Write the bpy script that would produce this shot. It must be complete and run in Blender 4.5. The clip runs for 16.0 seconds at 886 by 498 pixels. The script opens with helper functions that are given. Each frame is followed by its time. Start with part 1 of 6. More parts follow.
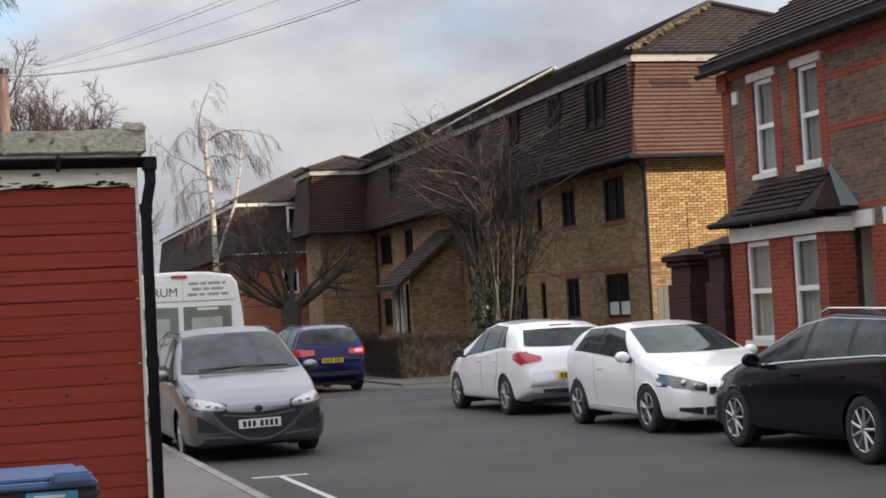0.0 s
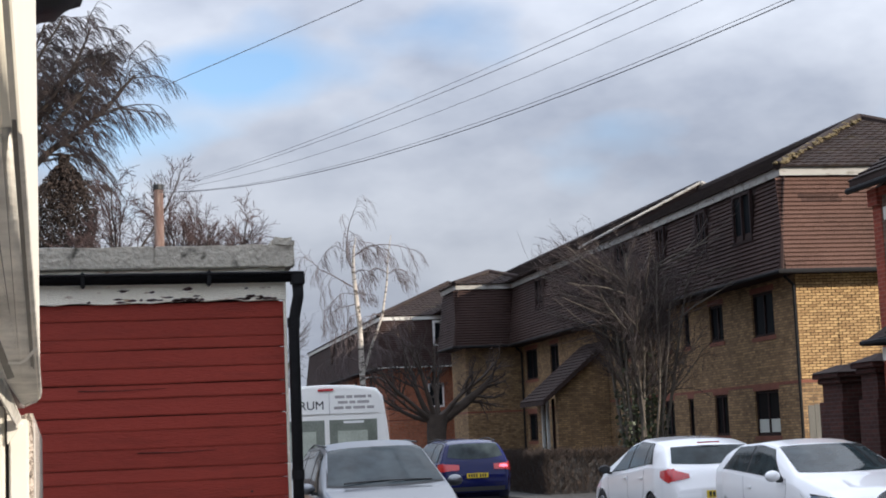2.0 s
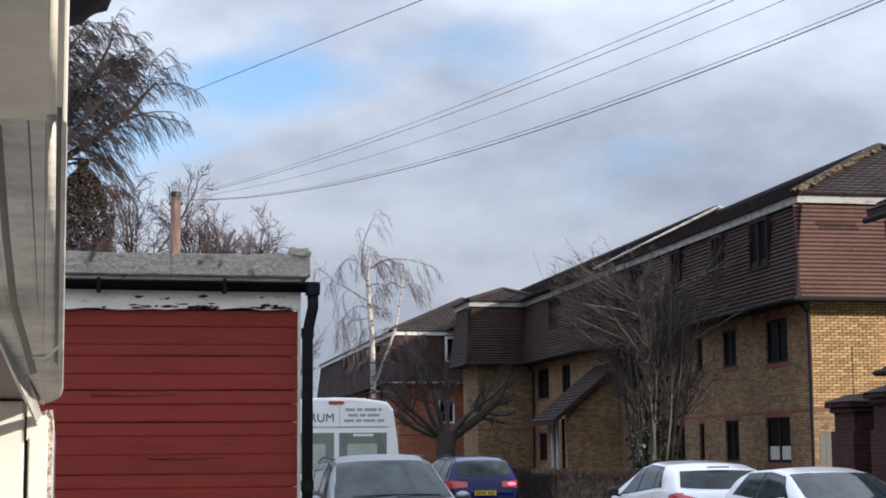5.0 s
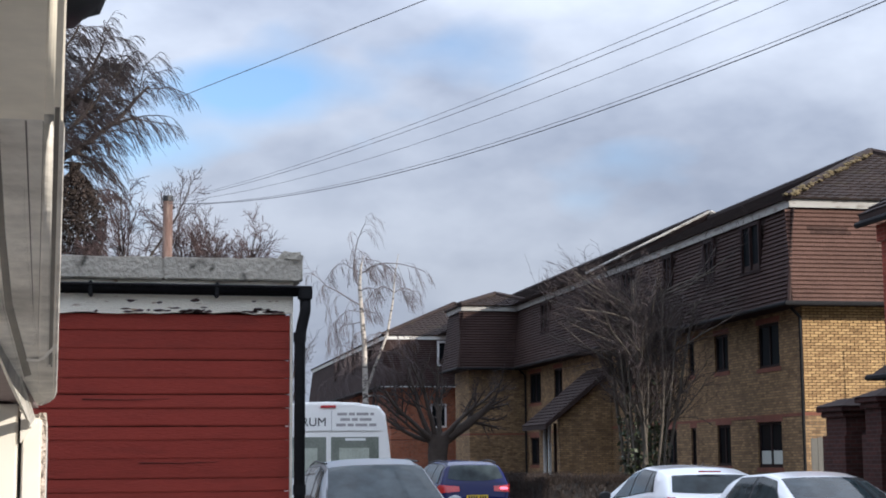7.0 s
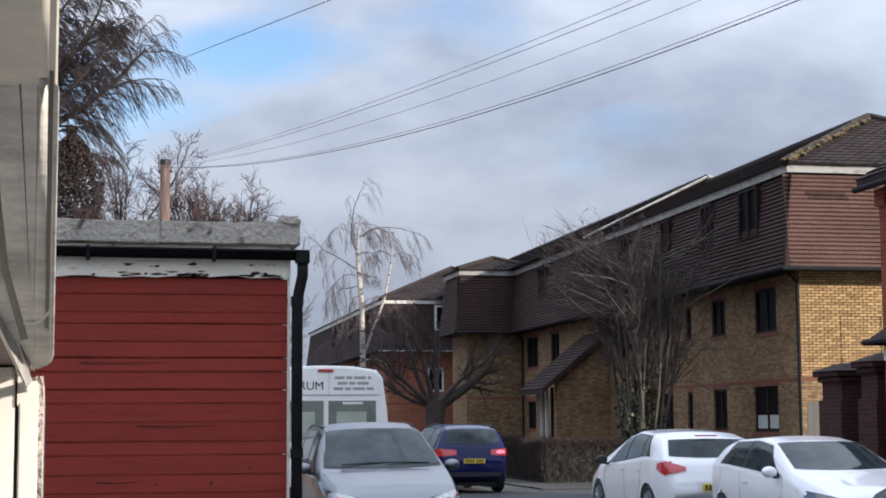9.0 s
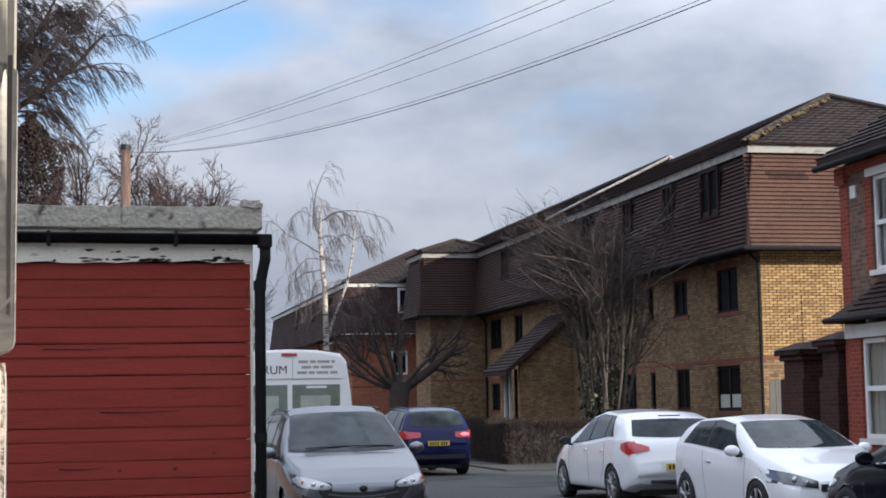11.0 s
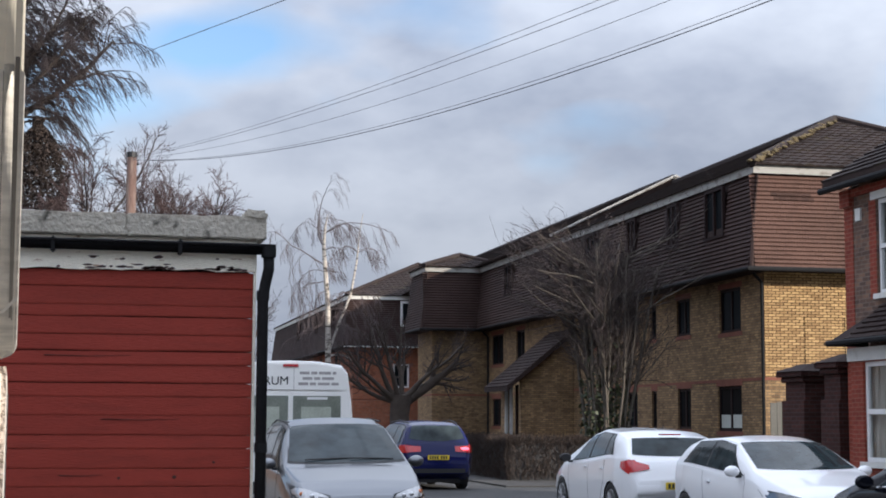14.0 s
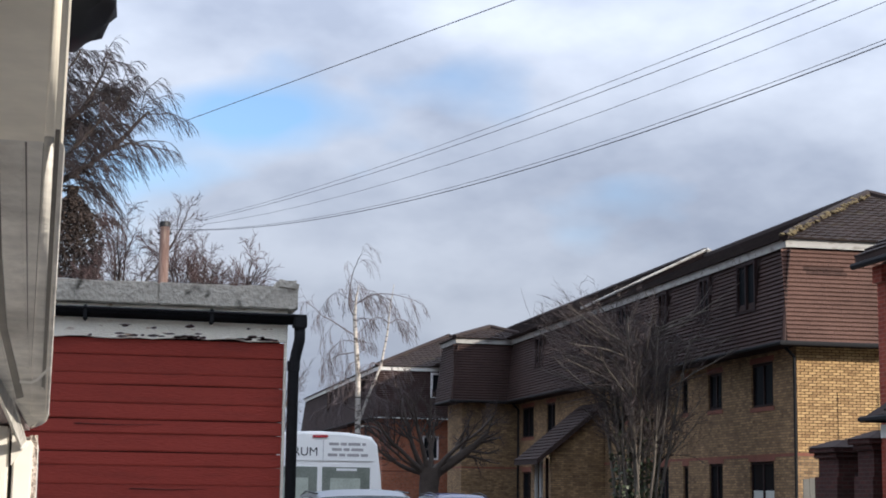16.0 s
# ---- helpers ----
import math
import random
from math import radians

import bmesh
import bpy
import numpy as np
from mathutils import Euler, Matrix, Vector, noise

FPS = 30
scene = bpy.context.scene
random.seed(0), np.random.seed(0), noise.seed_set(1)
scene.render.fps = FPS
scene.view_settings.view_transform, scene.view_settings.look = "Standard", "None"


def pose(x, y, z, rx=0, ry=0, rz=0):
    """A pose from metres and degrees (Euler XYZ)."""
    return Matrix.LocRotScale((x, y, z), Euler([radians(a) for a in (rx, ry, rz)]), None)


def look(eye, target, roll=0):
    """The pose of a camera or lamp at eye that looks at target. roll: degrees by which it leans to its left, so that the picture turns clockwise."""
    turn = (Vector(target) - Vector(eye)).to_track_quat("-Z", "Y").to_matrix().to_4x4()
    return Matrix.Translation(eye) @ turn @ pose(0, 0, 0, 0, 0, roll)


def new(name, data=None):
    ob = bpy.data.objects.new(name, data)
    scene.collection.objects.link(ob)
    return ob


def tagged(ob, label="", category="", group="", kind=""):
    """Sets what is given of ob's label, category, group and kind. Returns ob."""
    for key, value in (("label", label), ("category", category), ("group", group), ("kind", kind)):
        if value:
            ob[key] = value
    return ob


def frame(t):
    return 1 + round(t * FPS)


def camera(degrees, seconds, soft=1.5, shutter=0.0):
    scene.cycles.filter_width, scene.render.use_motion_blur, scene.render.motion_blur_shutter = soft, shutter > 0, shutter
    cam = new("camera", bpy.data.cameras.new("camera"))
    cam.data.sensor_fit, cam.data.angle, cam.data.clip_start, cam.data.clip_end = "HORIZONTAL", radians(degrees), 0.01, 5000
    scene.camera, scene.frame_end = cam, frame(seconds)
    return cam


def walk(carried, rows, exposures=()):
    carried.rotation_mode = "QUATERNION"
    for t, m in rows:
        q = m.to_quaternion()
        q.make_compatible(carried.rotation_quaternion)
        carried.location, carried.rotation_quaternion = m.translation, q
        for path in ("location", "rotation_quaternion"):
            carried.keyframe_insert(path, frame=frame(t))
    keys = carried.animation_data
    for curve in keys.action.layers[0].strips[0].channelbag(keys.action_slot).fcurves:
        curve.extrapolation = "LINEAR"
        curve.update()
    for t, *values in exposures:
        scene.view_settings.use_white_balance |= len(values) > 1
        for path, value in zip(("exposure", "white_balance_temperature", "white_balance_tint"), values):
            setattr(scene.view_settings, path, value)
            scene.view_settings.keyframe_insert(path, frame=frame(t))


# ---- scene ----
# exposure over the shot
EXPO = [(0.0, 0.53, 6500, 12), (0.5, 0.50, 6330, 12), (1.5, 0.39, 5930, 11), (4.2, 0.38, 5790, 11), (6.3, 0.37, 5620, 11), (8.7, 0.37, 5640, 11), (11.0, 0.38, 5760, 11), (13.0, 0.38, 5760, 11), (16.0, 0.38, 5660, 11)]
LENS = 30.76
cam = camera(LENS, 16.0, soft=1.8)


def aim(x, y, z, turn, tilt, lean):
    """Camera pose: turn to the right of the street's line, tilt upward, lean."""
    a, b = radians(turn), radians(tilt)
    eye = Vector((x, y, z))
    return look(eye, eye + Vector((math.sin(a) * math.cos(b), math.cos(a) * math.cos(b), math.sin(b))) * 10.0, lean)


PATH = [
    (0, aim(0.0010, -0.0001, 1.6205, 16.600, 2.449, -2.999)),
    (0.5, aim(0.0047, -0.0008, 1.6233, 15.153, 3.731, -1.896)),
    (1, aim(0.0049, -0.0007, 1.6242, 13.109, 5.985, -1.246)),
    (1.5, aim(0.0053, -0.0007, 1.6233, 12.377, 6.420, -1.426)),
    (2, aim(0.0052, -0.0007, 1.6239, 11.598, 6.748, -2.384)),
    (2.5, aim(0.0056, -0.0008, 1.6227, 11.222, 6.690, -2.679)),
    (3, aim(0.0038, -0.0006, 1.6239, 11.295, 6.329, -2.346)),
    (3.5, aim(0.0043, -0.0007, 1.6239, 11.386, 6.083, -1.792)),
    (4, aim(0.0039, -0.0007, 1.6246, 11.508, 6.364, -1.258)),
    (4.2, aim(0.0000, 0.0001, 1.6200, 11.507, 6.610, -0.953)),
    (6.3, aim(-0.0023, 0.0003, 1.6188, 10.906, 7.727, -0.265)),
    (6.5, aim(-0.0025, 0.0004, 1.6181, 11.186, 7.563, -0.328)),
    (7, aim(-0.0032, 0.0005, 1.6183, 11.355, 7.489, -0.469)),
    (7.5, aim(-0.0013, 0.0003, 1.6185, 11.176, 7.614, -0.783)),
    (8, aim(-0.0010, -0.0000, 1.6194, 10.835, 7.453, -0.896)),
    (8.5, aim(-0.0024, 0.0000, 1.6184, 11.136, 6.606, -0.509)),
    (11, aim(-0.0026, 0.0003, 1.6182, 12.762, 5.589, -1.003)),
    (11.5, aim(-0.0027, 0.0006, 1.6176, 13.330, 5.172, -0.707)),
    (12, aim(-0.0024, 0.0004, 1.6179, 13.410, 4.947, -0.731)),
    (12.5, aim(-0.0028, 0.0004, 1.6178, 12.532, 4.985, -0.101)),
    (13, aim(-0.0029, 0.0007, 1.6169, 11.888, 5.610, 0.564)),
    (13.5, aim(-0.0024, 0.0005, 1.6183, 12.459, 6.083, 0.492)),
    (14, aim(-0.0023, 0.0005, 1.6172, 12.623, 6.092, 0.226)),
    (14.5, aim(-0.0026, 0.0006, 1.6173, 12.719, 5.918, -0.108)),
    (15, aim(-0.0031, 0.0003, 1.6183, 12.752, 5.845, -0.347)),
    (15.5, aim(-0.0031, 0.0003, 1.6185, 12.419, 6.529, -0.245)),
    (16, aim(-0.0034, 0.0003, 1.6180, 11.486, 8.624, 0.837)),
]
walk(cam, PATH, EXPO)

# ---- world and sun ----
SUN_FROM = Vector((0.74, -0.67, 0)).normalized()
SUN_EL = radians(18.5)
world = bpy.data.worlds.new("sky")
scene.world = world
world.use_nodes = True
wn, wl = world.node_tree.nodes, world.node_tree.links
wn.clear()


def wnode(kind, **kw):
    n = wn.new(kind)
    for k, v in kw.items():
        if k in n.inputs:
            n.inputs[k].default_value = v
    return n


sky = wn.new("ShaderNodeTexSky")
sky.sky_type = "NISHITA"
sky.sun_disc = False
sky.sun_elevation = SUN_EL
sky.sun_rotation = math.atan2(SUN_FROM.x, SUN_FROM.y)
sky.air_density, sky.dust_density, sky.ozone_density = 1.0, 1.0, 1.5
coord = wn.new("ShaderNodeTexCoord")
stretch = wn.new("ShaderNodeMapping")
stretch.inputs["Scale"].default_value = (1.0, 1.0, 1.9)
stretch.inputs["Location"].default_value = (0.52, 0.1, 0.62)
wl.new(coord.outputs["Generated"], stretch.inputs["Vector"])
big = wnode("ShaderNodeTexNoise", Scale=3.6, Detail=4.0, Roughness=0.5)
fine = wnode("ShaderNodeTexNoise", Scale=6.4, Detail=5.0, Roughness=0.52)
wl.new(stretch.outputs["Vector"], big.inputs["Vector"])
wl.new(stretch.outputs["Vector"], fine.inputs["Vector"])
cover = wn.new("ShaderNodeValToRGB")
cover.color_ramp.elements[0].position, cover.color_ramp.elements[1].position = 0.31, 0.46
# openings in the cloud where blue shows through
gaps = big.outputs["Fac"]
for way, size, deep in (((0.165, 0.955, 0.245), 0.20, 0.24), ((0.0765, 0.971, 0.228), 0.09, 0.15), ((0.275, 0.930, 0.247), 0.12, 0.12), ((-0.012, 0.977, 0.212), 0.14, 0.08)):
    flat = wn.new("ShaderNodeVectorMath")
    flat.operation = "MULTIPLY"
    flat.inputs[1].default_value = (1, 1, 3.6)
    wl.new(coord.outputs["Generated"], flat.inputs[0])
    far = wn.new("ShaderNodeVectorMath")
    far.operation = "DISTANCE"
    far.inputs[1].default_value = (way[0], way[1], way[2] * 3.6)
    wl.new(flat.outputs[0], far.inputs[0])
    near_gap = wn.new("ShaderNodeMapRange")
    near_gap.inputs["From Min"].default_value, near_gap.inputs["From Max"].default_value = 0.0, size
    near_gap.inputs["To Min"].default_value, near_gap.inputs["To Max"].default_value = -deep, 0.0
    wl.new(far.outputs["Value"], near_gap.inputs["Value"])
    total = wn.new("ShaderNodeMath")
    total.operation = "ADD"
    wl.new(gaps, total.inputs[0])
    wl.new(near_gap.outputs[0], total.inputs[1])
    gaps = total.outputs[0]
low = wn.new("ShaderNodeSeparateXYZ")
wl.new(coord.outputs["Generated"], low.inputs[0])
bank = wn.new("ShaderNodeMapRange")
bank.inputs["From Min"].default_value, bank.inputs["From Max"].default_value = 0.05, 0.19
bank.inputs["To Min"].default_value, bank.inputs["To Max"].default_value = 0.20, 0.0
wl.new(low.outputs["Z"], bank.inputs["Value"])
banked = wn.new("ShaderNodeMath")
banked.operation = "ADD"
wl.new(gaps, banked.inputs[0])
wl.new(bank.outputs[0], banked.inputs[1])
wl.new(banked.outputs[0], cover.inputs["Fac"])
tone = wn.new("ShaderNodeValToRGB")
tone.color_ramp.elements[0].position, tone.color_ramp.elements[1].position = 0.34, 0.64
tone.color_ramp.elements[0].color = (0.57, 0.60, 0.67, 1)
tone.color_ramp.elements[1].color = (0.97, 0.98, 1.0, 1)
wl.new(fine.outputs["Fac"], tone.inputs["Fac"])
bg_sky, bg_cloud, blend, wout = wn.new("ShaderNodeBackground"), wn.new("ShaderNodeBackground"), wn.new("ShaderNodeMixShader"), wn.new("ShaderNodeOutputWorld")
bg_sky.inputs["Strength"].default_value = 0.15
bg_cloud.inputs["Strength"].default_value = 0.80
wl.new(sky.outputs["Color"], bg_sky.inputs["Color"])
wl.new(tone.outputs["Color"], bg_cloud.inputs["Color"])
rise = wn.new("ShaderNodeSeparateXYZ")
wl.new(coord.outputs["Generated"], rise.inputs[0])
lift = wn.new("ShaderNodeMapRange")
lift.inputs["From Min"].default_value, lift.inputs["From Max"].default_value = 0.11, 1.0
lift.inputs["To Min"].default_value, lift.inputs["To Max"].default_value = 0.46, 2.0
wl.new(rise.outputs["Z"], lift.inputs["Value"])
wl.new(lift.outputs[0], bg_cloud.inputs["Strength"])
wl.new(cover.outputs["Color"], blend.inputs["Fac"])
wl.new(bg_sky.outputs[0], blend.inputs[1])
wl.new(bg_cloud.outputs[0], blend.inputs[2])
wl.new(blend.outputs[0], wout.inputs["Surface"])

sun = new("sun", bpy.data.lights.new("sun", "SUN"))
sun.data.energy, sun.data.angle, sun.data.color = 5.0, radians(0.6), (1.0, 0.85, 0.66)
sun.matrix_world = look((0, 0, 40), Vector((0, 0, 40)) - SUN_FROM * math.cos(SUN_EL) - Vector((0, 0, math.sin(SUN_EL))))


# ---- materials ----
def mat(name, color, rough=0.7, metal=0.0, var=0.25, scale=6.0, fine_scale=60.0, bump=0.0, dark=None, spec=0.5, coat=0.0, island=0.0, rnd=0.0, stain=None, stain_at=(0.55, 0.7), stretch_v=(1, 1, 1), stain_scale=2.0):
    """Base colour varied at two scales, with optional stains, relief and per-piece change."""
    m = bpy.data.materials.new(name)
    m.use_nodes = True
    nt = m.node_tree
    n, l = nt.nodes, nt.links
    b = n["Principled BSDF"]
    b.inputs["Roughness"].default_value = rough
    b.inputs["Metallic"].default_value = metal
    b.inputs["Specular IOR Level"].default_value = spec
    b.inputs["Coat Weight"].default_value = coat
    b.inputs["Coat Roughness"].default_value = 0.04
    tc = n.new("ShaderNodeTexCoord")
    mp = n.new("ShaderNodeMapping")
    mp.inputs["Scale"].default_value = stretch_v
    l.new(tc.outputs["Object"], mp.inputs["Vector"])

    def noise_tex(sc, detail=4.0):
        t = n.new("ShaderNodeTexNoise")
        t.inputs["Scale"].default_value = sc
        t.inputs["Detail"].default_value = detail
        l.new(mp.outputs["Vector"], t.inputs["Vector"])
        return t

    t1, t2 = noise_tex(scale), noise_tex(fine_scale, 3.0)
    add = n.new("ShaderNodeMath")
    add.operation = "ADD"
    l.new(t1.outputs["Fac"], add.inputs[0])
    l.new(t2.outputs["Fac"], add.inputs[1])
    value = add.outputs[0]
    if island or rnd:
        src = n.new("ShaderNodeNewGeometry").outputs["Random Per Island"] if island else n.new("ShaderNodeObjectInfo").outputs["Random"]
        k = n.new("ShaderNodeMath")
        k.operation = "MULTIPLY_ADD"
        k.inputs[1].default_value = island or rnd
        l.new(src, k.inputs[0])
        l.new(value, k.inputs[2])
        off = n.new("ShaderNodeMath")
        off.operation = "SUBTRACT"
        off.inputs[1].default_value = (island or rnd) / 2
        l.new(k.outputs[0], off.inputs[0])
        value = off.outputs[0]
    mr = n.new("ShaderNodeMapRange")
    mr.inputs["From Min"].default_value, mr.inputs["From Max"].default_value = 0.55, 1.45
    l.new(value, mr.inputs["Value"])
    mx = n.new("ShaderNodeMix")
    mx.data_type = "RGBA"
    lo = dark or tuple(c * (1 - var) for c in color)
    hi = tuple(min(1.0, c * (1 + var)) for c in color) if not dark else color
    mx.inputs["A"].default_value = (*lo, 1)
    mx.inputs["B"].default_value = (*hi, 1)
    l.new(mr.outputs[0], mx.inputs["Factor"])
    out = mx.outputs["Result"]
    if stain:
        t3 = noise_tex(stain_scale, 8.0)
        r = n.new("ShaderNodeMapRange")
        r.inputs["From Min"].default_value, r.inputs["From Max"].default_value = stain_at
        l.new(t3.outputs["Fac"], r.inputs["Value"])
        m2 = n.new("ShaderNodeMix")
        m2.data_type = "RGBA"
        m2.inputs["B"].default_value = (*stain, 1)
        l.new(out, m2.inputs["A"])
        l.new(r.outputs[0], m2.inputs["Factor"])
        out = m2.outputs["Result"]
    l.new(out, b.inputs["Base Color"])
    if bump:
        bp = n.new("ShaderNodeBump")
        bp.inputs["Strength"].default_value = bump
        bp.inputs["Distance"].default_value = 0.02
        l.new(t2.outputs["Fac"], bp.inputs["Height"])
        l.new(bp.outputs[0], b.inputs["Normal"])
    return m


def brick_mat(name, c1, c2, mortar, scale=1.0, var=0.35):
    """Coursed brickwork of 225 x 75 mm, by the object's own metres (u along the wall, v up)."""
    m = bpy.data.materials.new(name)
    m.use_nodes = True
    n, l = m.node_tree.nodes, m.node_tree.links
    b = n["Principled BSDF"]
    b.inputs["Roughness"].default_value = 0.9
    b.inputs["Specular IOR Level"].default_value = 0.2
    tc = n.new("ShaderNodeTexCoord")
    sep = n.new("ShaderNodeSeparateXYZ")
    l.new(tc.outputs["Object"], sep.inputs[0])
    su = n.new("ShaderNodeMath")
    su.operation = "ADD"
    l.new(sep.outputs["X"], su.inputs[0])
    l.new(sep.outputs["Y"], su.inputs[1])
    cb = n.new("ShaderNodeCombineXYZ")
    l.new(su.outputs[0], cb.inputs["X"])
    l.new(sep.outputs["Z"], cb.inputs["Y"])
    bt = n.new("ShaderNodeTexBrick")
    bt.inputs["Scale"].default_value = scale
    bt.inputs["Brick Width"].default_value = 0.225
    bt.inputs["Row Height"].default_value = 0.075
    bt.inputs["Mortar Size"].default_value = 0.011
    bt.inputs["Mortar Smooth"].default_value = 0.3
    bt.inputs["Color1"].default_value = (*c1, 1)
    bt.inputs["Color2"].default_value = (*c2, 1)
    bt.inputs["Mortar"].default_value = (*mortar, 1)
    l.new(cb.outputs[0], bt.inputs["Vector"])
    t1 = n.new("ShaderNodeTexNoise")
    t1.inputs["Scale"].default_value = 0.7
    t1.inputs["Detail"].default_value = 6
    t2 = n.new("ShaderNodeTexNoise")
    t2.inputs["Scale"].default_value = 9.0
    t2.inputs["Detail"].default_value = 4
    l.new(tc.outputs["Object"], t1.inputs["Vector"])
    l.new(tc.outputs["Object"], t2.inputs["Vector"])
    ad = n.new("ShaderNodeMath")
    ad.operation = "ADD"
    l.new(t1.outputs["Fac"], ad.inputs[0])
    l.new(t2.outputs["Fac"], ad.inputs[1])
    mr = n.new("ShaderNodeMapRange")
    mr.inputs["From Min"].default_value, mr.inputs["From Max"].default_value = 0.6, 1.4
    mr.inputs["To Min"].default_value, mr.inputs["To Max"].default_value = 1 - var, 1 + var
    l.new(ad.outputs[0], mr.inputs["Value"])
    mx = n.new("ShaderNodeMix")
    mx.data_type, mx.blend_type = "RGBA", "MULTIPLY"
    mx.inputs["Factor"].default_value = 1.0
    l.new(bt.outputs["Color"], mx.inputs["A"])
    l.new(mr.outputs[0], mx.inputs["B"])
    l.new(mx.outputs["Result"], b.inputs["Base Color"])
    bp = n.new("ShaderNodeBump")
    bp.inputs["Strength"].default_value = 0.5
    bp.inputs["Distance"].default_value = 0.01
    bp.invert = True
    l.new(bt.outputs["Fac"], bp.inputs["Height"])
    l.new(bp.outputs[0], b.inputs["Normal"])
    return m


M = {}
M["asphalt"] = mat("asphalt", (0.046, 0.045, 0.043), 0.85, var=0.5, scale=0.5, fine_scale=90, bump=0.5, stain=(0.036, 0.035, 0.034), stain_at=(0.55, 0.75), stain_scale=0.35)
M["paving"] = mat("paving", (0.155, 0.142, 0.126), 0.9, var=0.2, scale=1.2, fine_scale=80, bump=0.4, stain=(0.12, 0.11, 0.10))
M["kerb"] = mat("kerb", (0.24, 0.225, 0.20), 0.9, var=0.25, scale=2.5, fine_scale=70, bump=0.4)
M["soil"] = mat("soil", (0.09, 0.085, 0.05), 0.95, var=0.4, scale=1.0, fine_scale=30, bump=0.6)
M["roadpaint"] = mat("roadpaint", (0.46, 0.45, 0.43), 0.7, var=0.25, scale=8, fine_scale=60, stain=(0.2, 0.2, 0.2), stain_at=(0.55, 0.68), stain_scale=12)
# yellow brick kept darker in colour for the shaded street front
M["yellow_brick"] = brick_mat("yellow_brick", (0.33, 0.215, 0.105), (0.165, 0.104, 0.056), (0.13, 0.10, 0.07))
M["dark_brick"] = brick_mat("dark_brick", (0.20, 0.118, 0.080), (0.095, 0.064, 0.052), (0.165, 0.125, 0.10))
# brighter copies of the yellow brick: sunlight on the end wall painted in
M["brick_sunlit"] = mat("brick_sunlit", (0.60, 0.405, 0.185), 0.9, dark=(0.23, 0.135, 0.062), scale=3, fine_scale=40, bump=0.3, rnd=0.55, spec=0.2)
M["brick_sunlit_rest"] = mat("brick_sunlit_rest", (0.60, 0.405, 0.185), 0.9, dark=(0.23, 0.135, 0.062), scale=3, fine_scale=40, bump=0.3, island=0.55, spec=0.2)
M["red_brick"] = brick_mat("red_brick", (0.27, 0.060, 0.037), (0.20, 0.044, 0.029), (0.26, 0.10, 0.07), var=0.22)
M["orange_brick"] = brick_mat("orange_brick", (0.36, 0.12, 0.06), (0.28, 0.085, 0.045), (0.26, 0.17, 0.12))
M["pier_brick"] = brick_mat("pier_brick", (0.058, 0.022, 0.018), (0.036, 0.016, 0.014), (0.05, 0.032, 0.028))
M["band_brick"] = mat("band_brick", (0.18, 0.065, 0.04), 0.9, var=0.3, scale=3, fine_scale=40)
# street-front hung tiles, their shade put into this darker brown
M["hung_tile_shaded"] = mat("hung_tile_shaded", (0.046, 0.027, 0.023), 0.8, var=0.35, scale=0.7, fine_scale=25, island=0.2, bump=0.2, spec=0.25)
# paler copies for the attic end: sunlight is put into the colour
M["hung_tile_sunlit"] = mat("hung_tile_sunlit", (0.105, 0.058, 0.044), 0.8, var=0.35, scale=0.7, fine_scale=25, rnd=0.12, bump=0.2, spec=0.25)
M["hung_tile_sunlit_rest"] = mat("hung_tile_sunlit_rest", (0.105, 0.058, 0.044), 0.8, var=0.35, scale=0.7, fine_scale=25, island=0.15, bump=0.2, spec=0.25)
M["hung_tile_old"] = mat("hung_tile_old", (0.058, 0.033, 0.026), 0.85, var=0.4, scale=0.7, fine_scale=25, rnd=0.3, bump=0.2, spec=0.2)
M["old_fascia"] = mat("old_fascia", (0.34, 0.33, 0.305), 0.7, var=0.15, scale=2, fine_scale=30, stain=(0.15, 0.13, 0.11), stain_at=(0.52, 0.70), stain_scale=2.5, stretch_v=(1, 1, 3))
M["roof_tile"] = mat("roof_tile", (0.029, 0.020, 0.018), 0.85, var=0.4, scale=0.8, fine_scale=20, island=0.4, stain=(0.065, 0.054, 0.028), stain_at=(0.6, 0.85), stain_scale=1.3, spec=0.25)
M["moss"] = mat("moss", (0.13, 0.10, 0.05), 0.95, var=0.5, scale=6, fine_scale=30, bump=0.6)
M["flat_tile"] = mat("flat_tile", (0.034, 0.022, 0.019), 0.85, var=0.4, scale=2, fine_scale=20, island=0.3, spec=0.2)
M["white_paint"] = mat("white_paint", (0.66, 0.65, 0.61), 0.5, var=0.1, scale=3, fine_scale=30, stain=(0.42, 0.38, 0.31), stain_at=(0.6, 0.85), stain_scale=4)
M["flaked_paint"] = mat("flaked_paint", (0.93, 0.86, 0.72), 0.6, var=0.1, scale=5, fine_scale=50, bump=0.4, stain=(0.42, 0.28, 0.18), stain_at=(0.63, 0.67), stain_scale=9.0, stretch_v=(1.0, 1.0, 3.5))
M["upvc"] = mat("upvc", (0.80, 0.80, 0.79), 0.35, var=0.05, scale=3)
M["red_board"] = mat("red_board", (0.250, 0.034, 0.021), 0.65, var=0.16, scale=2.0, fine_scale=26, bump=0.30, rnd=0.25, stretch_v=(1.0, 1, 7), spec=0.25, stain=(0.19, 0.027, 0.017), stain_at=(0.55, 0.8), stain_scale=2.5)
M["board_gap"] = mat("board_gap", (0.02, 0.008, 0.006), 0.9)
M["knot"] = mat("knot", (0.05, 0.012, 0.008), 0.8)
M["concrete"] = mat("concrete", (0.43, 0.395, 0.33), 0.95, var=0.3, scale=5, fine_scale=35, bump=0.9, stain=(0.05, 0.047, 0.035), stain_at=(0.56, 0.64), stain_scale=7)
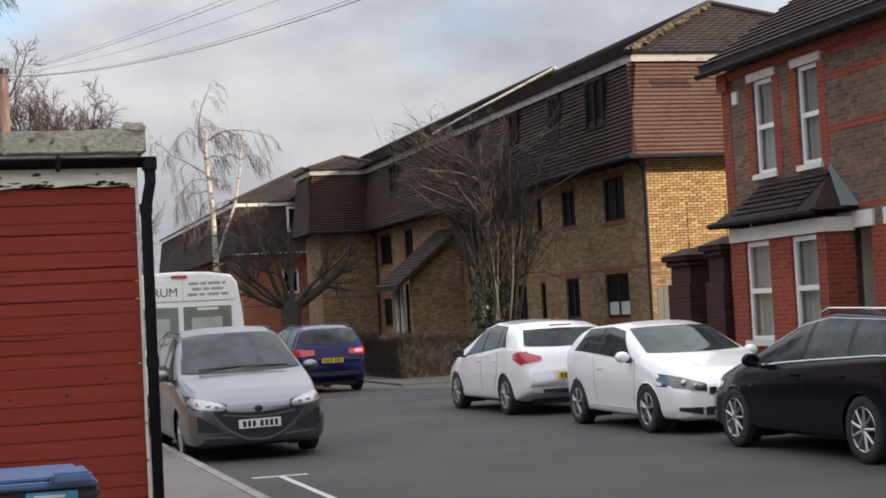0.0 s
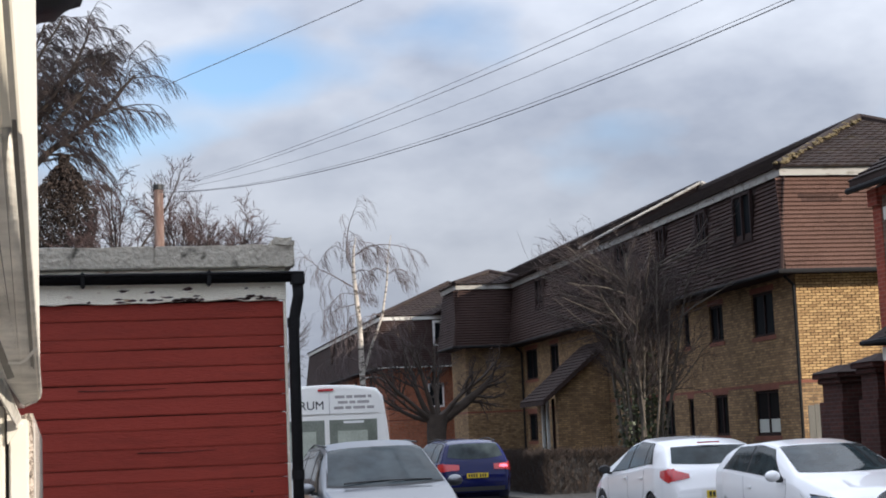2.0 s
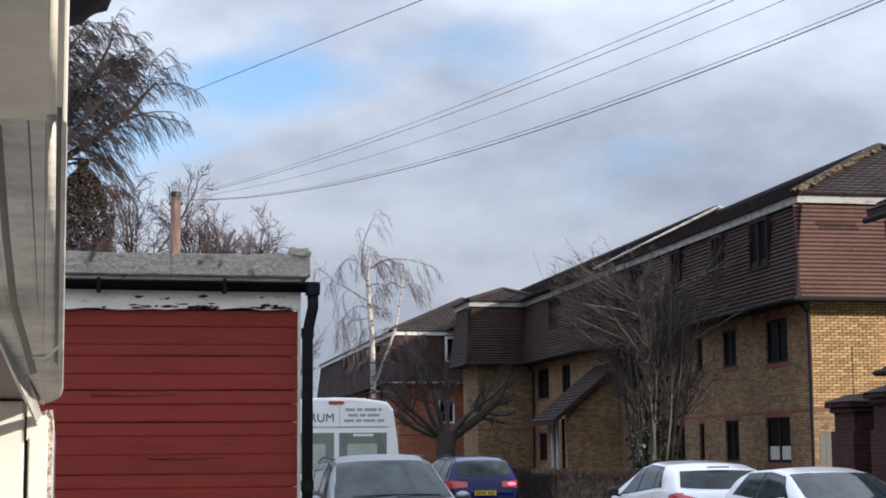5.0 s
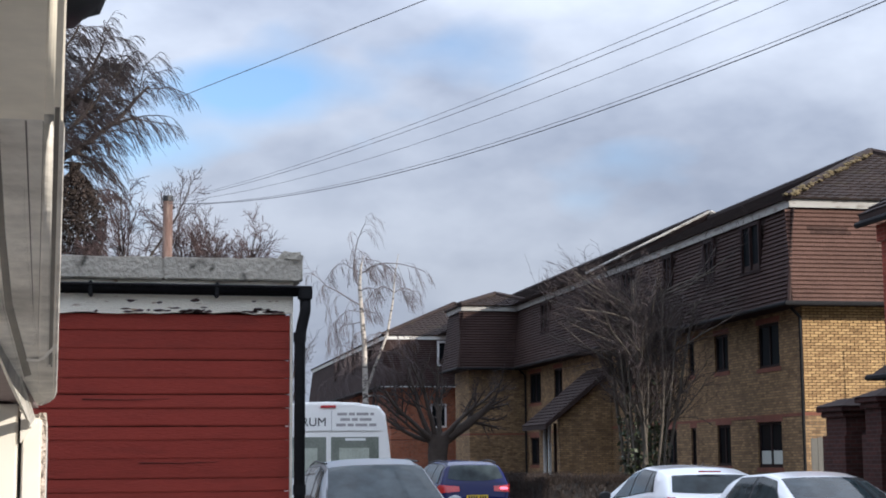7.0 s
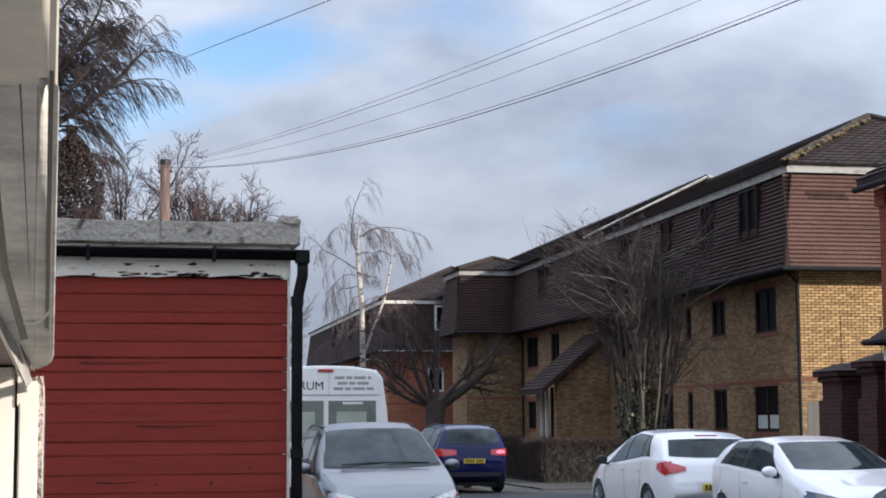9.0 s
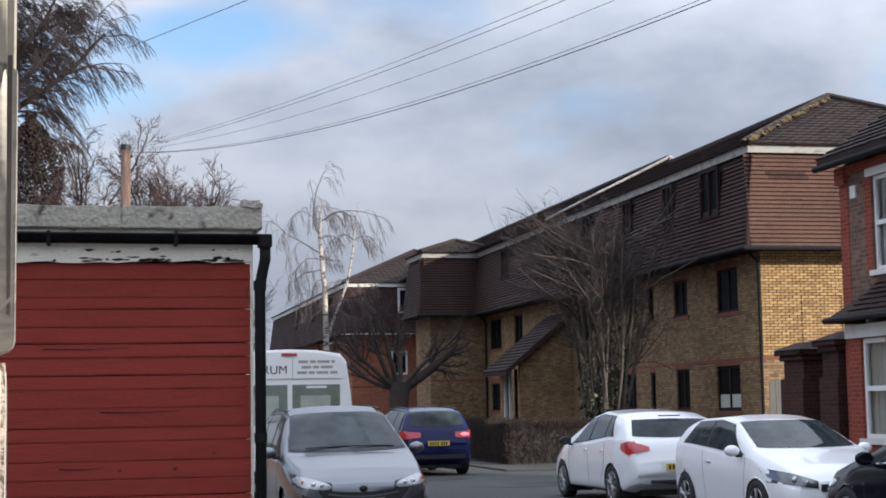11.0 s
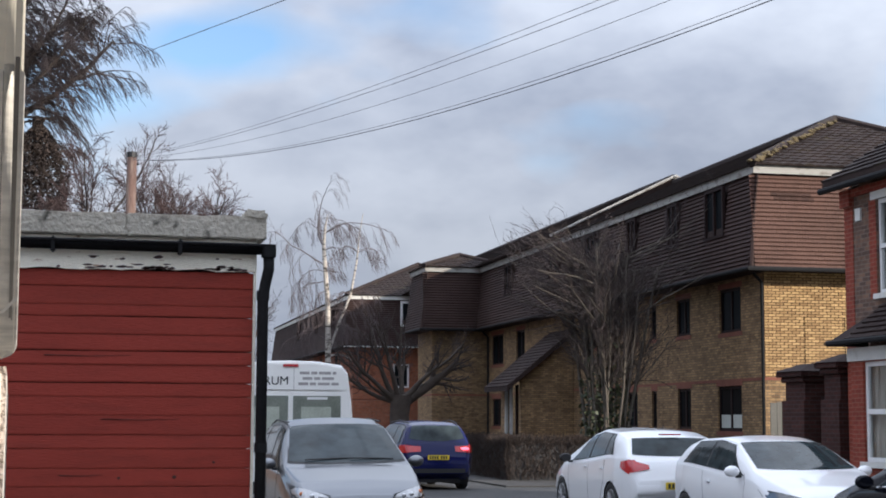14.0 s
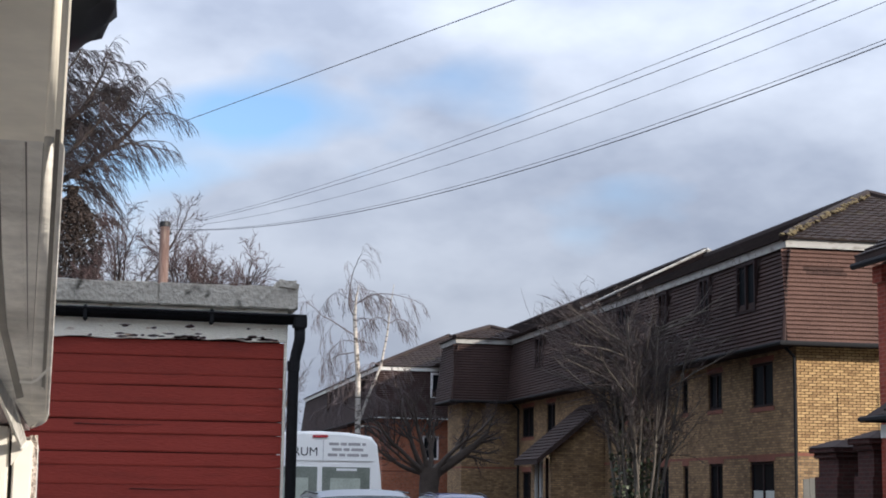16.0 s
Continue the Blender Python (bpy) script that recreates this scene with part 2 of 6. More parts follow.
M["black_plastic"] = mat("black_plastic", (0.013, 0.013, 0.014), 0.65, var=0.3, scale=8, spec=0.12)
M["dark_frame"] = mat("dark_frame", (0.022, 0.013, 0.012), 0.7, var=0.3, scale=4, spec=0.12)
M["dark_glass"] = mat("dark_glass", (0.010, 0.012, 0.014), 0.06, var=0.2, scale=1.5, spec=0.006)
M["curtain"] = mat("curtain", (0.50, 0.52, 0.48), 0.9, var=0.15, scale=9, fine_scale=50, stretch_v=(6, 6, 0.3))
M["cream"] = mat("cream", (0.72, 0.675, 0.585), 0.6, var=0.06, scale=2, fine_scale=40, stain=(0.58, 0.53, 0.44), stain_at=(0.55, 0.85))
M["cream_dull"] = mat("cream_dull", (0.86, 0.80, 0.66), 0.6, var=0.12, scale=3, fine_scale=40, stain=(0.42, 0.38, 0.30), stain_at=(0.5, 0.85), stain_scale=3.0, stretch_v=(3, 3, 0.5))
# weather stains, with the shade below the cream post in the grey too
M["weathered_shade"] = mat("weathered_shade", (0.68, 0.65, 0.58), 0.55, var=0.25, scale=5, fine_scale=40, bump=0.15, stain=(0.17, 0.155, 0.135), stain_at=(0.50, 0.75), stain_scale=6.0, stretch_v=(2, 2, 0.6))
M["pebbledash"] = mat("pebbledash", (0.45, 0.38, 0.32), 0.95, var=0.6, scale=30, fine_scale=130, bump=1.0)
M["lead"] = mat("lead", (0.33, 0.37, 0.41), 0.5, var=0.2, scale=5)
M["stem_bark"] = mat("stem_bark", (0.100, 0.085, 0.068), 0.95, var=0.45, scale=3, fine_scale=30, bump=0.8, stretch_v=(1, 1, 0.4))
M["bark"] = mat("bark", (0.060, 0.046, 0.037), 0.95, var=0.4, scale=6, fine_scale=40, bump=0.8)
M["birch_bark"] = mat("birch_bark", (0.46, 0.42, 0.37), 0.85, var=0.3, scale=4, fine_scale=20, stain=(0.07, 0.06, 0.05), stain_at=(0.56, 0.62), stain_scale=3.0, stretch_v=(1, 1, 3))
M["twig"] = mat("twig", (0.048, 0.035, 0.033), 0.95, var=0.35, scale=3)
M["twig_birch"] = mat("twig_birch", (0.115, 0.090, 0.088), 0.95, var=0.4, scale=0.6)
M["twig_brown"] = mat("twig_brown", (0.075, 0.047, 0.043), 0.95, var=0.4, scale=0.4)
M["ivy"] = mat("ivy", (0.030, 0.040, 0.014), 0.6, var=0.6, scale=3, island=0.5)
M["hedge"] = mat("hedge", (0.038, 0.026, 0.020), 0.95, var=0.5, scale=1.5, island=0.6)
M["pole_wood"] = mat("pole_wood", (0.125, 0.075, 0.058), 0.9, var=0.45, scale=6, fine_scale=40, bump=0.5, stretch_v=(1, 1, 0.15), stain=(0.20, 0.15, 0.12), stain_at=(0.55, 0.7), stain_scale=5)
M["cable"] = mat("cable", (0.10, 0.10, 0.11), 0.7)
M["fence"] = mat("fence", (0.13, 0.125, 0.11), 0.9, var=0.3, scale=3, fine_scale=30, stretch_v=(4, 4, 0.4))
M["silver"] = mat("silver", (0.175, 0.181, 0.193), 0.30, metal=0.88, var=0.03, scale=1, coat=0.5)
M["blue"] = mat("blue", (0.006, 0.009, 0.065), 0.2, metal=0.0, var=0.05, scale=1, coat=0.25, spec=0.2)
M["white_car"] = mat("white_car", (0.86, 0.86, 0.87), 0.35, var=0.02, scale=1, coat=1.0)
M["navy"] = mat("navy", (0.0035, 0.004, 0.008), 0.16, metal=0.0, var=0.05, scale=1, coat=0.1, spec=0.2)
M["van_white"] = mat("van_white", (0.88, 0.87, 0.83), 0.4, var=0.03, scale=1, coat=0.6)
M["tyre"] = mat("tyre", (0.018, 0.018, 0.018), 0.85, var=0.2, scale=9)
M["alloy"] = mat("alloy", (0.50, 0.50, 0.51), 0.3, metal=0.85, var=0.1, scale=9)
M["chrome"] = mat("chrome", (0.72, 0.72, 0.73), 0.12, metal=1.0, var=0.02)
M["trim"] = mat("trim", (0.014, 0.014, 0.015), 0.55, var=0.2, scale=9)
M["red_lens"] = mat("red_lens", (0.45, 0.012, 0.018), 0.15, var=0.15, scale=14, coat=1.0)
M["clear_lens"] = mat("clear_lens", (0.40, 0.40, 0.40), 0.12, metal=0.25, var=0.3, scale=18, coat=1.0)
M["lamp_glass"] = mat("lamp_glass", (0.10, 0.10, 0.105), 0.08, metal=0.3, var=0.5, scale=14, coat=1.0)
M["amber"] = mat("amber", (0.55, 0.16, 0.05), 0.2, var=0.1, coat=1.0)
M["plate_yellow"] = mat("plate_yellow", (0.72, 0.52, 0.03), 0.4, var=0.05)
M["plate_white"] = mat("plate_white", (0.75, 0.75, 0.73), 0.4, var=0.05)
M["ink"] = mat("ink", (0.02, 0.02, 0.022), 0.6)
M["grey_ink"] = mat("grey_ink", (0.36, 0.34, 0.33), 0.6)
M["van_glass"] = mat("van_glass", (0.19, 0.21, 0.175), 0.08, var=0.4, scale=2.5, spec=0.5)
M["seat"] = mat("seat", (0.40, 0.43, 0.36), 0.25, var=0.3, scale=5)
M["forecourt"] = mat("forecourt", (0.042, 0.039, 0.036), 0.9, var=0.3, scale=0.8, fine_scale=60, bump=0.4)
M["car_glass"] = mat("car_glass", (0.030, 0.040, 0.043), 0.04, var=0.75, scale=2.2, fine_scale=5, spec=0.17)
M["mauve"] = mat("mauve", (0.22, 0.17, 0.165), 0.8, var=0.15, scale=3)
# dark for the bracket's groove, hollow and gap: shade put into colour
M["moulding_shade"] = mat("moulding_shade", (0.085, 0.075, 0.062), 0.6, var=0.45, scale=7, fine_scale=50, stretch_v=(2, 2, 0.5))
M["bin_black"] = mat("bin_black", (0.030, 0.031, 0.033), 0.5, var=0.3, scale=8)
M["bin_blue"] = mat("bin_blue", (0.095, 0.16, 0.30), 0.45, var=0.2, scale=6)
M["sticker"] = mat("sticker", (0.07, 0.30, 0.48), 0.4, var=0.05)
brake = bpy.data.materials.new("brake_light")
brake.use_nodes = True
brake.node_tree.nodes["Principled BSDF"].inputs["Base Color"].default_value = (0.8, 0.05, 0.06, 1)
brake.node_tree.nodes["Principled BSDF"].inputs["Emission Color"].default_value = (1.0, 0.10, 0.14, 1)
brake.node_tree.nodes["Principled BSDF"].inputs["Emission Strength"].default_value = 3.0
M["brake_light"] = brake


# ---- building helpers ----
def part(name, bm, material, parent=None, label="", smooth=False):
    """Links a bmesh as one mesh object under a thing or a part."""
    me = bpy.data.meshes.new(name)
    bm.to_mesh(me)
    bm.free()
    me.materials.append(M[material] if isinstance(material, str) else material)
    if smooth:
        me.shade_smooth()
    ob = new(name, me)
    if parent is not None:
        ob.parent = parent
    if label:
        ob["label"] = label
    return ob


def thing(name, label, category, at=(0, 0, 0), rz=0.0, group="", kind=""):
    ob = new(name)
    ob.matrix_basis = pose(*at, 0, 0, rz)
    return tagged(ob, label, category, group, kind)


def box(x0, x1, y0, y1, z0, z1, bm=None, bevel=0.0):
    bm = bm or bmesh.new()
    own = bmesh.new() if bevel else bm
    v = [own.verts.new((x, y, z)) for x in (x0, x1) for y in (y0, y1) for z in (z0, z1)]
    for f in ((0, 1, 3, 2), (4, 6, 7, 5), (0, 4, 5, 1), (2, 3, 7, 6), (0, 2, 6, 4), (1, 5, 7, 3)):
        own.faces.new([v[i] for i in f])
    if bevel:
        bmesh.ops.bevel(own, geom=own.edges[:], offset=bevel, segments=2, affect="EDGES", clamp_overlap=True)
        me = bpy.data.meshes.new("tmp")
        own.to_mesh(me)
        own.free()
        bm.from_mesh(me)
        bpy.data.meshes.remove(me)
    return bm


def prism(points, axis, a, b, bm=None):
    """A polygon in the plane across an axis, drawn out from a to b."""
    bm = bm or bmesh.new()

    def put(p, d):
        return {"x": (d, p[0], p[1]), "y": (p[0], d, p[1]), "z": (p[0], p[1], d)}[axis]

    lo, hi = [bm.verts.new(put(p, a)) for p in points], [bm.verts.new(put(p, b)) for p in points]
    n = len(points)
    bm.faces.new(lo)
    bm.faces.new(hi[::-1])
    for i in range(n):
        bm.faces.new((lo[i], hi[i], hi[(i + 1) % n], lo[(i + 1) % n]))
    bmesh.ops.recalc_face_normals(bm, faces=bm.faces[:])
    return bm


def tube(points, radius, sides=8, bm=None, end=None, cap=True):
    """A round bar along points, tapering to the radius end."""
    bm = bm or bmesh.new()
    pts = [Vector(p) for p in points]
    end = radius if end is None else end
    rings = []
    for i, p in enumerate(pts):
        d = (pts[min(i + 1, len(pts) - 1)] - pts[max(i - 1, 0)]).normalized()
        a = d.cross(Vector((0, 0, 1)) if abs(d.z) < 0.9 else Vector((1, 0, 0))).normalized()
        b = d.cross(a)
        r = radius + (end - radius) * i / max(1, len(pts) - 1)
        rings.append([bm.verts.new(p + (a * math.cos(2 * math.pi * k / sides) + b * math.sin(2 * math.pi * k / sides)) * r) for k in range(sides)])
    for r0, r1 in zip(rings, rings[1:]):
        for k in range(sides):
            bm.faces.new((r0[k], r0[(k + 1) % sides], r1[(k + 1) % sides], r1[k]))
    if cap:
        bm.faces.new(rings[0][::-1])
        bm.faces.new(rings[-1])
    return bm


def grid_patch(fn, nu, nv, bm=None):
    """A surface fn(u, v) over the unit square."""
    bm = bm or bmesh.new()
    v = [[bm.verts.new(fn(i / nu, j / nv)) for j in range(nv + 1)] for i in range(nu + 1)]
    for i in range(nu):
        for j in range(nv):
            bm.faces.new((v[i][j], v[i + 1][j], v[i + 1][j + 1], v[i][j + 1]))
    return bm


def wall_with_holes(u0, u1, v0, v1, holes, put, depth, bm=None):
    """A wall sheet of given depth with rectangular holes (u0, u1, v0, v1); put(u, v, d) gives the place, d from the face inward."""
    bm = bm or bmesh.new()
    us = sorted({u0, u1, *[h[0] for h in holes], *[h[1] for h in holes]})
    vs = sorted({v0, v1, *[h[2] for h in holes], *[h[3] for h in holes]})

    def quad(*p):
        bm.faces.new([bm.verts.new(put(*q)) for q in p])

    for a, b in zip(us, us[1:]):
        for c, d in zip(vs, vs[1:]):
            if any(h[0] <= (a + b) / 2 <= h[1] and h[2] <= (c + d) / 2 <= h[3] for h in holes):
                continue
            quad((a, c, 0), (b, c, 0), (b, d, 0), (a, d, 0))
            quad((a, c, depth), (a, d, depth), (b, d, depth), (b, c, depth))
    for a, b, c, d in [*holes, (u0, u1, v0, v1)]:
        for p, q in (((a, c), (b, c)), ((b, c), (b, d)), ((b, d), (a, d)), ((a, d), (a, c))):
            quad((*p, 0), (*q, 0), (*q, depth), (*p, depth))
    bmesh.ops.remove_doubles(bm, verts=bm.verts[:], dist=0.0005)
    bmesh.ops.recalc_face_normals(bm, faces=bm.faces[:])
    return bm


# ---- ground, road and pavements ----
KERB_L, KERB_R = 2.54, 10.25
bm = bmesh.new()
box(-900, 900, -400, 1600, -0.5, -0.02, bm)
tagged(part("ground", bm, "soil"), "brown bare earth reaching the horizon", "ground", kind="structure")
bm = grid_patch(lambda u, v: (KERB_L + (KERB_R - KERB_L) * u, -40 + 260 * v, 0.0), 8, 40)
box(KERB_R, 70, 30.5, 38.6, -0.015, 0.0, bm)
tagged(part("road", bm, "asphalt"), "worn dark grey asphalt street surface", "road", kind="structure")
bm = box(-30, KERB_L - 0.13, -40, 220, -0.01, 0.10)
tagged(part("pavement", bm, "paving"), "grey-brown concrete footway beside the road", "pavement", kind="structure")
bm = box(KERB_R + 0.13, 13.0, -40, 30.2, -0.01, 0.10)
tagged(part("pavement", bm, "paving"), "grey concrete footway before the terrace", "pavement", kind="structure")
bm = box(KERB_R + 0.13, 60, 38.9, 220, -0.01, 0.025)
tagged(part("pavement", bm, "forecourt"), "grey footway and forecourt before the flats", "pavement", kind="structure")


def kerb_row(x, y0, y1, side, label):
    ob = new("kerb")
    tagged(ob, label, "kerb", kind="structure")
    me = None
    y = y0
    while y < y1:
        if me is None:
            bmk = box(-0.065, 0.065, 0.004, 0.906, -0.02, 0.112, bevel=0.012)
            k = part("kerb_stone", bmk, "kerb", ob)
            me = k.data
        else:
            k = new("kerb_stone", me)
            k.parent = ob
        k.location = (x + side * 0.065, y, 0)
        y += 0.91
    return ob


kerb_row(KERB_L, -4, 60, -1, "worn grey concrete kerb stones along the footway")
kerb_row(KERB_R, 5, 30, 1, "grey concrete kerb stones along the terrace side")
bm = box(KERB_R, 60, 38.62, 38.75, -0.02, 0.03, bevel=0.008)
tagged(part("kerb", bm, "forecourt"), "low dark kerb at the forecourt", "kerb", kind="structure")

bm = box(2.90, 3.50, 17.30, 17.40, -0.002, 0.005)
box(3.17, 3.24, 12.0, 17.299, -0.002, 0.005, bm)
tagged(part("road_marking", bm, "roadpaint"), "worn white painted parking bay line", "road marking", kind="structure")
for x, y, w, d in ((7.6, 35.6, 1.0, 0.8), (8.6, 31.6, 0.9, 0.5), (9.4, 33.0, 0.7, 0.5)):
    rng = random.Random(int(x * 10))
    bm = bmesh.new()
    ring = [bm.verts.new((x + w * math.cos(a) * rng.uniform(0.75, 1.1), y + d * math.sin(a) * rng.uniform(0.75, 1.1), 0.005)) for a in [k * math.pi / 9 for k in range(18)]]
    bm.faces.new(ring)
    tagged(part("road_patch", bm, mat("patch", (0.022, 0.022, 0.023), 0.7, scale=2, bump=0.4)), "dark damp asphalt repair in the street", "road patch", kind="structure")


# ---- flats ----
def tile_courses(name, put, u0, u1, v0, v1, gauge, width, holes, parent, material, seed=1, pieces=None, label="", piece_mat="hung_tile_sunlit", lip=0.0, patch=None):
    """Hung or roof tiles in courses. put(u, v, d): place on the slope; d stands off it."""
    rng = random.Random(seed)
    verts, faces, single = [], [], []
    rows = int((v1 - v0) / gauge)
    for r in range(rows):
        va = v0 + r * gauge
        vb = min(va + gauge * 1.02, v1)
        first = u0(vb) if callable(u0) else u0
        u = first - (width / 2 if r % 2 else 0)
        while u < u1:
            a, b = max(u, first), min(u + width, u1)
            u += width
            if b - a < 0.02:
                continue
            mid = ((a + b) / 2, (va + vb) / 2)
            if any(h[0] < mid[0] < h[1] and h[2] < mid[1] < h[3] for h in holes):
                continue
            lift = 0.038 + rng.uniform(-0.003, 0.005)
            drop = rng.uniform(-0.006, 0.006)
            g = min(0.003, width * 0.02)
            if lip:
                drop, lift = drop * 0.5, 0.045 + rng.uniform(-0.002, 0.003)
            p = [put(a + g, va + drop + lip, lift), put(b - g, va + drop + lip, lift), put(b - g, vb, 0.006), put(a + g, vb, 0.006), put(a + g, va + drop, 0.0), put(b - g, va + drop, 0.0)]
            if pieces and len(single) < 300 and pieces[0] < mid[0] < pieces[1] and pieces[2] < mid[1] < pieces[3]:
                single.append((p, bool(patch) and patch[0] < mid[0] + 0.15 * math.sin(9 * mid[1]) < patch[1] and patch[2] < mid[1] < patch[3]))
                continue
            n = len(verts)
            verts += p
            faces += [(n, n + 1, n + 2, n + 3), (n + 4, n + 5, n + 1, n), (n + 4, n, n + 3), (n + 5, n + 2, n + 1)]
    me = bpy.data.meshes.new(name)
    me.from_pydata([tuple(v) for v in verts], [], faces)
    me.materials.append(M[material])
    ob = new(name, me)
    ob.parent = parent
    tagged(ob, label, kind="stuff")
    for p, old in single:
        me = bpy.data.meshes.new("tile")
        me.from_pydata([tuple(v) for v in p], [], [(0, 1, 2, 3), (4, 5, 1, 0), (4, 0, 3), (5, 2, 1)])
        me.materials.append(M["hung_tile_old" if old else piece_mat])
        t = new("tile", me)
        t.parent = parent
    return ob


def casement(parent, put, u0, u1, v0, v1, material="dark_frame", lights=2, bar=0.06, back="dark_glass", curtain=False, transom=None, sill=None, name="window", half=0.0):
    """A framed window set in its reveal: frame, panes, sill. put(u, v, d): d runs inward."""
    win = new(name)
    win.parent = parent

    def slab(a, b, c, d, near, far, bmx=None):
        bmx = bmx or bmesh.new()
        vs = [bmx.verts.new(put(u, v, w)) for u in (a, b) for v in (c, d) for w in (near, far)]
        for f in ((0, 1, 3, 2), (4, 6, 7, 5), (0, 4, 5, 1), (2, 3, 7, 6), (0, 2, 6, 4), (1, 5, 7, 3)):
            bmx.faces.new([vs[i] for i in f])
        return bmx

    fr = slab(u0, u0 + bar, v0, v1, 0.05, 0.12)
    slab(u1 - bar, u1, v0, v1, 0.05, 0.12, fr)
    slab(u0 + bar, u1 - bar, v0, v0 + bar, 0.05, 0.12, fr)
    slab(u0 + bar, u1 - bar, v1 - bar, v1, 0.05, 0.12, fr)
    for k in range(1, lights):
        m = u0 + (u1 - u0) * k / lights
        slab(m - bar * 0.6, m + bar * 0.6, v0 + bar, v1 - bar, 0.052, 0.118, fr)
    if transom:
        m = v0 + (v1 - v0) * transom
        slab(u0 + bar, u1 - bar, m - bar * 0.55, m + bar * 0.55, 0.045, 0.115, fr)
    bmesh.ops.recalc_face_normals(fr, faces=fr.faces[:])
    part("window_frame", fr, material, win)
    for k in range(lights):
        a = u0 + (u1 - u0) * k / lights + bar * 0.6
        b = u0 + (u1 - u0) * (k + 1) / lights - bar * 0.6
        ranges = [(v0 + bar, v1 - bar)] if not transom else [(v0 + bar, v0 + (v1 - v0) * transom - bar * 0.55), (v0 + (v1 - v0) * transom + bar * 0.55, v1 - bar)]
        for c, d in ranges:
            pn = part("pane", slab(a, b, c, d, 0.085, 0.092), back if not curtain else "window_glass", win)
            pn.visible_shadow = not curtain
            if half:
                part("net_curtain", slab(a + 0.02, b - 0.02, c + 0.02, c + (d - c) * half, 0.078, 0.083), "curtain", win)
    if curtain:
        def fold(u, v):
            return put(u0 + (u1 - u0) * u, v0 + (v1 - v0) * v, 0.18 + 0.030 * math.sin(u * 48 + 2 * math.sin(u * 9)) + 0.012 * math.sin(u * 23))
        part("net_curtain", grid_patch(fold, 90, 2), "curtain", win, smooth=True)
        # black sheet: the unlit room's dark is put into its colour
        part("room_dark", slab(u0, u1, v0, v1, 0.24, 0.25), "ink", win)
    if sill:
        part("window_sill", slab(u0 - 0.06, u1 + 0.06, v0 - 0.09, v0, -0.06, 0.12), sill, win)
    return win


g = bpy.data.materials.new("window_glass")
g.use_nodes = True
gb = g.node_tree.nodes["Principled BSDF"]
gb.inputs["Transmission Weight"].default_value, gb.inputs["Roughness"].default_value, gb.inputs["IOR"].default_value = 1.0, 0.02, 1.3
M["window_glass"] = g


def flats(name, label, xf, y0, y1, depth, brick, front_windows, attic_windows, gable=True, detail=2, roof_rise=2.25, gable_windows=(), end_tile="hung_tile_shaded", lift=0.0, pieces=None, gable_brick=None, fascia="old_fascia"):
    """A block of flats: two brick storeys, tile-hung attic storey leaning back, hipped roof. Street face at x = xf, near end at y0."""
    ob = thing(name, label, "building", kind="")
    xb = xf + depth
    eave, top = 5.62 + lift, 8.22 + lift
    fp = lambda u, v, d: (xf + d, u, v)
    ep = lambda u, v, d: (u, y0 + d, v)
    part("wall", wall_with_holes(y0 + 0.25, y1 - 0.25, 0, eave, front_windows, fp, 0.25), brick, ob, "shaded brick front wall")
    gw = part("wall", wall_with_holes(xf, xb, 0, eave, gable_windows, ep, 0.25), gable_brick or brick, ob, "brick end wall")
    part("wall", box(xb - 0.25, xb, y0 + 0.25, y1, 0, eave), brick, ob)
    part("wall", box(xf, xb - 0.25, y1 - 0.25, y1, 0, eave), brick, ob)
    part("brick_band", box(xf - 0.012, xf + 0.03, y0 - 0.012, y1, 2.72, 2.80), "band_brick", ob, "reddish brick string course")
    part("brick_band", box(xf + 0.031, xb, y0 - 0.012, y0 + 0.03, 2.72, 2.80), "band_brick", ob, "reddish brick string course")
    for w in front_windows:
        casement(ob, fp, *w, lights=2 if w[1] - w[0] > 0.9 else 1, bar=0.075, half={41.25: 0.35}.get(w[0], 0.0))
        part("brick_sill", box(xf - 0.02, xf + 0.04, w[0] - 0.08, w[1] + 0.08, w[2] - 0.12, w[2] - 0.002), "band_brick", ob)
        part("brick_lintel", box(xf - 0.008, xf + 0.04, w[0] - 0.08, w[1] + 0.08, w[3] + 0.002, w[3] + 0.16), "band_brick", ob)
    # attic storey: leaning body
    o, lean = 0.62, 0.34
    lo = [(xf - o, y0 - o), (xb + o, y0 - o), (xb + o, y1 + 0.02), (xf - o, y1 + 0.02)]
    hi = [(xf - o + lean, y0 - o + lean), (xb + o - lean, y0 - o + lean), (xb + o - lean, y1), (xf - o + lean, y1)]
    bmb = bmesh.new()
    a = [bmb.verts.new((*p, eave)) for p in lo]
    b = [bmb.verts.new((*p, top)) for p in hi]
    bmb.faces.new(a)
    bmb.faces.new(b[::-1])
    for i in range(4):
        bmb.faces.new((a[i], b[i], b[(i + 1) % 4], a[(i + 1) % 4]))
    bmesh.ops.recalc_face_normals(bmb, faces=bmb.faces[:])
    part("attic_body", bmb, "flat_tile", ob)
    hgt = math.hypot(top - eave, lean)
    nrm = ((top - eave) / hgt, lean / hgt)
    fput = lambda u, v, d: (xf - o + lean * v / hgt - nrm[0] * d, u, eave + (top - eave) * v / hgt + nrm[1] * d)
    eput = lambda u, v, d: (u, y0 - o + lean * v / hgt - nrm[0] * d, eave + (top - eave) * v / hgt + nrm[1] * d)
    vz = lambda z: (z - eave) / (top - eave) * hgt
    holes = [(w[0], w[1], vz(w[2]), vz(w[3])) for w in attic_windows]
    wide = 0.165 if detail > 1 else 0.33
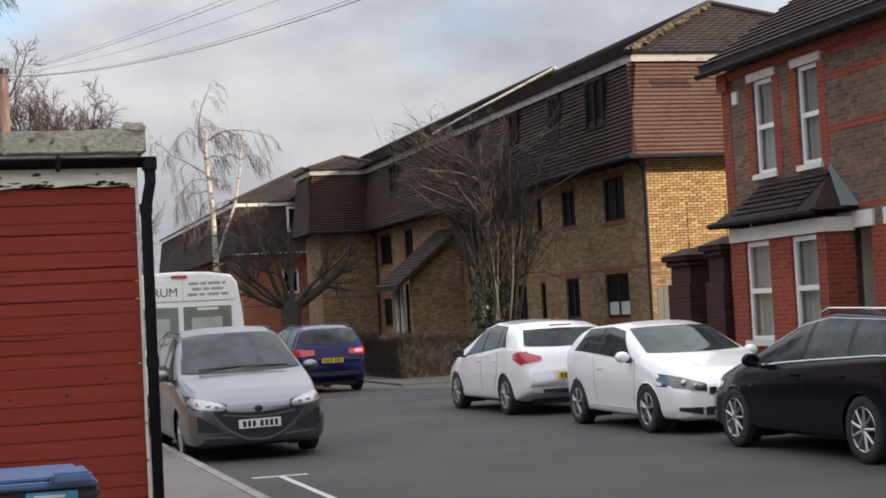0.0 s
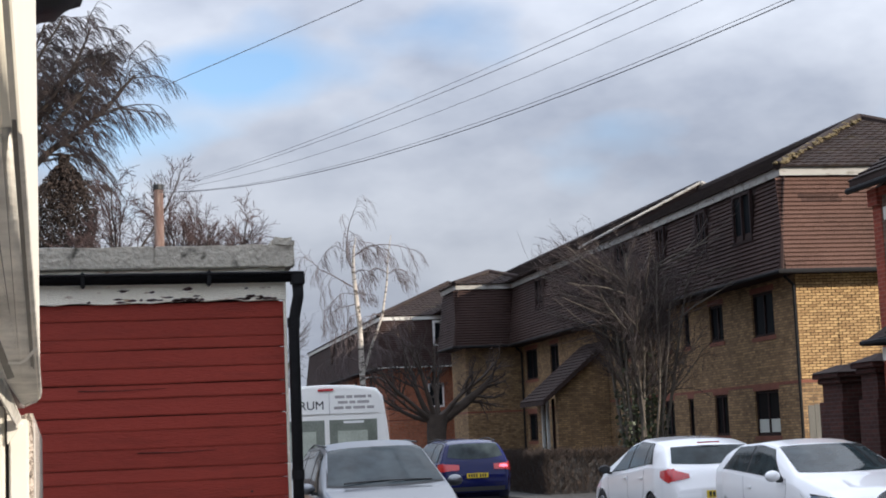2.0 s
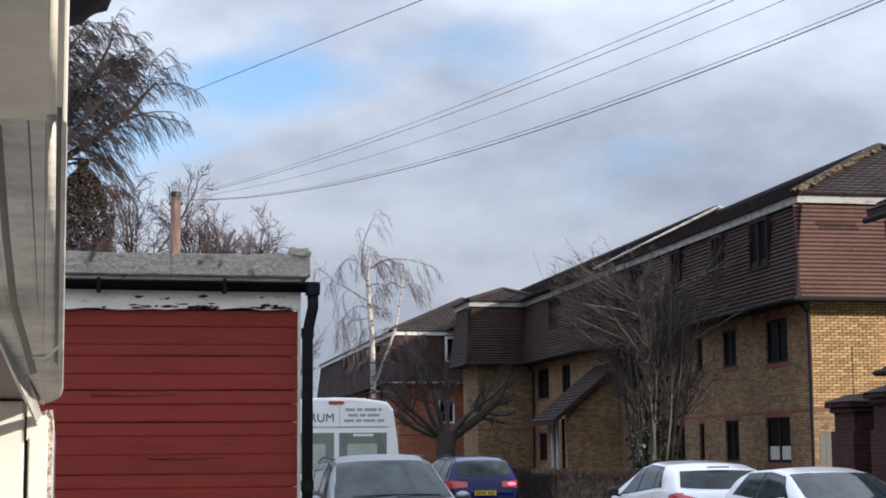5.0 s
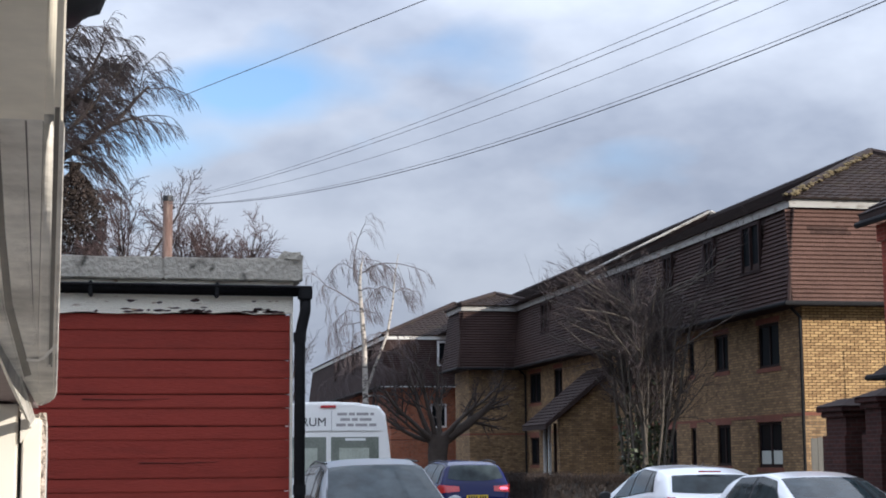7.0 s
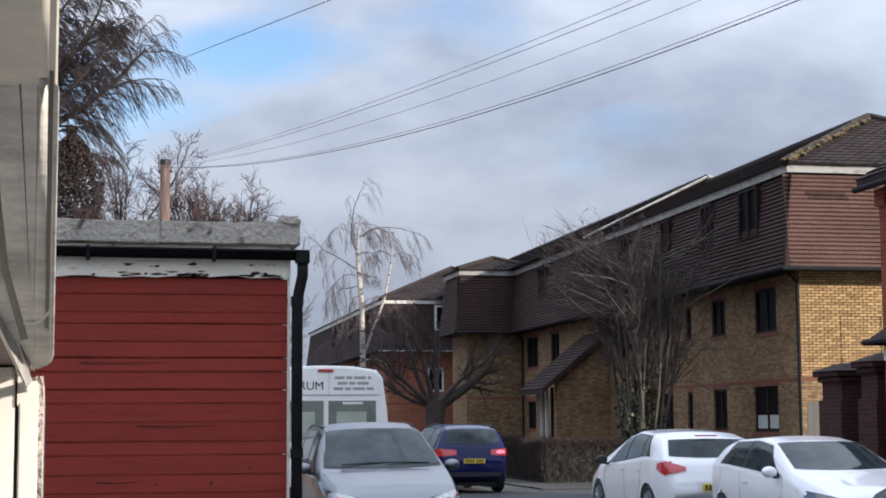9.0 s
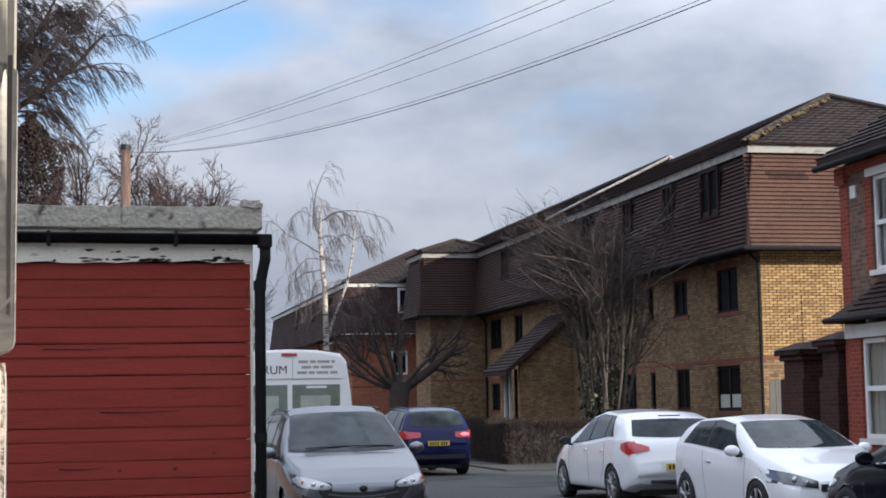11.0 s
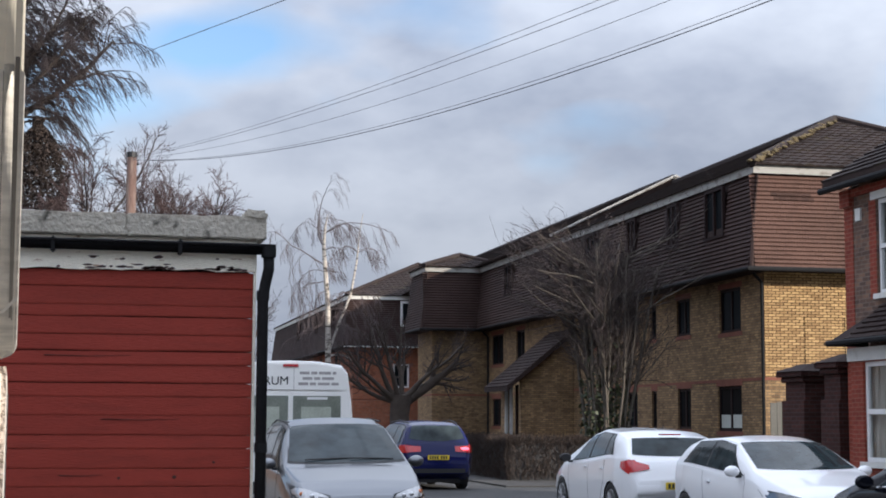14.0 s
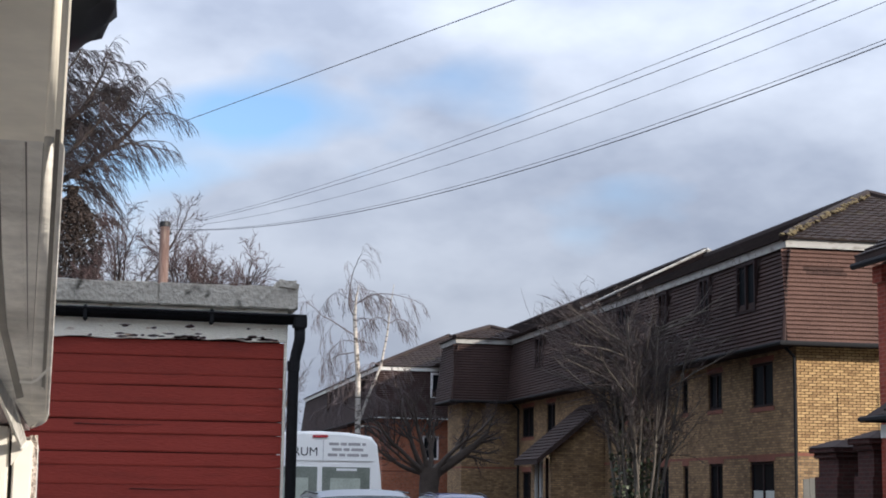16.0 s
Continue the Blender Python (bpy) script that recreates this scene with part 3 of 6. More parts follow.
    tile_courses("tile_hanging", fput, y0 - o + 0.12, y1, 0.0, hgt, 0.115, wide, holes, ob, "hung_tile_shaded", 3, lip=0.03, label="brown hung clay tiles on the attic front")
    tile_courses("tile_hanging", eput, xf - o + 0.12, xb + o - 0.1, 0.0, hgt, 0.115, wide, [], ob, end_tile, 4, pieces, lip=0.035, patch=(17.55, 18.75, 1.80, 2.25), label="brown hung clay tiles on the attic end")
    bmc = tube([(xf - o + 0.03, y0 - o + 0.03, eave), (xf - o + lean + 0.03, y0 - o + lean + 0.03, top)], 0.06, 6)
    part("corner_tile", bmc, "hung_tile_shaded", ob)
    for w in attic_windows:
        z0, z1 = w[2], w[3]
        xw = xf - o + lean * (z0 - eave) / (top - eave) - 0.02
        dw = new("dormer_window")
        dw.parent = ob
        part("dormer_frame", box(xw - 0.05, xw + 0.2, w[0] - 0.06, w[1] + 0.06, z0 - 0.08, z0), "dark_frame", dw)
        bmf = box(xw - 0.03, xw + 0.06, w[0], w[0] + 0.08, z0, z1)
        box(xw - 0.03, xw + 0.06, w[1] - 0.08, w[1], z0, z1, bmf)
        box(xw - 0.03, xw + 0.06, w[0] + 0.08, w[1] - 0.08, z1 - 0.08, z1, bmf)
        box(xw - 0.03, xw + 0.06, (w[0] + w[1]) / 2 - 0.04, (w[0] + w[1]) / 2 + 0.04, z0, z1 - 0.08, bmf)
        part("window_frame", bmf, "dark_frame", dw)
        part("pane", box(xw + 0.045, xw + 0.055, w[0] + 0.08, w[1] - 0.08, z0, z1 - 0.08), "dark_glass", dw)
    # soffit, gutter, fascia
    part("soffit", box(xf - o, xb + o, y0 - o, y1, eave - 0.04, eave - 0.004), "dark_frame", ob)
    bmg = tube([(xf - o - 0.06, y1, eave - 0.01), (xf - o - 0.06, y0 - o - 0.06, eave - 0.01), (xb + o, y0 - o - 0.06, eave - 0.01)], 0.06, 8)
    part("gutter", bmg, "black_plastic", ob, "black plastic gutter")
    oo = o - lean
    bmf = box(xf - oo - 0.12, xf - oo - 0.09, y0 - oo - 0.12, y1, top - 0.05, top + 0.17)
    box(xf - oo - 0.089, xb + oo + 0.12, y0 - oo - 0.12, y0 - oo - 0.09, top - 0.05, top + 0.17, bmf)
    part("fascia", bmf, fascia, ob, "weathered white painted fascia board")
    # hipped roof
    r = 0.22
    ex0, ex1, ey0, ey1 = xf - oo - r, xb + oo + r, y0 - oo - r, y1 + 0.0
    xm, run = (ex0 + ex1) / 2, (ex1 - ex0) / 2
    zt, zr = top + 0.17, top + 0.17 + roof_rise
    bmr = bmesh.new()
    c = [bmr.verts.new(p) for p in ((ex0, ey0, zt), (ex1, ey0, zt), (ex1, ey1, zt), (ex0, ey1, zt), (xm, ey0 + run, zr), (xm, ey1, zr))]
    for f in ((0, 3, 2, 1), (0, 1, 4), (0, 4, 5, 3), (1, 2, 5, 4), (2, 3, 5)):
        bmr.faces.new([c[i] for i in f])
    bmesh.ops.recalc_face_normals(bmr, faces=bmr.faces[:])
    roof = part("roof", bmr, "flat_tile", ob, "dark brown tiled hipped roof")
    sl = math.hypot(run, roof_rise)

    def hip_put(u, v, d):
        return (u, ey0 + run * v / sl - d * roof_rise / sl, zt + roof_rise * v / sl + d * run / sl)

    # the near hip is a triangle: courses shorten towards the top
    rng = random.Random(5)
    verts, faces = [], []
    gauge = 0.30
    for k in range(int(sl / gauge)):
        v0, v1 = k * gauge, (k + 1) * gauge
        a, b = ex0 + run * v0 / sl, ex1 - run * v0 / sl
        u = a
        while u < b - 0.05:
            w = min(0.30, b - u)
            n = len(verts)
            lift_t = 0.035 + rng.uniform(-0.006, 0.01)
            verts += [hip_put(u + 0.004, v0, lift_t), hip_put(u + w * 0.5, v0, lift_t + 0.03), hip_put(u + w - 0.004, v0, lift_t), hip_put(u + w - 0.004, v1, 0.006), hip_put(u + w * 0.5, v1, 0.03), hip_put(u + 0.004, v1, 0.006), hip_put(u + 0.004, v0, 0), hip_put(u + w - 0.004, v0, 0)]
            faces += [(n, n + 1, n + 4, n + 5), (n + 1, n + 2, n + 3, n + 4), (n + 6, n + 7, n + 2, n + 1, n)]
            u += w
    me = bpy.data.meshes.new("roof_tiling")
    me.from_pydata(verts, [], faces)
    me.materials.append(M["roof_tile"])
    rt = new("roof_tiling", me)
    rt.parent = ob
    tagged(rt, "dark brown interlocking roof tiles", kind="stuff")
    fr_put = lambda u, v, d: (ex0 + run * v / sl - d * roof_rise / sl, u, zt + roof_rise * v / sl + d * run / sl)
    tile_courses("roof_tiling", fr_put, lambda v: ey0 + run * v / sl, ey1, 0.0, sl, 0.30, 0.30 if detail > 1 else 0.6, [], ob, "roof_tile", 6)
    ridge = tube([(ex0, ey0, zt + 0.03), (xm, ey0 + run, zr + 0.04)], 0.13, 7)
    tube([(xm, ey0 + run, zr + 0.04), (xm, ey1, zr + 0.04)], 0.13, 7, ridge)
    tube([(ex1, ey0, zt + 0.03), (xm, ey0 + run, zr + 0.04)], 0.13, 7, ridge)
    part("ridge_tile", ridge, "roof_tile", ob)
    lumps = bmesh.new()
    for k in range(240 if detail > 1 else 0):
        f = rng.random() ** 1.3 * 0.9
        s = rng.uniform(0.03, 0.11)
        m4 = Matrix.Translation((ex0 + (xm - ex0) * f + rng.uniform(-0.1, 0.22), ey0 + run * f + rng.uniform(-0.15, 0.1), zt + roof_rise * f + 0.08)) @ Matrix.Diagonal((s, s, s * 0.5, 1))
        bmesh.ops.create_icosphere(lumps, subdivisions=1, radius=1.0, matrix=m4)
    if detail > 1:
        tagged(part("moss", lumps, "moss", ob, "yellow-brown moss along the hip"), kind="stuff")
    else:
        lumps.free()
    return ob


front = [(41.22, 42.75, 4.10, 5.32), (45.0, 46.1, 4.18, 5.28), (47.9, 48.4, 4.2, 5.28), (49.7, 50.6, 4.2, 5.28), (53.5, 54.6, 4.2, 5.28), (63.3, 64.6, 4.15, 5.35), (66.7, 68.7, 4.05, 5.35),
         (41.25, 42.95, 1.36, 2.61), (45.0, 46.08, 1.40, 2.60), (47.9, 48.35, 1.42, 2.57), (49.7, 50.66, 1.42, 2.57), (53.5, 54.6, 1.42, 2.57), (66.6, 68.6, 1.4, 2.58)]
attic = [(41.15, 42.5, 6.75, 8.08), (44.68, 45.55, 6.85, 8.08), (48.4, 49.2, 6.85, 8.08), (52.5, 53.6, 6.85, 8.08), (57.0, 58.2, 6.85, 8.08), (63.5, 64.7, 6.85, 8.08)]
flats_a = flats("flats_building", "yellow stock brick flats with brown tile-hung attic storey", 17.6, 39.7, 69.2, 8.6, "yellow_brick", front, attic, pieces=(17.0, 20.4, 0.4, 2.4), end_tile="hung_tile_sunlit_rest")
flats_b = flats("flats_building", "projecting yellow brick wing of the flats with tiled attic", 15.1, 69.6, 72.6, 3.2, "yellow_brick", [], [], detail=1, roof_rise=0.7)
flats_c = flats("flats_building", "red brick flats with brown tiled attic at the street's end", 14.4, 86.5, 120.0, 9.0, "orange_brick", [(92.0, 93.2, 4.15, 5.35), (98.0, 99.2, 4.15, 5.35)], [(90.0, 91.2, 6.85, 8.08), (97.0, 98.2, 6.85, 8.08), (105.0, 106.2, 6.85, 8.08)], detail=1, roof_rise=2.2, fascia="white_paint", gable_windows=[(16.6, 17.5, 3.4, 4.7)])
cw = casement(flats_c, lambda u, v, d: (u, 86.5 + d, v), 16.6, 17.5, 3.4, 4.7, "upvc", 2, 0.1)
cw = casement(flats_c, lambda u, v, d: (u, 85.95 + d, v), 16.9, 17.9, 6.7, 8.1, "upvc", 1, 0.12)

part("gutter", box(13.75, 23.0, 85.78, 85.84, 5.56, 5.62), "white_paint", flats_c, "thin white gutter line")

# raised second roof of the long block, with a pale verge
bm = prism([(16.95, 8.42), (26.85, 8.42), (21.9, 10.86)], "y", 57.5, 90.0)
part("roof", bm, "flat_tile", flats_a, "higher dark tiled roof section")
bm = tube([(16.95, 57.44, 8.5), (21.9, 57.44, 10.94)], 0.055, 6)
tube([(21.9, 57.44, 10.94), (26.85, 57.44, 8.5)], 0.09, 6, bm)
# added to carry the raised roof; dark brick paints it as shaded
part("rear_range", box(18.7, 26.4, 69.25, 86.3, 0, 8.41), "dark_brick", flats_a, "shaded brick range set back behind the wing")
part("verge", bm, "old_fascia", flats_a, "pale mortar verge of the roof")
bm = tube([(21.9, 57.5, 10.91), (21.9, 90.0, 10.91)], 0.12, 6)
part("ridge_tile", bm, "roof_tile", flats_a)
tile_courses("roof_tiling", lambda u, v, d: (16.95 + 4.95 * v / 5.519 - d * 0.442, u, 8.42 + 2.44 * v / 5.519 + d * 0.897), 57.5, 90.0, 0.0, 5.5, 0.30, 0.45, [], flats_a, "roof_tile", 8)

# entrance wing with a roof that slopes down to the street
porch = new("porch")
porch.parent = flats_a
part("porch_wall", prism([(15.6, 0.0), (17.58, 0.0), (17.58, 4.75), (15.6, 3.12)], "y", 56.6, 56.85), "yellow_brick", porch)
part("porch_wall", box(15.6, 15.85, 59.0, 59.5, 0, 3.0), "yellow_brick", porch)
part("porch_roof", prism([(15.0, 2.70), (17.58, 4.83), (17.58, 5.0), (15.0, 2.87)], "y", 56.3, 59.7), "flat_tile", porch, "dark tiled lean-to roof")
tile_courses("roof_tiling", lambda u, v, d: (15.0 + 2.58 * v / 3.346 - d * 0.637, u, 2.87 + 2.13 * v / 3.346 + d * 0.771), 56.3, 59.7, 0.0, 3.3, 0.2, 0.3, [], porch, "flat_tile", 9)
part("porch_door", box(16.2, 16.26, 56.9, 59.0, 0.1, 2.5), "dark_frame", porch, "dark glazed entrance door")
for y in (57.4, 58.2, 58.9):
    part("post", box(15.62, 15.72, y, y + 0.1, 0.1, 2.95), "white_paint" if y > 58 else "dark_frame", porch)
for y, x in ((39.62, 17.52), (69.0, 17.5)):
    part("downpipe", tube([(x, y, 0.1), (x, y, 5.3), (x - 0.25, y, 5.55)], 0.045, 7), "black_plastic", flats_a, "black rainwater pipe")
part("cable_run", tube([(18.75, 39.66, 2.9), (18.75, 39.66, 4.4), (19.9, 39.66, 4.4), (19.9, 39.66, 3.2)], 0.009, 5), "black_plastic", flats_a)

# facing bricks of the end wall, each with its own joint
part("mortar_bed", box(17.602, 20.6, 39.690, 39.6985, 2.82, 5.60), mat("mortar", (0.075, 0.050, 0.030), 0.95, scale=3), flats_a)
brick_me = None
rng = random.Random(11)
count, rest_v, rest_f = 0, [], []
for row in range(37):
    for k in range(13):
        x = 17.606 + k * 0.225 + (-0.1125 if row % 2 and k else 0)
        w = 0.1065 if (row % 2 and k == 0) else 0.213
        z = 2.825 + row * 0.075
        out = rng.uniform(0, 0.004)
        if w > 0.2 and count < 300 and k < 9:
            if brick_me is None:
                b = part("brick", box(0.004, 0.204, -0.014, 0.0, 0.010, 0.066), "brick_sunlit", flats_a)
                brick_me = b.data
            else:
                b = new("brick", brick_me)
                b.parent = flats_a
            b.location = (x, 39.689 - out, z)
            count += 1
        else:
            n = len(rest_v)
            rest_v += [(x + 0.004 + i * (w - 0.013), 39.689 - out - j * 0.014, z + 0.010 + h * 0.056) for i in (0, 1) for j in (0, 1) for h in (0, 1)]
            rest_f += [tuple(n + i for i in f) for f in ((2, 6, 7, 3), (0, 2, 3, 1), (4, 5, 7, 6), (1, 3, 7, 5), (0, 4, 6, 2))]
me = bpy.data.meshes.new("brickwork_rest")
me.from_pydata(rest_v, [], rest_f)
me.materials.append(M["brick_sunlit_rest"])
o = new("brickwork_rest", me)
o.parent = flats_a
tagged(o, "sunlit yellow facing bricks", kind="stuff")


# ---- terrace house ----
XH = 13.2
house = thing("terrace_house", "dark brick terraced house with red dressings and bay window", "house")
YH = 26.2
hp = lambda u, v, d: (XH + d, u, v)
uws = [(24.33, 25.06, 3.80, 5.42), (22.83, 23.52, 3.80, 5.42)]
door = (21.5, 22.30, 0.1, 2.68)
part("wall", wall_with_holes(16.0, YH, 0, 5.72, [*uws, door, (22.35, 24.9, 0.3, 2.6)], hp, 0.28), "dark_brick", house, "sooty dark brick front wall")
part("wall", box(XH + 0.281, 22.0, YH - 0.28, YH, 0, 5.72), "dark_brick", house)
part("gable", prism([(XH, 5.721), (22.0, 5.721), (17.6, 8.7)], "y", YH - 0.28, YH), "dark_brick", house)
bmq = box(XH - 0.012, XH + 0.05, YH - 0.30, YH + 0.012, 0, 5.70)
part("quoin", bmq, "red_brick", house, "red brick corner dressing")
part("corbel", box(XH - 0.10, XH + 0.05, YH - 0.34, YH + 0.014, 5.40, 5.70), "red_brick", house)
part("block", box(XH - 0.03, XH + 0.03, YH - 0.62, YH - 0.42, 5.12, 5.34), "white_paint", house, "small white painted stone block")
for a, b, c, d in uws:
    for s0, s1 in ((a - 0.24, a - 0.001), (b + 0.001, b + 0.24)):
        part("dressing", box(XH - 0.012, XH + 0.045, s0, s1, c - 0.08, d), "red_brick", house, "red brick window dressing")
    part("lintel", box(XH - 0.035, XH + 0.05, a - 0.14, b + 0.14, d + 0.001, d + 0.24), "white_paint", house, "white painted stone lintel")
    casement(house, hp, a, b, c, d, "upvc", 1, 0.07, curtain=True, transom=0.5, sill="white_paint")
for z0, z1, y0, y1 in ((5.05, 5.17, 16.0, 22.58), (4.22, 4.34, 16.0, 22.58), (5.44, 5.56, 16.0, 22.58), (2.98, 3.06, 16.0, 21.9)):
    part("brick_band", box(XH - 0.008, XH + 0.04, y0, y1, z0, z1), "red_brick", house, "red brick band in the dark brickwork")
part("eaves_course", box(XH - 0.07, XH + 0.04, 16.0, YH - 0.35, 5.56, 5.70), "red_brick", house)
# door recess
part("dressing", box(XH - 0.016, XH + 0.05, 22.301, 22.75, 0.1, 2.68), "red_brick", house)
part("dressing", box(XH - 0.016, XH + 0.05, 21.05, 21.499, 0.1, 2.68), "red_brick", house)
part("lintel", box(XH - 0.05, XH + 0.05, 21.40, 22.42, 2.681, 2.93), "white_paint", house, "white painted door lintel")
part("lintel", box(XH - 0.05, XH + 0.05, 19.9, 21.10, 2.681, 2.93), "white_paint", house, "white painted door lintel")
part("front_door", box(XH + 0.85, XH + 0.9, 21.45, 22.35, 0.1, 2.68), "cream", house, "cream painted front door in a recess")
part("door_jamb", box(XH + 0.281, XH + 0.85, 22.28, 22.34, 0.1, 2.68), "cream", house)
part("number_bar", box(XH - 0.022, XH - 0.016, 22.46, 22.50, 1.50, 1.66), "white_paint", house, "small pale bar on the brickwork")
part("number_bar", box(XH - 0.022, XH - 0.016, 22.38, 22.43, 1.50, 1.66), "white_paint", house)
# bay
bay = new("bay_window")
bay.parent = house
XB = 12.7
bp_ = lambda u, v, d: (XB + d, u, v)
bws = [(23.84, 24.70, 0.97, 2.62), (22.30, 23.12, 0.97, 2.62)]
part("bay_wall", wall_with_holes(22.02, 25.12, 0, 2.64, bws, bp_, 0.22), "red_brick", bay, "painted red brick bay")
for y in (22.02, 24.90):
    part("bay_wall", box(XB + 0.221, XH - 0.001, y, y + 0.22, 0, 2.64), "red_brick", bay)
for w in bws:
    casement(bay, bp_, *w, "upvc", 1, 0.075, curtain=True, transom=0.5, sill="white_paint")
part("bay_fascia", box(XB - 0.05, XH - 0.001, 21.98, 25.16, 2.641, 2.86), "white_paint", bay, "white painted bay fascia")
bmr = bmesh.new()
e = [bmr.verts.new(p) for p in ((XB - 0.28, 21.85, 2.98), (XB - 0.28, 25.35, 2.98), (XH - 0.001, 25.35, 2.98), (XH - 0.001, 21.85, 2.98), (XH - 0.001, 24.55, 3.66), (XH - 0.001, 22.6, 3.66))]
for f in ((0, 1, 2, 3), (0, 5, 4, 1), (1, 4, 2), (0, 3, 5), (3, 2, 4, 5)):
    bmr.faces.new([e[i] for i in f])
bmesh.ops.recalc_face_normals(bmr, faces=bmr.faces[:])
part("bay_roof", bmr, "flat_tile", bay, "dark tiled bay roof")
bl = math.hypot(0.78, 0.68)
tile_courses("bay_tiling", lambda u, v, d: (XB - 0.28 + 0.779 * v / bl - d * 0.65, u, 2.98 + 0.68 * v / bl + d * 0.75), 22.45, 24.75, 0.0, bl, 0.14, 0.165, [], bay, "flat_tile", 12)
part("gutter", tube([(XB - 0.30, 21.85, 2.95), (XB - 0.30, 25.38, 2.95), (XH - 0.05, 25.38, 2.95)], 0.05, 7), "black_plastic", bay)
bm = bmesh.new()
f = [bm.verts.new(p) for p in ((XH - 0.012, 21.78, 3.02), (XH - 0.34, 21.78, 3.02), (XH - 0.10, 22.50, 3.66), (XH - 0.012, 22.58, 3.74))]
bm.faces.new(f)
bmesh.ops.solidify(bm, geom=bm.faces[:], thickness=-0.012)
part("flashing", bm, "lead", bay, "grey-blue lead flashing")
# roof
bm = prism([(XH - 0.32, 5.70), (17.6, 8.62), (22.3, 5.62), (22.3, 5.80), (17.6, 8.84), (XH - 0.32, 5.88)], "y", 16.0, YH + 0.22)
part("roof", bm, "flat_tile", house, "dark brown tiled roof")
rl = math.hypot(4.72, 2.96)
tile_courses("roof_tiling", lambda u, v, d: (XH - 0.32 + 4.72 * v / rl - d * 0.53, u, 5.88 + 2.96 * v / rl + d * 0.85), 16.0, YH + 0.24, 0.0, rl, 0.25, 0.25, [], house, "roof_tile", 14)
part("gutter", tube([(XH - 0.36, 16.0, 5.72), (XH - 0.36, YH + 0.24, 5.72)], 0.06, 8), "black_plastic", house, "black plastic gutter")
part("valley", tube([(XH - 0.2, 20.0, 6.05), (14.6, 20.9, 6.95)], 0.09, 6), "white_paint", house, "white mortar roof valley")
part("vent", tube([(XH + 0.1, 20.55, 6.0), (XH + 0.1, 20.55, 6.5)], 0.05, 7), "black_plastic", house)

# unseen houses added to close the terrace and keep the sun off the street
far_row = thing("terrace_row", "plain unseen row of dark brick houses added to shade the street", "house")
part("wall", box(XH, 22.0, -45, 15.98, 0, 6.0), "dark_brick", far_row)
# ridge raised until its shadow covers the garage and cars
part("roof", prism([(XH - 0.32, 6.0), (17.6, 10.95), (22.3, 6.0)], "y", -12, 15.98), "flat_tile", far_row)
part("roof", prism([(XH - 0.32, 6.0), (17.6, 8.6), (22.3, 6.0)], "y", -45, -12.01), "flat_tile", far_row)
# unseen wall added to close the place behind the viewpoint
left_row = thing("house", "unseen pale wall and brick row added to close and dim the street", "house")
part("wall", box(-9, -4.2, -12, -3.0, 0, 3.0), "cream", left_row)

# unseen row added to dim the street's light and the window reflections
part("wall", box(-16, -9, 14, 125, 0, 5.0), "dark_brick", left_row)
part("roof", prism([(-16.3, 5.0), (-12.5, 7.4), (-8.7, 5.0)], "y", 14, 125), "flat_tile", left_row)

# garden walls and gate piers beside the house
for y0, y1, h in ((27.75, 28.6, 2.66), (26.33, 26.95, 2.78)):
    pier = thing("gate_pier", "tall dark red brick gate pier with stepped cap", "gate pier", group="gate piers")
    part("shaft", box(13.1, 13.75, y0, y1, 0, h - 0.30), "pier_brick", pier)
    part("plinth", box(13.04, 13.81, y0 - 0.06, y1 + 0.06, 0, 2.02, bevel=0.01), "pier_brick", pier, "wider lower part of the pier")
    part("cap", box(13.03, 13.82, y0 - 0.07, y1 + 0.07, h - 0.299, h - 0.20, bevel=0.015), "pier_brick", pier, "corbelled brick cap")
    part("cap", box(12.96, 13.89, y0 - 0.14, y1 + 0.14, h - 0.199, h - 0.10, bevel=0.015), "pier_brick", pier, "corbelled brick cap")
    bmx = bmesh.new()
    low = [bmx.verts.new(p) for p in ((12.93, y0 - 0.17, h - 0.099), (13.92, y0 - 0.17, h - 0.099), (13.92, y1 + 0.17, h - 0.099), (12.93, y1 + 0.17, h - 0.099))]
    peak = [bmx.verts.new(p) for p in ((13.3, y0 + 0.2, h + 0.05), (13.55, y0 + 0.2, h + 0.05), (13.55, y1 - 0.2, h + 0.05), (13.3, y1 - 0.2, h + 0.05))]
    bmx.faces.new(low[::-1])
    bmx.faces.new(peak)
    for k in range(4):
        bmx.faces.new((low[k], low[(k + 1) % 4], peak[(k + 1) % 4], peak[k]))
    part("cap", bmx, "flat_tile", pier, "dark weathered pier capping")
gate = thing("wooden_gate", "dark closed timber gate between brick piers", "gate")
for k in range(6):
    part("board", box(13.4, 13.44, 26.98 + k * 0.125, 27.095 + k * 0.125, 0.12, 2.1), "dark_frame", gate)
fen = thing("fence_panel", "weathered grey board fence beside the flats", "fence")
for k in range(9):
    part("board", box(15.2 + k * 0.16, 15.35 + k * 0.16, 34.0, 34.03, 0, 2.05 + 0.02 * (k % 2)), "fence", fen)
part("rail", box(15.2, 16.62, 34.031, 34.09, 0.4, 0.5), "fence", fen)
wallg = thing("garden_wall", "low dark brick garden wall before the bay", "wall")
part("brickwork", box(12.05, 12.27, 16.0, 25.9, 0.1, 0.62), "pier_brick", wallg)
part("coping", box(12.0, 12.32, 16.0, 25.95, 0.621, 0.69, bevel=0.015), "kerb", wallg)


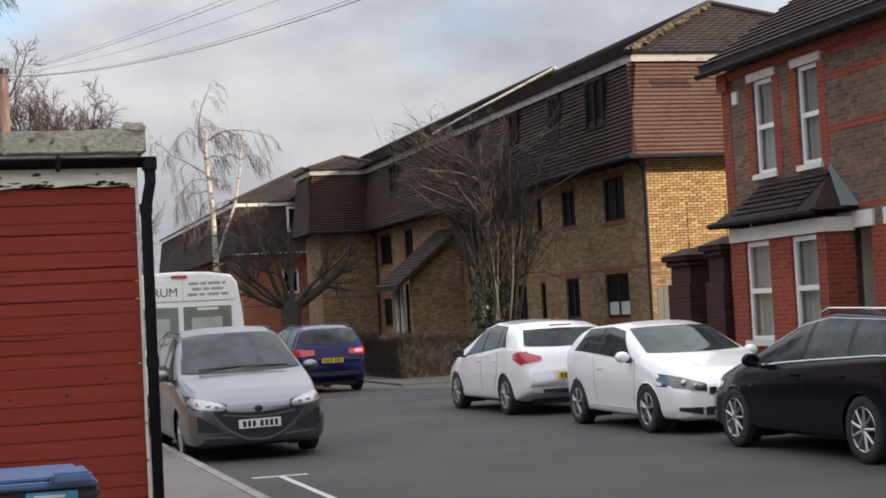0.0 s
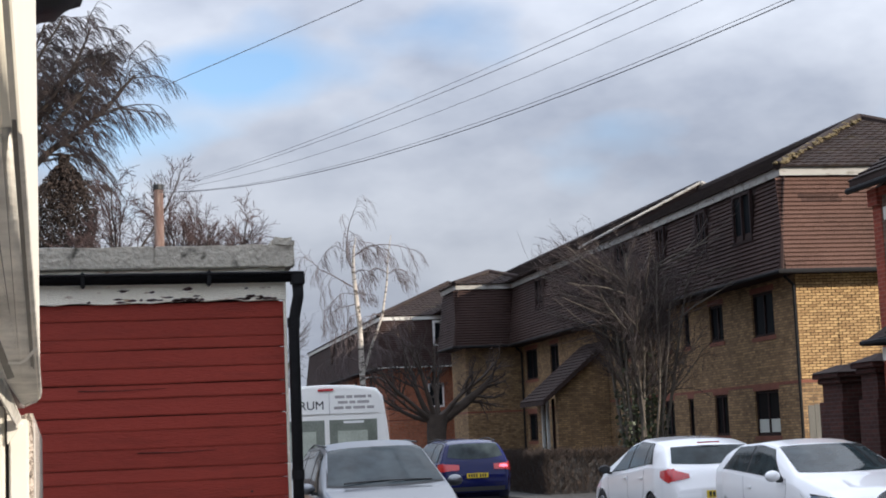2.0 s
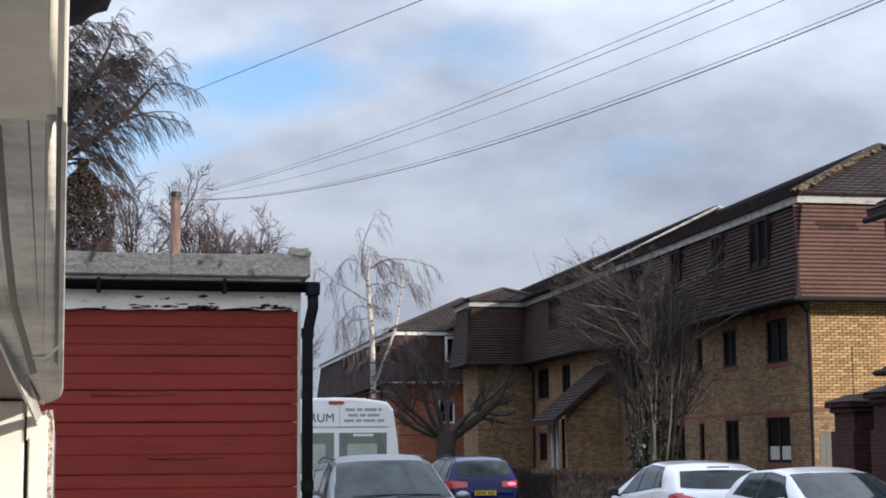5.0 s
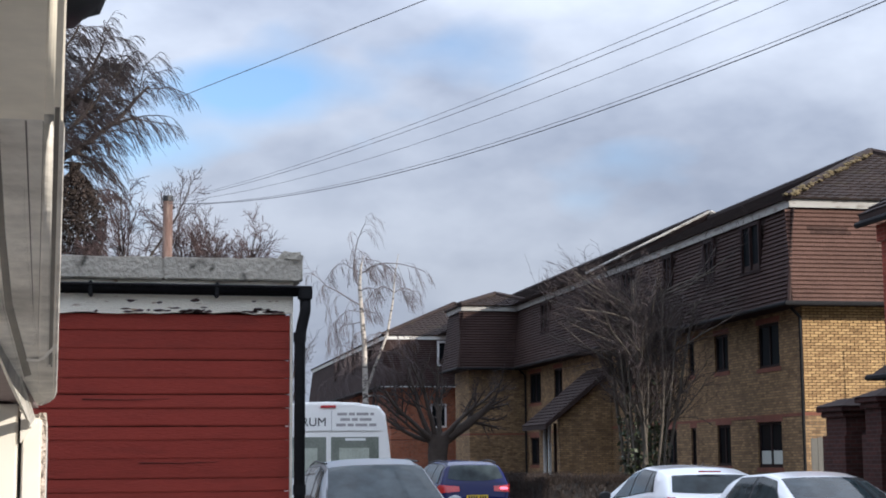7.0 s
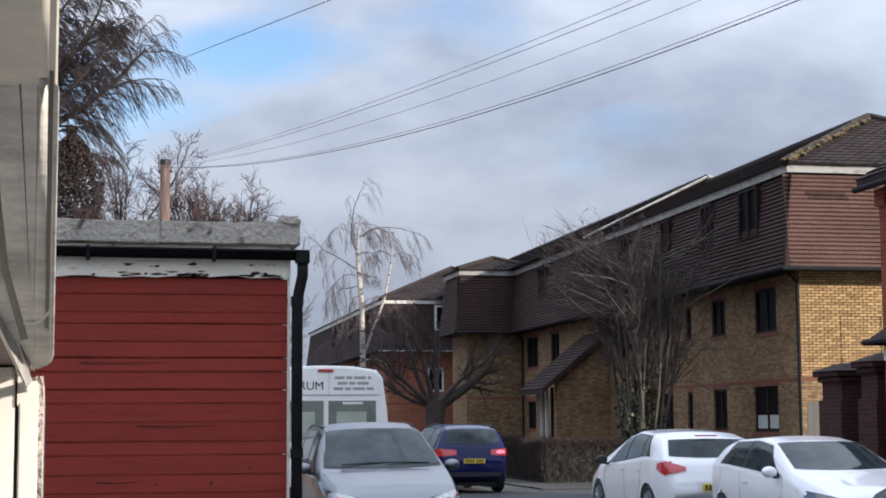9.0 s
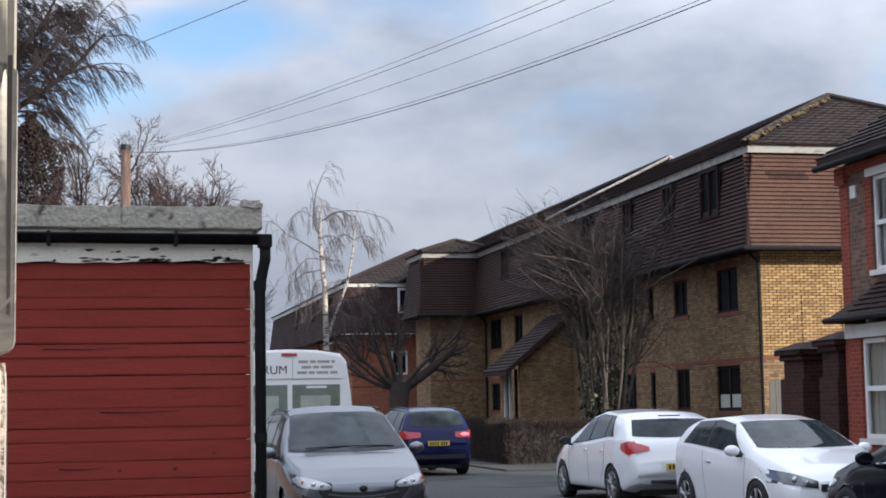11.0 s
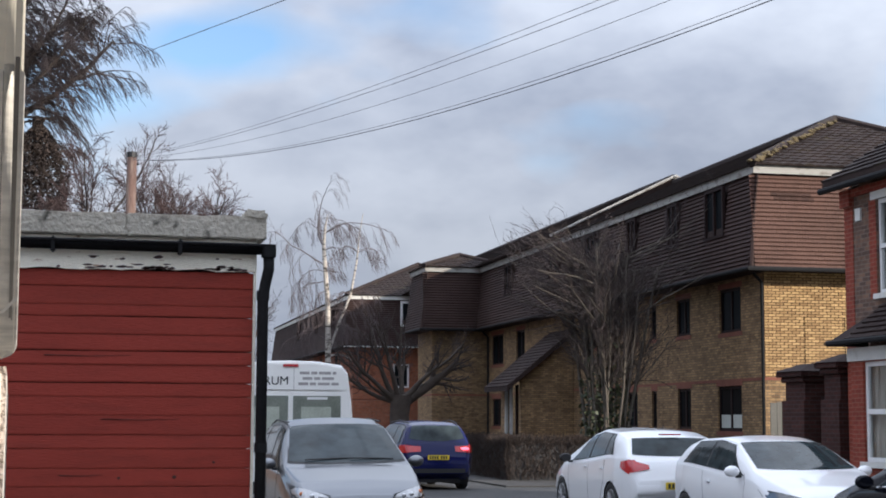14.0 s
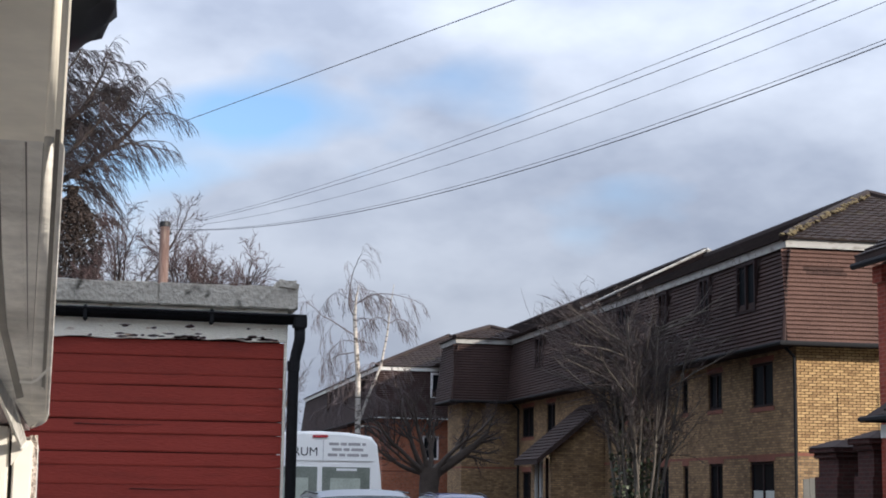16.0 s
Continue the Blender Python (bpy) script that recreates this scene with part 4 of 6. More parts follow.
# ---- red boarded garage ----
shed = thing("garage", "red painted timber-boarded garage with flat concrete roof edge", "garage")
YS, XS = 8.46, 0.87
part("body", box(-4.0, XS - 0.02, YS + 0.03, 13.6, 0.0, 2.5), "board_gap", shed)
rng = random.Random(21)
z = 2.385
k = 0
while z > 0.05:
    h = rng.choice((0.060, 0.085, 0.092, 0.088, 0.070, 0.095, 0.1))
    bmx = bmesh.new()
    n = 14
    t0, b0 = [], []
    w0, w1 = rng.uniform(-0.0035, 0.0035), rng.uniform(-0.0035, 0.0035)
    lip = rng.choice((0.0, 0.001, 0.002, 0.004))
    for i in range(n + 1):
        x = -4.0 + (XS - 0.001 + 4.0) * i / n
        wob = rng.uniform(-0.0025, 0.0025) + w0 + (w1 - w0) * i / n
        t0.append((x, z))
        b0.append((x, z - h + 0.0012 + max(0.0, wob)))
    rows = []
    for (x, zt), (_, zb) in zip(t0, b0):
        rows.append([bmx.verts.new((x, YS + 0.030, zt)), bmx.verts.new((x, YS + lip, zt - 0.0005)), bmx.verts.new((x, YS - 0.002, zb + 0.008)), bmx.verts.new((x, YS - 0.0005, zb)), bmx.verts.new((x, YS + 0.030, zb))])
    for p, q in zip(rows, rows[1:]):
        for j in range(4):
            bmx.faces.new((p[j], p[j + 1], q[j + 1], q[j]))
    bmx.faces.new(rows[0][::-1])
    bmx.faces.new(rows[-1])
    bmesh.ops.recalc_face_normals(bmx, faces=bmx.faces[:])
    part("board", bmx, "red_board", shed)
    z -= h
for x, zz, a in ((0.48, 1.325, 0.8), (0.68, 1.40, 0.5), (0.20, 1.32, 0.5)):
    bmx = bmesh.new()
    bmesh.ops.create_icosphere(bmx, subdivisions=1, radius=0.011 * a + 0.004, matrix=Matrix.Translation((x, YS - 0.001, zz)) @ Matrix.Diagonal((1, 0.3, 0.8, 1)))
    part("knot", bmx, "knot", shed)
for x0, x1, zz in ((-0.19, 0.25, 1.945), (0.1, 0.5, 1.62), (-0.1, 0.12, 1.335)):
    part("crack", tube([(x0, YS - 0.003, zz), ((x0 + x1) / 2, YS - 0.004, zz - 0.004), (x1, YS - 0.003, zz + 0.002)], 0.0025, 5, end=0.001), "board_gap", shed)
part("corner_trim", box(XS, XS + 0.014, YS - 0.012, YS + 0.03, 0, 2.39), "flaked_paint", shed, "flaking white corner strip")
bmx = bmesh.new()
nn = 70
lo_v, hi_v = [], []
for i in range(nn + 1):
    x = -4.0 + (XS + 0.014 + 4.0) * i / nn
    zb = 2.388 + rng.uniform(-0.004, 0.006) + (0.012 if rng.random() < 0.12 else 0)
    lo_v.append([bmx.verts.new((x, YS - 0.022, zb)), bmx.verts.new((x, YS + 0.02, zb))])
    hi_v.append([bmx.verts.new((x, YS - 0.022, 2.56)), bmx.verts.new((x, YS + 0.02, 2.56))])
for i in range(nn):
    bmx.faces.new((lo_v[i][0], lo_v[i + 1][0], hi_v[i + 1][0], hi_v[i][0]))
    bmx.faces.new((lo_v[i][0], lo_v[i][1], lo_v[i + 1][1], lo_v[i + 1][0]))
part("fascia", bmx, "flaked_paint", shed, "flaking cream-white fascia board")
# bare wood where the paint has come away along the lower edge
bmx = bmesh.new()
for k in range(46):
    x = rng.choice((-0.13, 0.02, 0.16, 0.2, 0.33, 0.42, 0.66, 0.72, 0.76)) + rng.gauss(0, 0.035)
    z = 2.394 + abs(rng.gauss(0, 0.010)) + (0.05 if rng.random() < 0.18 else 0)
    w, h = rng.uniform(0.008, 0.035), rng.uniform(0.003, 0.009)
    if not -0.6 < x < XS - w:
        continue
    ring = [(-w, -h * 0.3), (-w * 0.3, -h), (w * 0.5, -h * 0.7), (w, h * 0.2), (w * 0.3, h * rng.uniform(0.6, 1.6)), (-w * 0.4, h * rng.uniform(0.3, 1.0))]
    v0 = [bmx.verts.new((x + a, YS - 0.0235, z + b)) for a, b in ring]
    v1 = [bmx.verts.new((x + a, YS - 0.0221, z + b)) for a, b in ring]
    bmx.faces.new(v0)
    for i in range(6):
        bmx.faces.new((v0[i], v1[i], v1[(i + 1) % 6], v0[(i + 1) % 6]))
tagged(part("bare_wood", bmx, "twig_brown", shed, "bare brown wood under flaked paint"), kind="stuff")
# gutter: half round with a rolled lip, brackets
gut = bmesh.new()
prof = [(-0.036 + 0.036 * math.cos(a), -0.045 * math.sin(a)) for a in [math.pi * k / 8 for k in range(9)]]
rings = [[gut.verts.new((x, YS - 0.03 + p[0], 2.522 + dz + p[1])) for p in prof] for x, dz in ((-4.0, 0.02), (-1.0, 0.012), (0.0, 0.004), (0.972, 0.0))]
for p, q in zip(rings, rings[1:]):
    for j in range(8):
        gut.faces.new((p[j], p[j + 1], q[j + 1], q[j]))
gut.faces.new(rings[-1])
bmesh.ops.solidify(gut, geom=gut.faces[:], thickness=0.004)
part("gutter", gut, "black_plastic", shed, "black half-round plastic gutter", smooth=True)
part("gutter_lip", tube([(-4, YS - 0.104, 2.542), (0.0, YS - 0.104, 2.528), (0.972, YS - 0.104, 2.524)], 0.008, 6), "black_plastic", shed)
for x in (-0.17, 0.47):
    part("bracket", box(x, x + 0.022, YS - 0.110, YS - 0.02, 2.468, 2.545, bevel=0.006), "black_plastic", shed)
part("gutter_outlet", box(0.905, 0.976, YS - 0.115, YS - 0.03, 2.455, 2.53, bevel=0.01), "black_plastic", shed)
part("downpipe", tube([(0.942, YS - 0.075, 2.47), (0.942, YS - 0.075, 2.40), (0.928, YS - 0.06, 2.33), (0.916, YS - 0.055, 2.26), (0.916, YS - 0.055, 0.0)], 0.029, 12), "black_plastic", shed, "black plastic downpipe", smooth=True)
for zz in (2.24, 1.45, 0.5):
    part("pipe_clip", tube([(0.916, YS - 0.055, zz), (0.916, YS - 0.055, zz + 0.05)], 0.034, 12), "black_plastic", shed)
# rough cast concrete roof edge with a raised end
x = -4.0
while x < XS:
    x1 = min(x + rng.uniform(0.9, 1.2), XS + 0.06)
    if XS + 0.06 - x1 < 0.3:
        x1 = XS + 0.06
    me_b = box(x + 0.0005, x1 - 0.0005, YS - 0.06, YS + 0.25, 2.560, 2.678, bevel=0.007)
    bmesh.ops.subdivide_edges(me_b, edges=[e_ for e_ in me_b.edges if e_.calc_length() > 0.2], cuts=12, use_grid_fill=True)
    for v in me_b.verts:
        nz = noise.noise(v.co * 9.0) * 0.007 + noise.noise(v.co * 31.0) * 0.004
        v.co += Vector((0, nz, nz))
    part("roof_edge", me_b, "concrete", shed, "mossy rough concrete roof edging")
    x = x1
bmx = box(XS - 0.06, XS + 0.065, YS - 0.07, YS + 0.26, 2.66, 2.715, bevel=0.015)
bmesh.ops.subdivide_edges(bmx, edges=bmx.edges[:], cuts=3, use_grid_fill=True)
for v in bmx.verts:
    v.co += Vector((1, 1, 1)) * noise.noise(v.co * 14.0) * 0.012
part("roof_edge", bmx, "concrete", shed)
part("roof", box(-4.0, XS + 0.02, YS + 0.251, 13.6, 2.56, 2.64), "concrete", shed)
part("roof_strip", box(-1.2, -0.25, YS - 0.03, YS + 0.2, 2.674, 2.684), "white_paint", shed)


# ---- near wall with a moulded bracket ----
YN = 3.0
near = thing("porch_front", "cream painted pilaster and grey moulded bracket of a house front", "porch")
part("pilaster", box(-0.5, -0.183, YN, YN + 0.25, -2.18, 1.725, bevel=0.004), "cream", near, "cream painted pilaster")
part("pilaster", box(-0.176, -0.1415, YN + 0.004, YN + 0.25, -2.18, 1.70, bevel=0.003), "cream", near)
# black strip paints the shade in the gap between the pilasters
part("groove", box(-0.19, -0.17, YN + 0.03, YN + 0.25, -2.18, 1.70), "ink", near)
part("side_panel", box(-0.36, -0.16, YN + 0.06, YN + 0.25, 1.726, 2.245), "mauve", near, "dull mauve recessed panel")
# shade on the bracket is in its grey, along with weather stains
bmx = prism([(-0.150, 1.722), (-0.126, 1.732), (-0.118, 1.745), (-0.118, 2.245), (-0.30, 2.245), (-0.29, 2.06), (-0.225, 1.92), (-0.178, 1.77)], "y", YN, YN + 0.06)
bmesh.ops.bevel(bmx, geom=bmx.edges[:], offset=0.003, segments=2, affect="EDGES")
part("bracket", bmx, "weathered_shade", near, "worn moulded bracket with its shade put into the grey")
part("upper_post", box(-0.36, -0.124, YN - 0.002, YN + 0.12, 2.246, 2.62, bevel=0.003), "cream_dull", near, "dull cream painted upper post")
part("groove", box(-0.1345, -0.1262, YN - 0.005, YN + 0.01, 1.75, 2.268), "moulding_shade", near)
part("rib", tube([(-0.1405, YN - 0.004, 1.735), (-0.1430, YN - 0.006, 2.0), (-0.1450, YN - 0.006, 2.252)], 0.0095, 10), "weathered_shade", near, smooth=True)
part("rib", tube([(-0.1450, YN - 0.006, 2.2525), (-0.1450, YN - 0.006, 2.62)], 0.0095, 10), "cream_dull", near, smooth=True)


def cove(u, v):
    """A shallow hollow that narrows towards its foot."""
    z = 1.83 + 0.412 * v
    x0, x1 = -0.152, -0.158 - 0.030 * v
    return (x0 + (x1 - x0) * u, YN - 0.003 + 0.010 * math.sin(math.pi * u), z)


part("hollow", grid_patch(cove, 10, 10), "moulding_shade", near, "dark hollow of the moulding, shade put into its colour", smooth=True)
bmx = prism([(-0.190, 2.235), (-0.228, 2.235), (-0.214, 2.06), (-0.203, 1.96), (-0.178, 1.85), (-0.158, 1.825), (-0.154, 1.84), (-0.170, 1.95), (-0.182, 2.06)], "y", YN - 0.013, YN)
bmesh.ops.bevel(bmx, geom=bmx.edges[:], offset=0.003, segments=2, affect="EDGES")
part("raised_panel", bmx, "weathered_shade", near)
part("shadow_gap", tube([(-0.240, YN - 0.006, 2.23), (-0.222, YN - 0.006, 2.03), (-0.205, YN - 0.006, 1.90), (-0.168, YN - 0.006, 1.775)], 0.0075, 6), "moulding_shade", near)
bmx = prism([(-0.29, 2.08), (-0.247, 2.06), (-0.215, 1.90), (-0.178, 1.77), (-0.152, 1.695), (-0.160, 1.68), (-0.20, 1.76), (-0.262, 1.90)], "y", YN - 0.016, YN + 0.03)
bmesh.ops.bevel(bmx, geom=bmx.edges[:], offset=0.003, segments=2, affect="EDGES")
part("raking_strip", bmx, "weathered_shade", near)
part("foot", prism([(-0.178, 1.655), (-0.150, 1.690), (-0.178, 1.715)], "y", YN - 0.004, YN + 0.1), "cream", near)
part("lower_block", box(-0.150, -0.124, YN - 0.012, YN, 1.735, 1.795, bevel=0.004), "weathered_shade", near)
part("clip", tube([(-0.170, YN - 0.018, 1.803), (-0.150, YN - 0.020, 1.802), (-0.140, YN - 0.024, 1.806), (-0.132, YN - 0.022, 1.815), (-0.119, YN - 0.016, 1.830)], 0.0028, 6), "white_paint", near, "white wire clip")
# the moulding rises towards the viewpoint, its foot against the wall
FOOT, HINGE = 1.2, Vector((-0.0023, 0.0003, 1.6188))


def rake(p):
    """Draws a point in along its line of depth: the foot stays at the wall, the top comes forward."""
    back = 3.0 / FOOT + 7.6 * max(0.0, p.z - 1.73)
    return HINGE + (p - HINGE) / back


for ob in near.children:
    for v in ob.data.vertices:
        v.co = rake(v.co)
bmx = bmesh.new()
rows = []
for k in range(13):
    z = 1.735 + 0.885 * k / 12
    front = rake(Vector((-0.121 - 0.008 * k / 12, YN - 0.004, z)))
    rear = HINGE + (Vector((-0.1195, YN, z)) - HINGE) / (3.0 / FOOT)
    rows.append([bmx.verts.new(q) for q in (front, rear, rear + Vector((-0.006, 0.001, 0)), front + Vector((-0.002, 0.004, 0)))])
for a, b in zip(rows, rows[1:]):
    for k in range(4):
        bmx.faces.new((a[k], a[(k + 1) % 4], b[(k + 1) % 4], b[k]))
bmx.faces.new(rows[0])
bmx.faces.new(rows[-1][::-1])
bmesh.ops.recalc_face_normals(bmx, faces=bmx.faces[:])
part("side_board", bmx, "cream", near, "clean cream side of the moulding")
part("pebbledash", prism([(-0.062, 1.24), (-0.0605, 1.205), (-0.0548, 1.205), (-0.124, 2.9), (-1.2, 2.9), (-1.2, 1.24)], "z", 0.0, 1.655), "pebbledash", near, "rough pebbledash wall edge")
gl = thing("eaves_gutter", "dark mossy eaves gutter high on the house", "gutter")
bmx = bmesh.new()
bmesh.ops.create_icosphere(bmx, subdivisions=3, radius=1.0, matrix=Matrix.Translation((-0.19, 4.0, 2.85)) @ Matrix.Diagonal((0.145, 0.3, 0.15, 1)))
for v in bmx.verts:
    v.co += v.normal * noise.noise(v.co * 18.0) * 0.03
part("gutter_end", bmx, "trim", gl, smooth=True)
part("gutter_run", tube([(-0.2, 3.26, 2.93), (-0.2, 4.0, 2.93)], 0.07, 10), "trim", gl)
part("wall", box(-1.5, -0.30, 3.26, 5.0, 0, 3.2), "pebbledash", gl)


# ---- vehicles ----
class Shell:
    """A car body as sections along y (forward). Control rows: top, belt, half width, underside."""

    def __init__(self, length, top, belt, plan, under, tumble=0.42, n=200):
        self.half = length / 2
        ys = np.linspace(-self.half, self.half, n)
        # stations crowd at both ends
        self.ys = np.sin(ys / self.half * math.pi / 2 * 0.92) / math.sin(math.pi / 2 * 0.92) * self.half
        fine_y = np.linspace(-self.half - 0.3, self.half + 0.3, 800)

        def curve(rows, blur):
            rows = sorted(rows)
            v = np.interp(fine_y, [r[0] for r in rows], [r[1] for r in rows])
            k = max(1, int(blur / (fine_y[1] - fine_y[0])))
            pad = np.r_[np.full(k, v[0]), v, np.full(k, v[-1])]
            s = np.convolve(pad, np.ones(k) / k, "same")
            s = np.convolve(s, np.ones(k) / k, "same")
            return s[k:-k]

        self.fy = fine_y
        self.c = {"top": curve(top, 0.10), "belt": curve(belt, 0.2), "plan": curve(plan, 0.07), "under": curve(under, 0.07)}
        self.tumble = tumble

    def at(self, key, y):
        return float(np.interp(y, self.fy, self.c[key]))

    def section(self, y):
        zt, w, z0 = self.at("top", y), self.at("plan", y), self.at("under", y)
        zb = min(self.at("belt", y), zt - 0.03)
        gh = zt - zb
        ws = w * 0.955
        wr = ws - self.tumble * gh - 0.02
        h = zb - z0
        p = [(0, z0), (w * 0.80, z0), (w * 0.93, z0 + 0.03), (w * 0.975, z0 + 0.10), (w * 0.99, z0 + h * 0.30), (w, z0 + h * 0.52), (w * 0.998, z0 + h * 0.72), (w * 0.985, z0 + h * 0.86), (w * 0.972, zb - 0.035), (ws, zb),
             (ws + (wr - ws) * 0.30, zb + gh * 0.34), (ws + (wr - ws) * 0.64, zb + gh * 0.68), (wr, zb + gh * 0.90), (wr * 0.955, zb + gh * 0.955), (wr * 0.85, zb + gh * 0.985), (wr * 0.5, zt + 0.012), (0, zt + 0.02)]
        return p

    def side_x(self, y, z):
        p = self.section(y)[3:14]
        return float(np.interp(z, [q[1] for q in p], [q[0] for q in p]))

    def top_z(self, y, x):
        p = self.section(y)[11:][::-1]
        return float(np.interp(abs(x), [q[0] for q in p], [q[1] for q in p]))

    def inside(self, y, x, z):
        p = self.section(y)
        if z < p[0][1] or z > p[-1][1]:
            return False
        q = p[1:]
        return abs(x) <= float(np.interp(z, np.maximum.accumulate([a[1] + 1e-6 * i for i, a in enumerate(q)]), [a[0] for a in q]))

    def end_y(self, x, z, sign):
        """Where a line along y meets the front (sign 1) or rear (-1)."""
        a = sign * self.half
        step = -sign * 0.03
        y = a
        for _ in range(60):
            if self.inside(y, x, z):
                break
            y += step
        lo, hi = y - step, y
        for _ in range(8):
            m = (lo + hi) / 2
            if self.inside(m, x, z):
                hi = m
            else:
                lo = m
        return min(max(hi, -self.half), self.half)

    def body(self, wheels, radius):
        bmx = bmesh.new()
        rows = []
        for y in self.ys:
            p = self.section(y)
            q = []
            for i in range(len(p) - 1):
                cuts = 5 if 2 <= i <= 8 else 2
                for k in range(cuts):
                    t = k / cuts
                    a, b, c, d = p[max(i - 1, 0)], p[i], p[i + 1], p[min(i + 2, len(p) - 1)]
                    q.append(tuple(0.5 * (2 * b[j] + (c[j] - a[j]) * t + (2 * a[j] - 5 * b[j] + 4 * c[j] - d[j]) * t * t + (3 * b[j] - a[j] - 3 * c[j] + d[j]) * t ** 3) if i > 1 else b[j] + (c[j] - b[j]) * t for j in (0, 1)))
            q.append(p[-1])
            ring = [(max(a, 0.0), y, z) for a, z in q] + [(-max(a, 0.0), y, z) for a, z in q[-2:0:-1]]
            rows.append([bmx.verts.new(v) for v in ring])
        for r0, r1 in zip(rows, rows[1:]):
            n = len(r0)
            for k in range(n):
                bmx.faces.new((r0[k], r1[k], r1[(k + 1) % n], r0[(k + 1) % n]))
        bmx.faces.new(rows[0])
        bmx.faces.new(rows[-1][::-1])
        for wy in wheels:
            for v in bmx.verts:
                d = Vector((v.co.y - wy, v.co.z - radius + 0.03))
                if abs(v.co.x) > 0.5 and abs(d.length - radius - 0.045) < 0.024:
                    d = d.normalized() * (radius + 0.045)
                    v.co.y, v.co.z = wy + d.x, radius - 0.03 + d.y
            gone = [f for f in bmx.faces if abs(f.calc_center_median().x) > 0.5 and math.hypot(f.calc_center_median().y - wy, f.calc_center_median().z - radius + 0.03) < radius + 0.04]
            bmesh.ops.delete(bmx, geom=gone, context="FACES")
            for v in bmx.verts:
                if abs(v.co.x) > 0.45 and any(len(e_.link_faces) == 1 for e_ in v.link_edges):
                    d = Vector((v.co.y - wy, v.co.z - radius + 0.03))
                    if d.length < radius + 0.12:
                        d = d.normalized() * (radius + 0.045)
                        v.co.y, v.co.z = wy + d.x, radius - 0.03 + d.y
        bmesh.ops.recalc_face_normals(bmx, faces=bmx.faces[:])
        return bmx


def wheel(parent, x, y, radius, side, spokes, width=0.20):
    w = new("wheel")
    w.parent = parent
    w.location = (x, y, radius)
    bmx = bmesh.new()
    prof = [(0.62, 0.0), (0.66, -0.5), (0.94, -0.5), (0.995, -0.38), (1.0, 0.0), (0.995, 0.38), (0.94, 0.5), (0.67, 0.5), (0.63, 0.42)]
    n = 32
    rings = [[bmx.verts.new((p[1] * width * side, math.cos(2 * math.pi * k / n) * p[0] * radius, math.sin(2 * math.pi * k / n) * p[0] * radius)) for k in range(n)] for p in prof]
    for a, b in zip(rings, rings[1:]):
        for k in range(n):
            bmx.faces.new((a[k], a[(k + 1) % n], b[(k + 1) % n], b[k]))
    bmesh.ops.recalc_face_normals(bmx, faces=bmx.faces[:])
    part("tyre", bmx, "tyre", w, "worn black rubber tyre", smooth=True)
    rim = bmesh.new()
    prof = [(0.665, 0.46), (0.645, 0.50), (0.615, 0.47), (0.60, 0.30), (0.60, 0.0)]
    rings = [[rim.verts.new((p[1] * width * side, math.cos(2 * math.pi * k / n) * p[0] * radius, math.sin(2 * math.pi * k / n) * p[0] * radius)) for k in range(n)] for p in prof]
    for a, b in zip(rings, rings[1:]):
        for k in range(n):
            rim.faces.new((a[k], a[(k + 1) % n], b[(k + 1) % n], b[k]))
    for k in range(spokes):
        a = 2 * math.pi * k / spokes + 0.3
        for s in ((-0.07, 0.07) if spokes < 7 else (0.0,)):
            c, sn = math.cos(a + s), math.sin(a + s)
            c2, s2 = math.cos(a + s * 1.9), math.sin(a + s * 1.9)
            tube([(0.44 * width * side, c * radius * 0.10, sn * radius * 0.10), (0.46 * width * side, c2 * radius * 0.63, s2 * radius * 0.63)], radius * 0.055, 6, rim, end=radius * 0.045)
    tube([(0.36 * width * side, 0, 0), (0.50 * width * side, 0, 0)], radius * 0.15, 12, rim)
    bmesh.ops.recalc_face_normals(rim, faces=rim.faces[:])
    part("rim", rim, "alloy", w, "silver alloy wheel rim", smooth=False)
    disc = tube([(-0.02 * width * side, 0, 0), (0.05 * width * side, 0, 0)], radius * 0.6, 24)
    part("brake_disc", disc, "trim", w)
    return w


def glass_side(sh, parent, name, yb, yt, vb=0.07, vt=0.87, mat_name="car_glass", side=1, off=0.009):
    def fn(u, v):
        y = (yb[0] + (yb[1] - yb[0]) * u) * (1 - v) + (yt[0] + (yt[1] - yt[0]) * u) * v
        zt = sh.at("top", y)
        zb = min(sh.at("belt", y), zt - 0.03)
        z = zb + (zt - zb) * (vb + (vt - vb) * v)
        return (side * (sh.side_x(y, z) + off), y, z)
    return part(name, grid_patch(fn, 14, 8), mat_name, parent, smooth=True)


def glass_top(sh, parent, name, ya, yb, fa=0.90, fb=0.95, mat_name="car_glass", off=0.007, bow=0.10):
    """Windscreen or rear window lying on the top surface from ya (low) to yb (high)."""
    def fn(u, v):
        y = ya + (yb - ya) * v
        s = (u * 2 - 1)
        y2 = y - math.copysign(bow, ya) * (s * s) * (1 - 0.5 * v)
        p = sh.section(y2)
        x = s * p[12][0] * (fa + (fb - fa) * v)
        dz = (sh.at("top", y2 + 0.02) - sh.at("top", y2 - 0.02)) / 0.04
        n = Vector((0, -dz, 1)).normalized()
        return (x, y2 + n.y * off, sh.top_z(y2, x) + n.z * off)
    return part(name, grid_patch(fn, 20, 12), mat_name, parent, smooth=True)


def on_end(sh, parent, name, outline, sign, mat_name, off=0.006, nu=10, nv=5, label="", smooth=True):
    """A patch on the front or rear: outline(u) -> (x, z low, z high)."""
    def fn(u, v):
        x, lo, hi = outline(u)
        z = lo + (hi - lo) * v
        return (x, sh.end_y(x, z, sign) + sign * off, z)
    return part(name, grid_patch(fn, nu, nv), mat_name, parent, label, smooth=smooth)


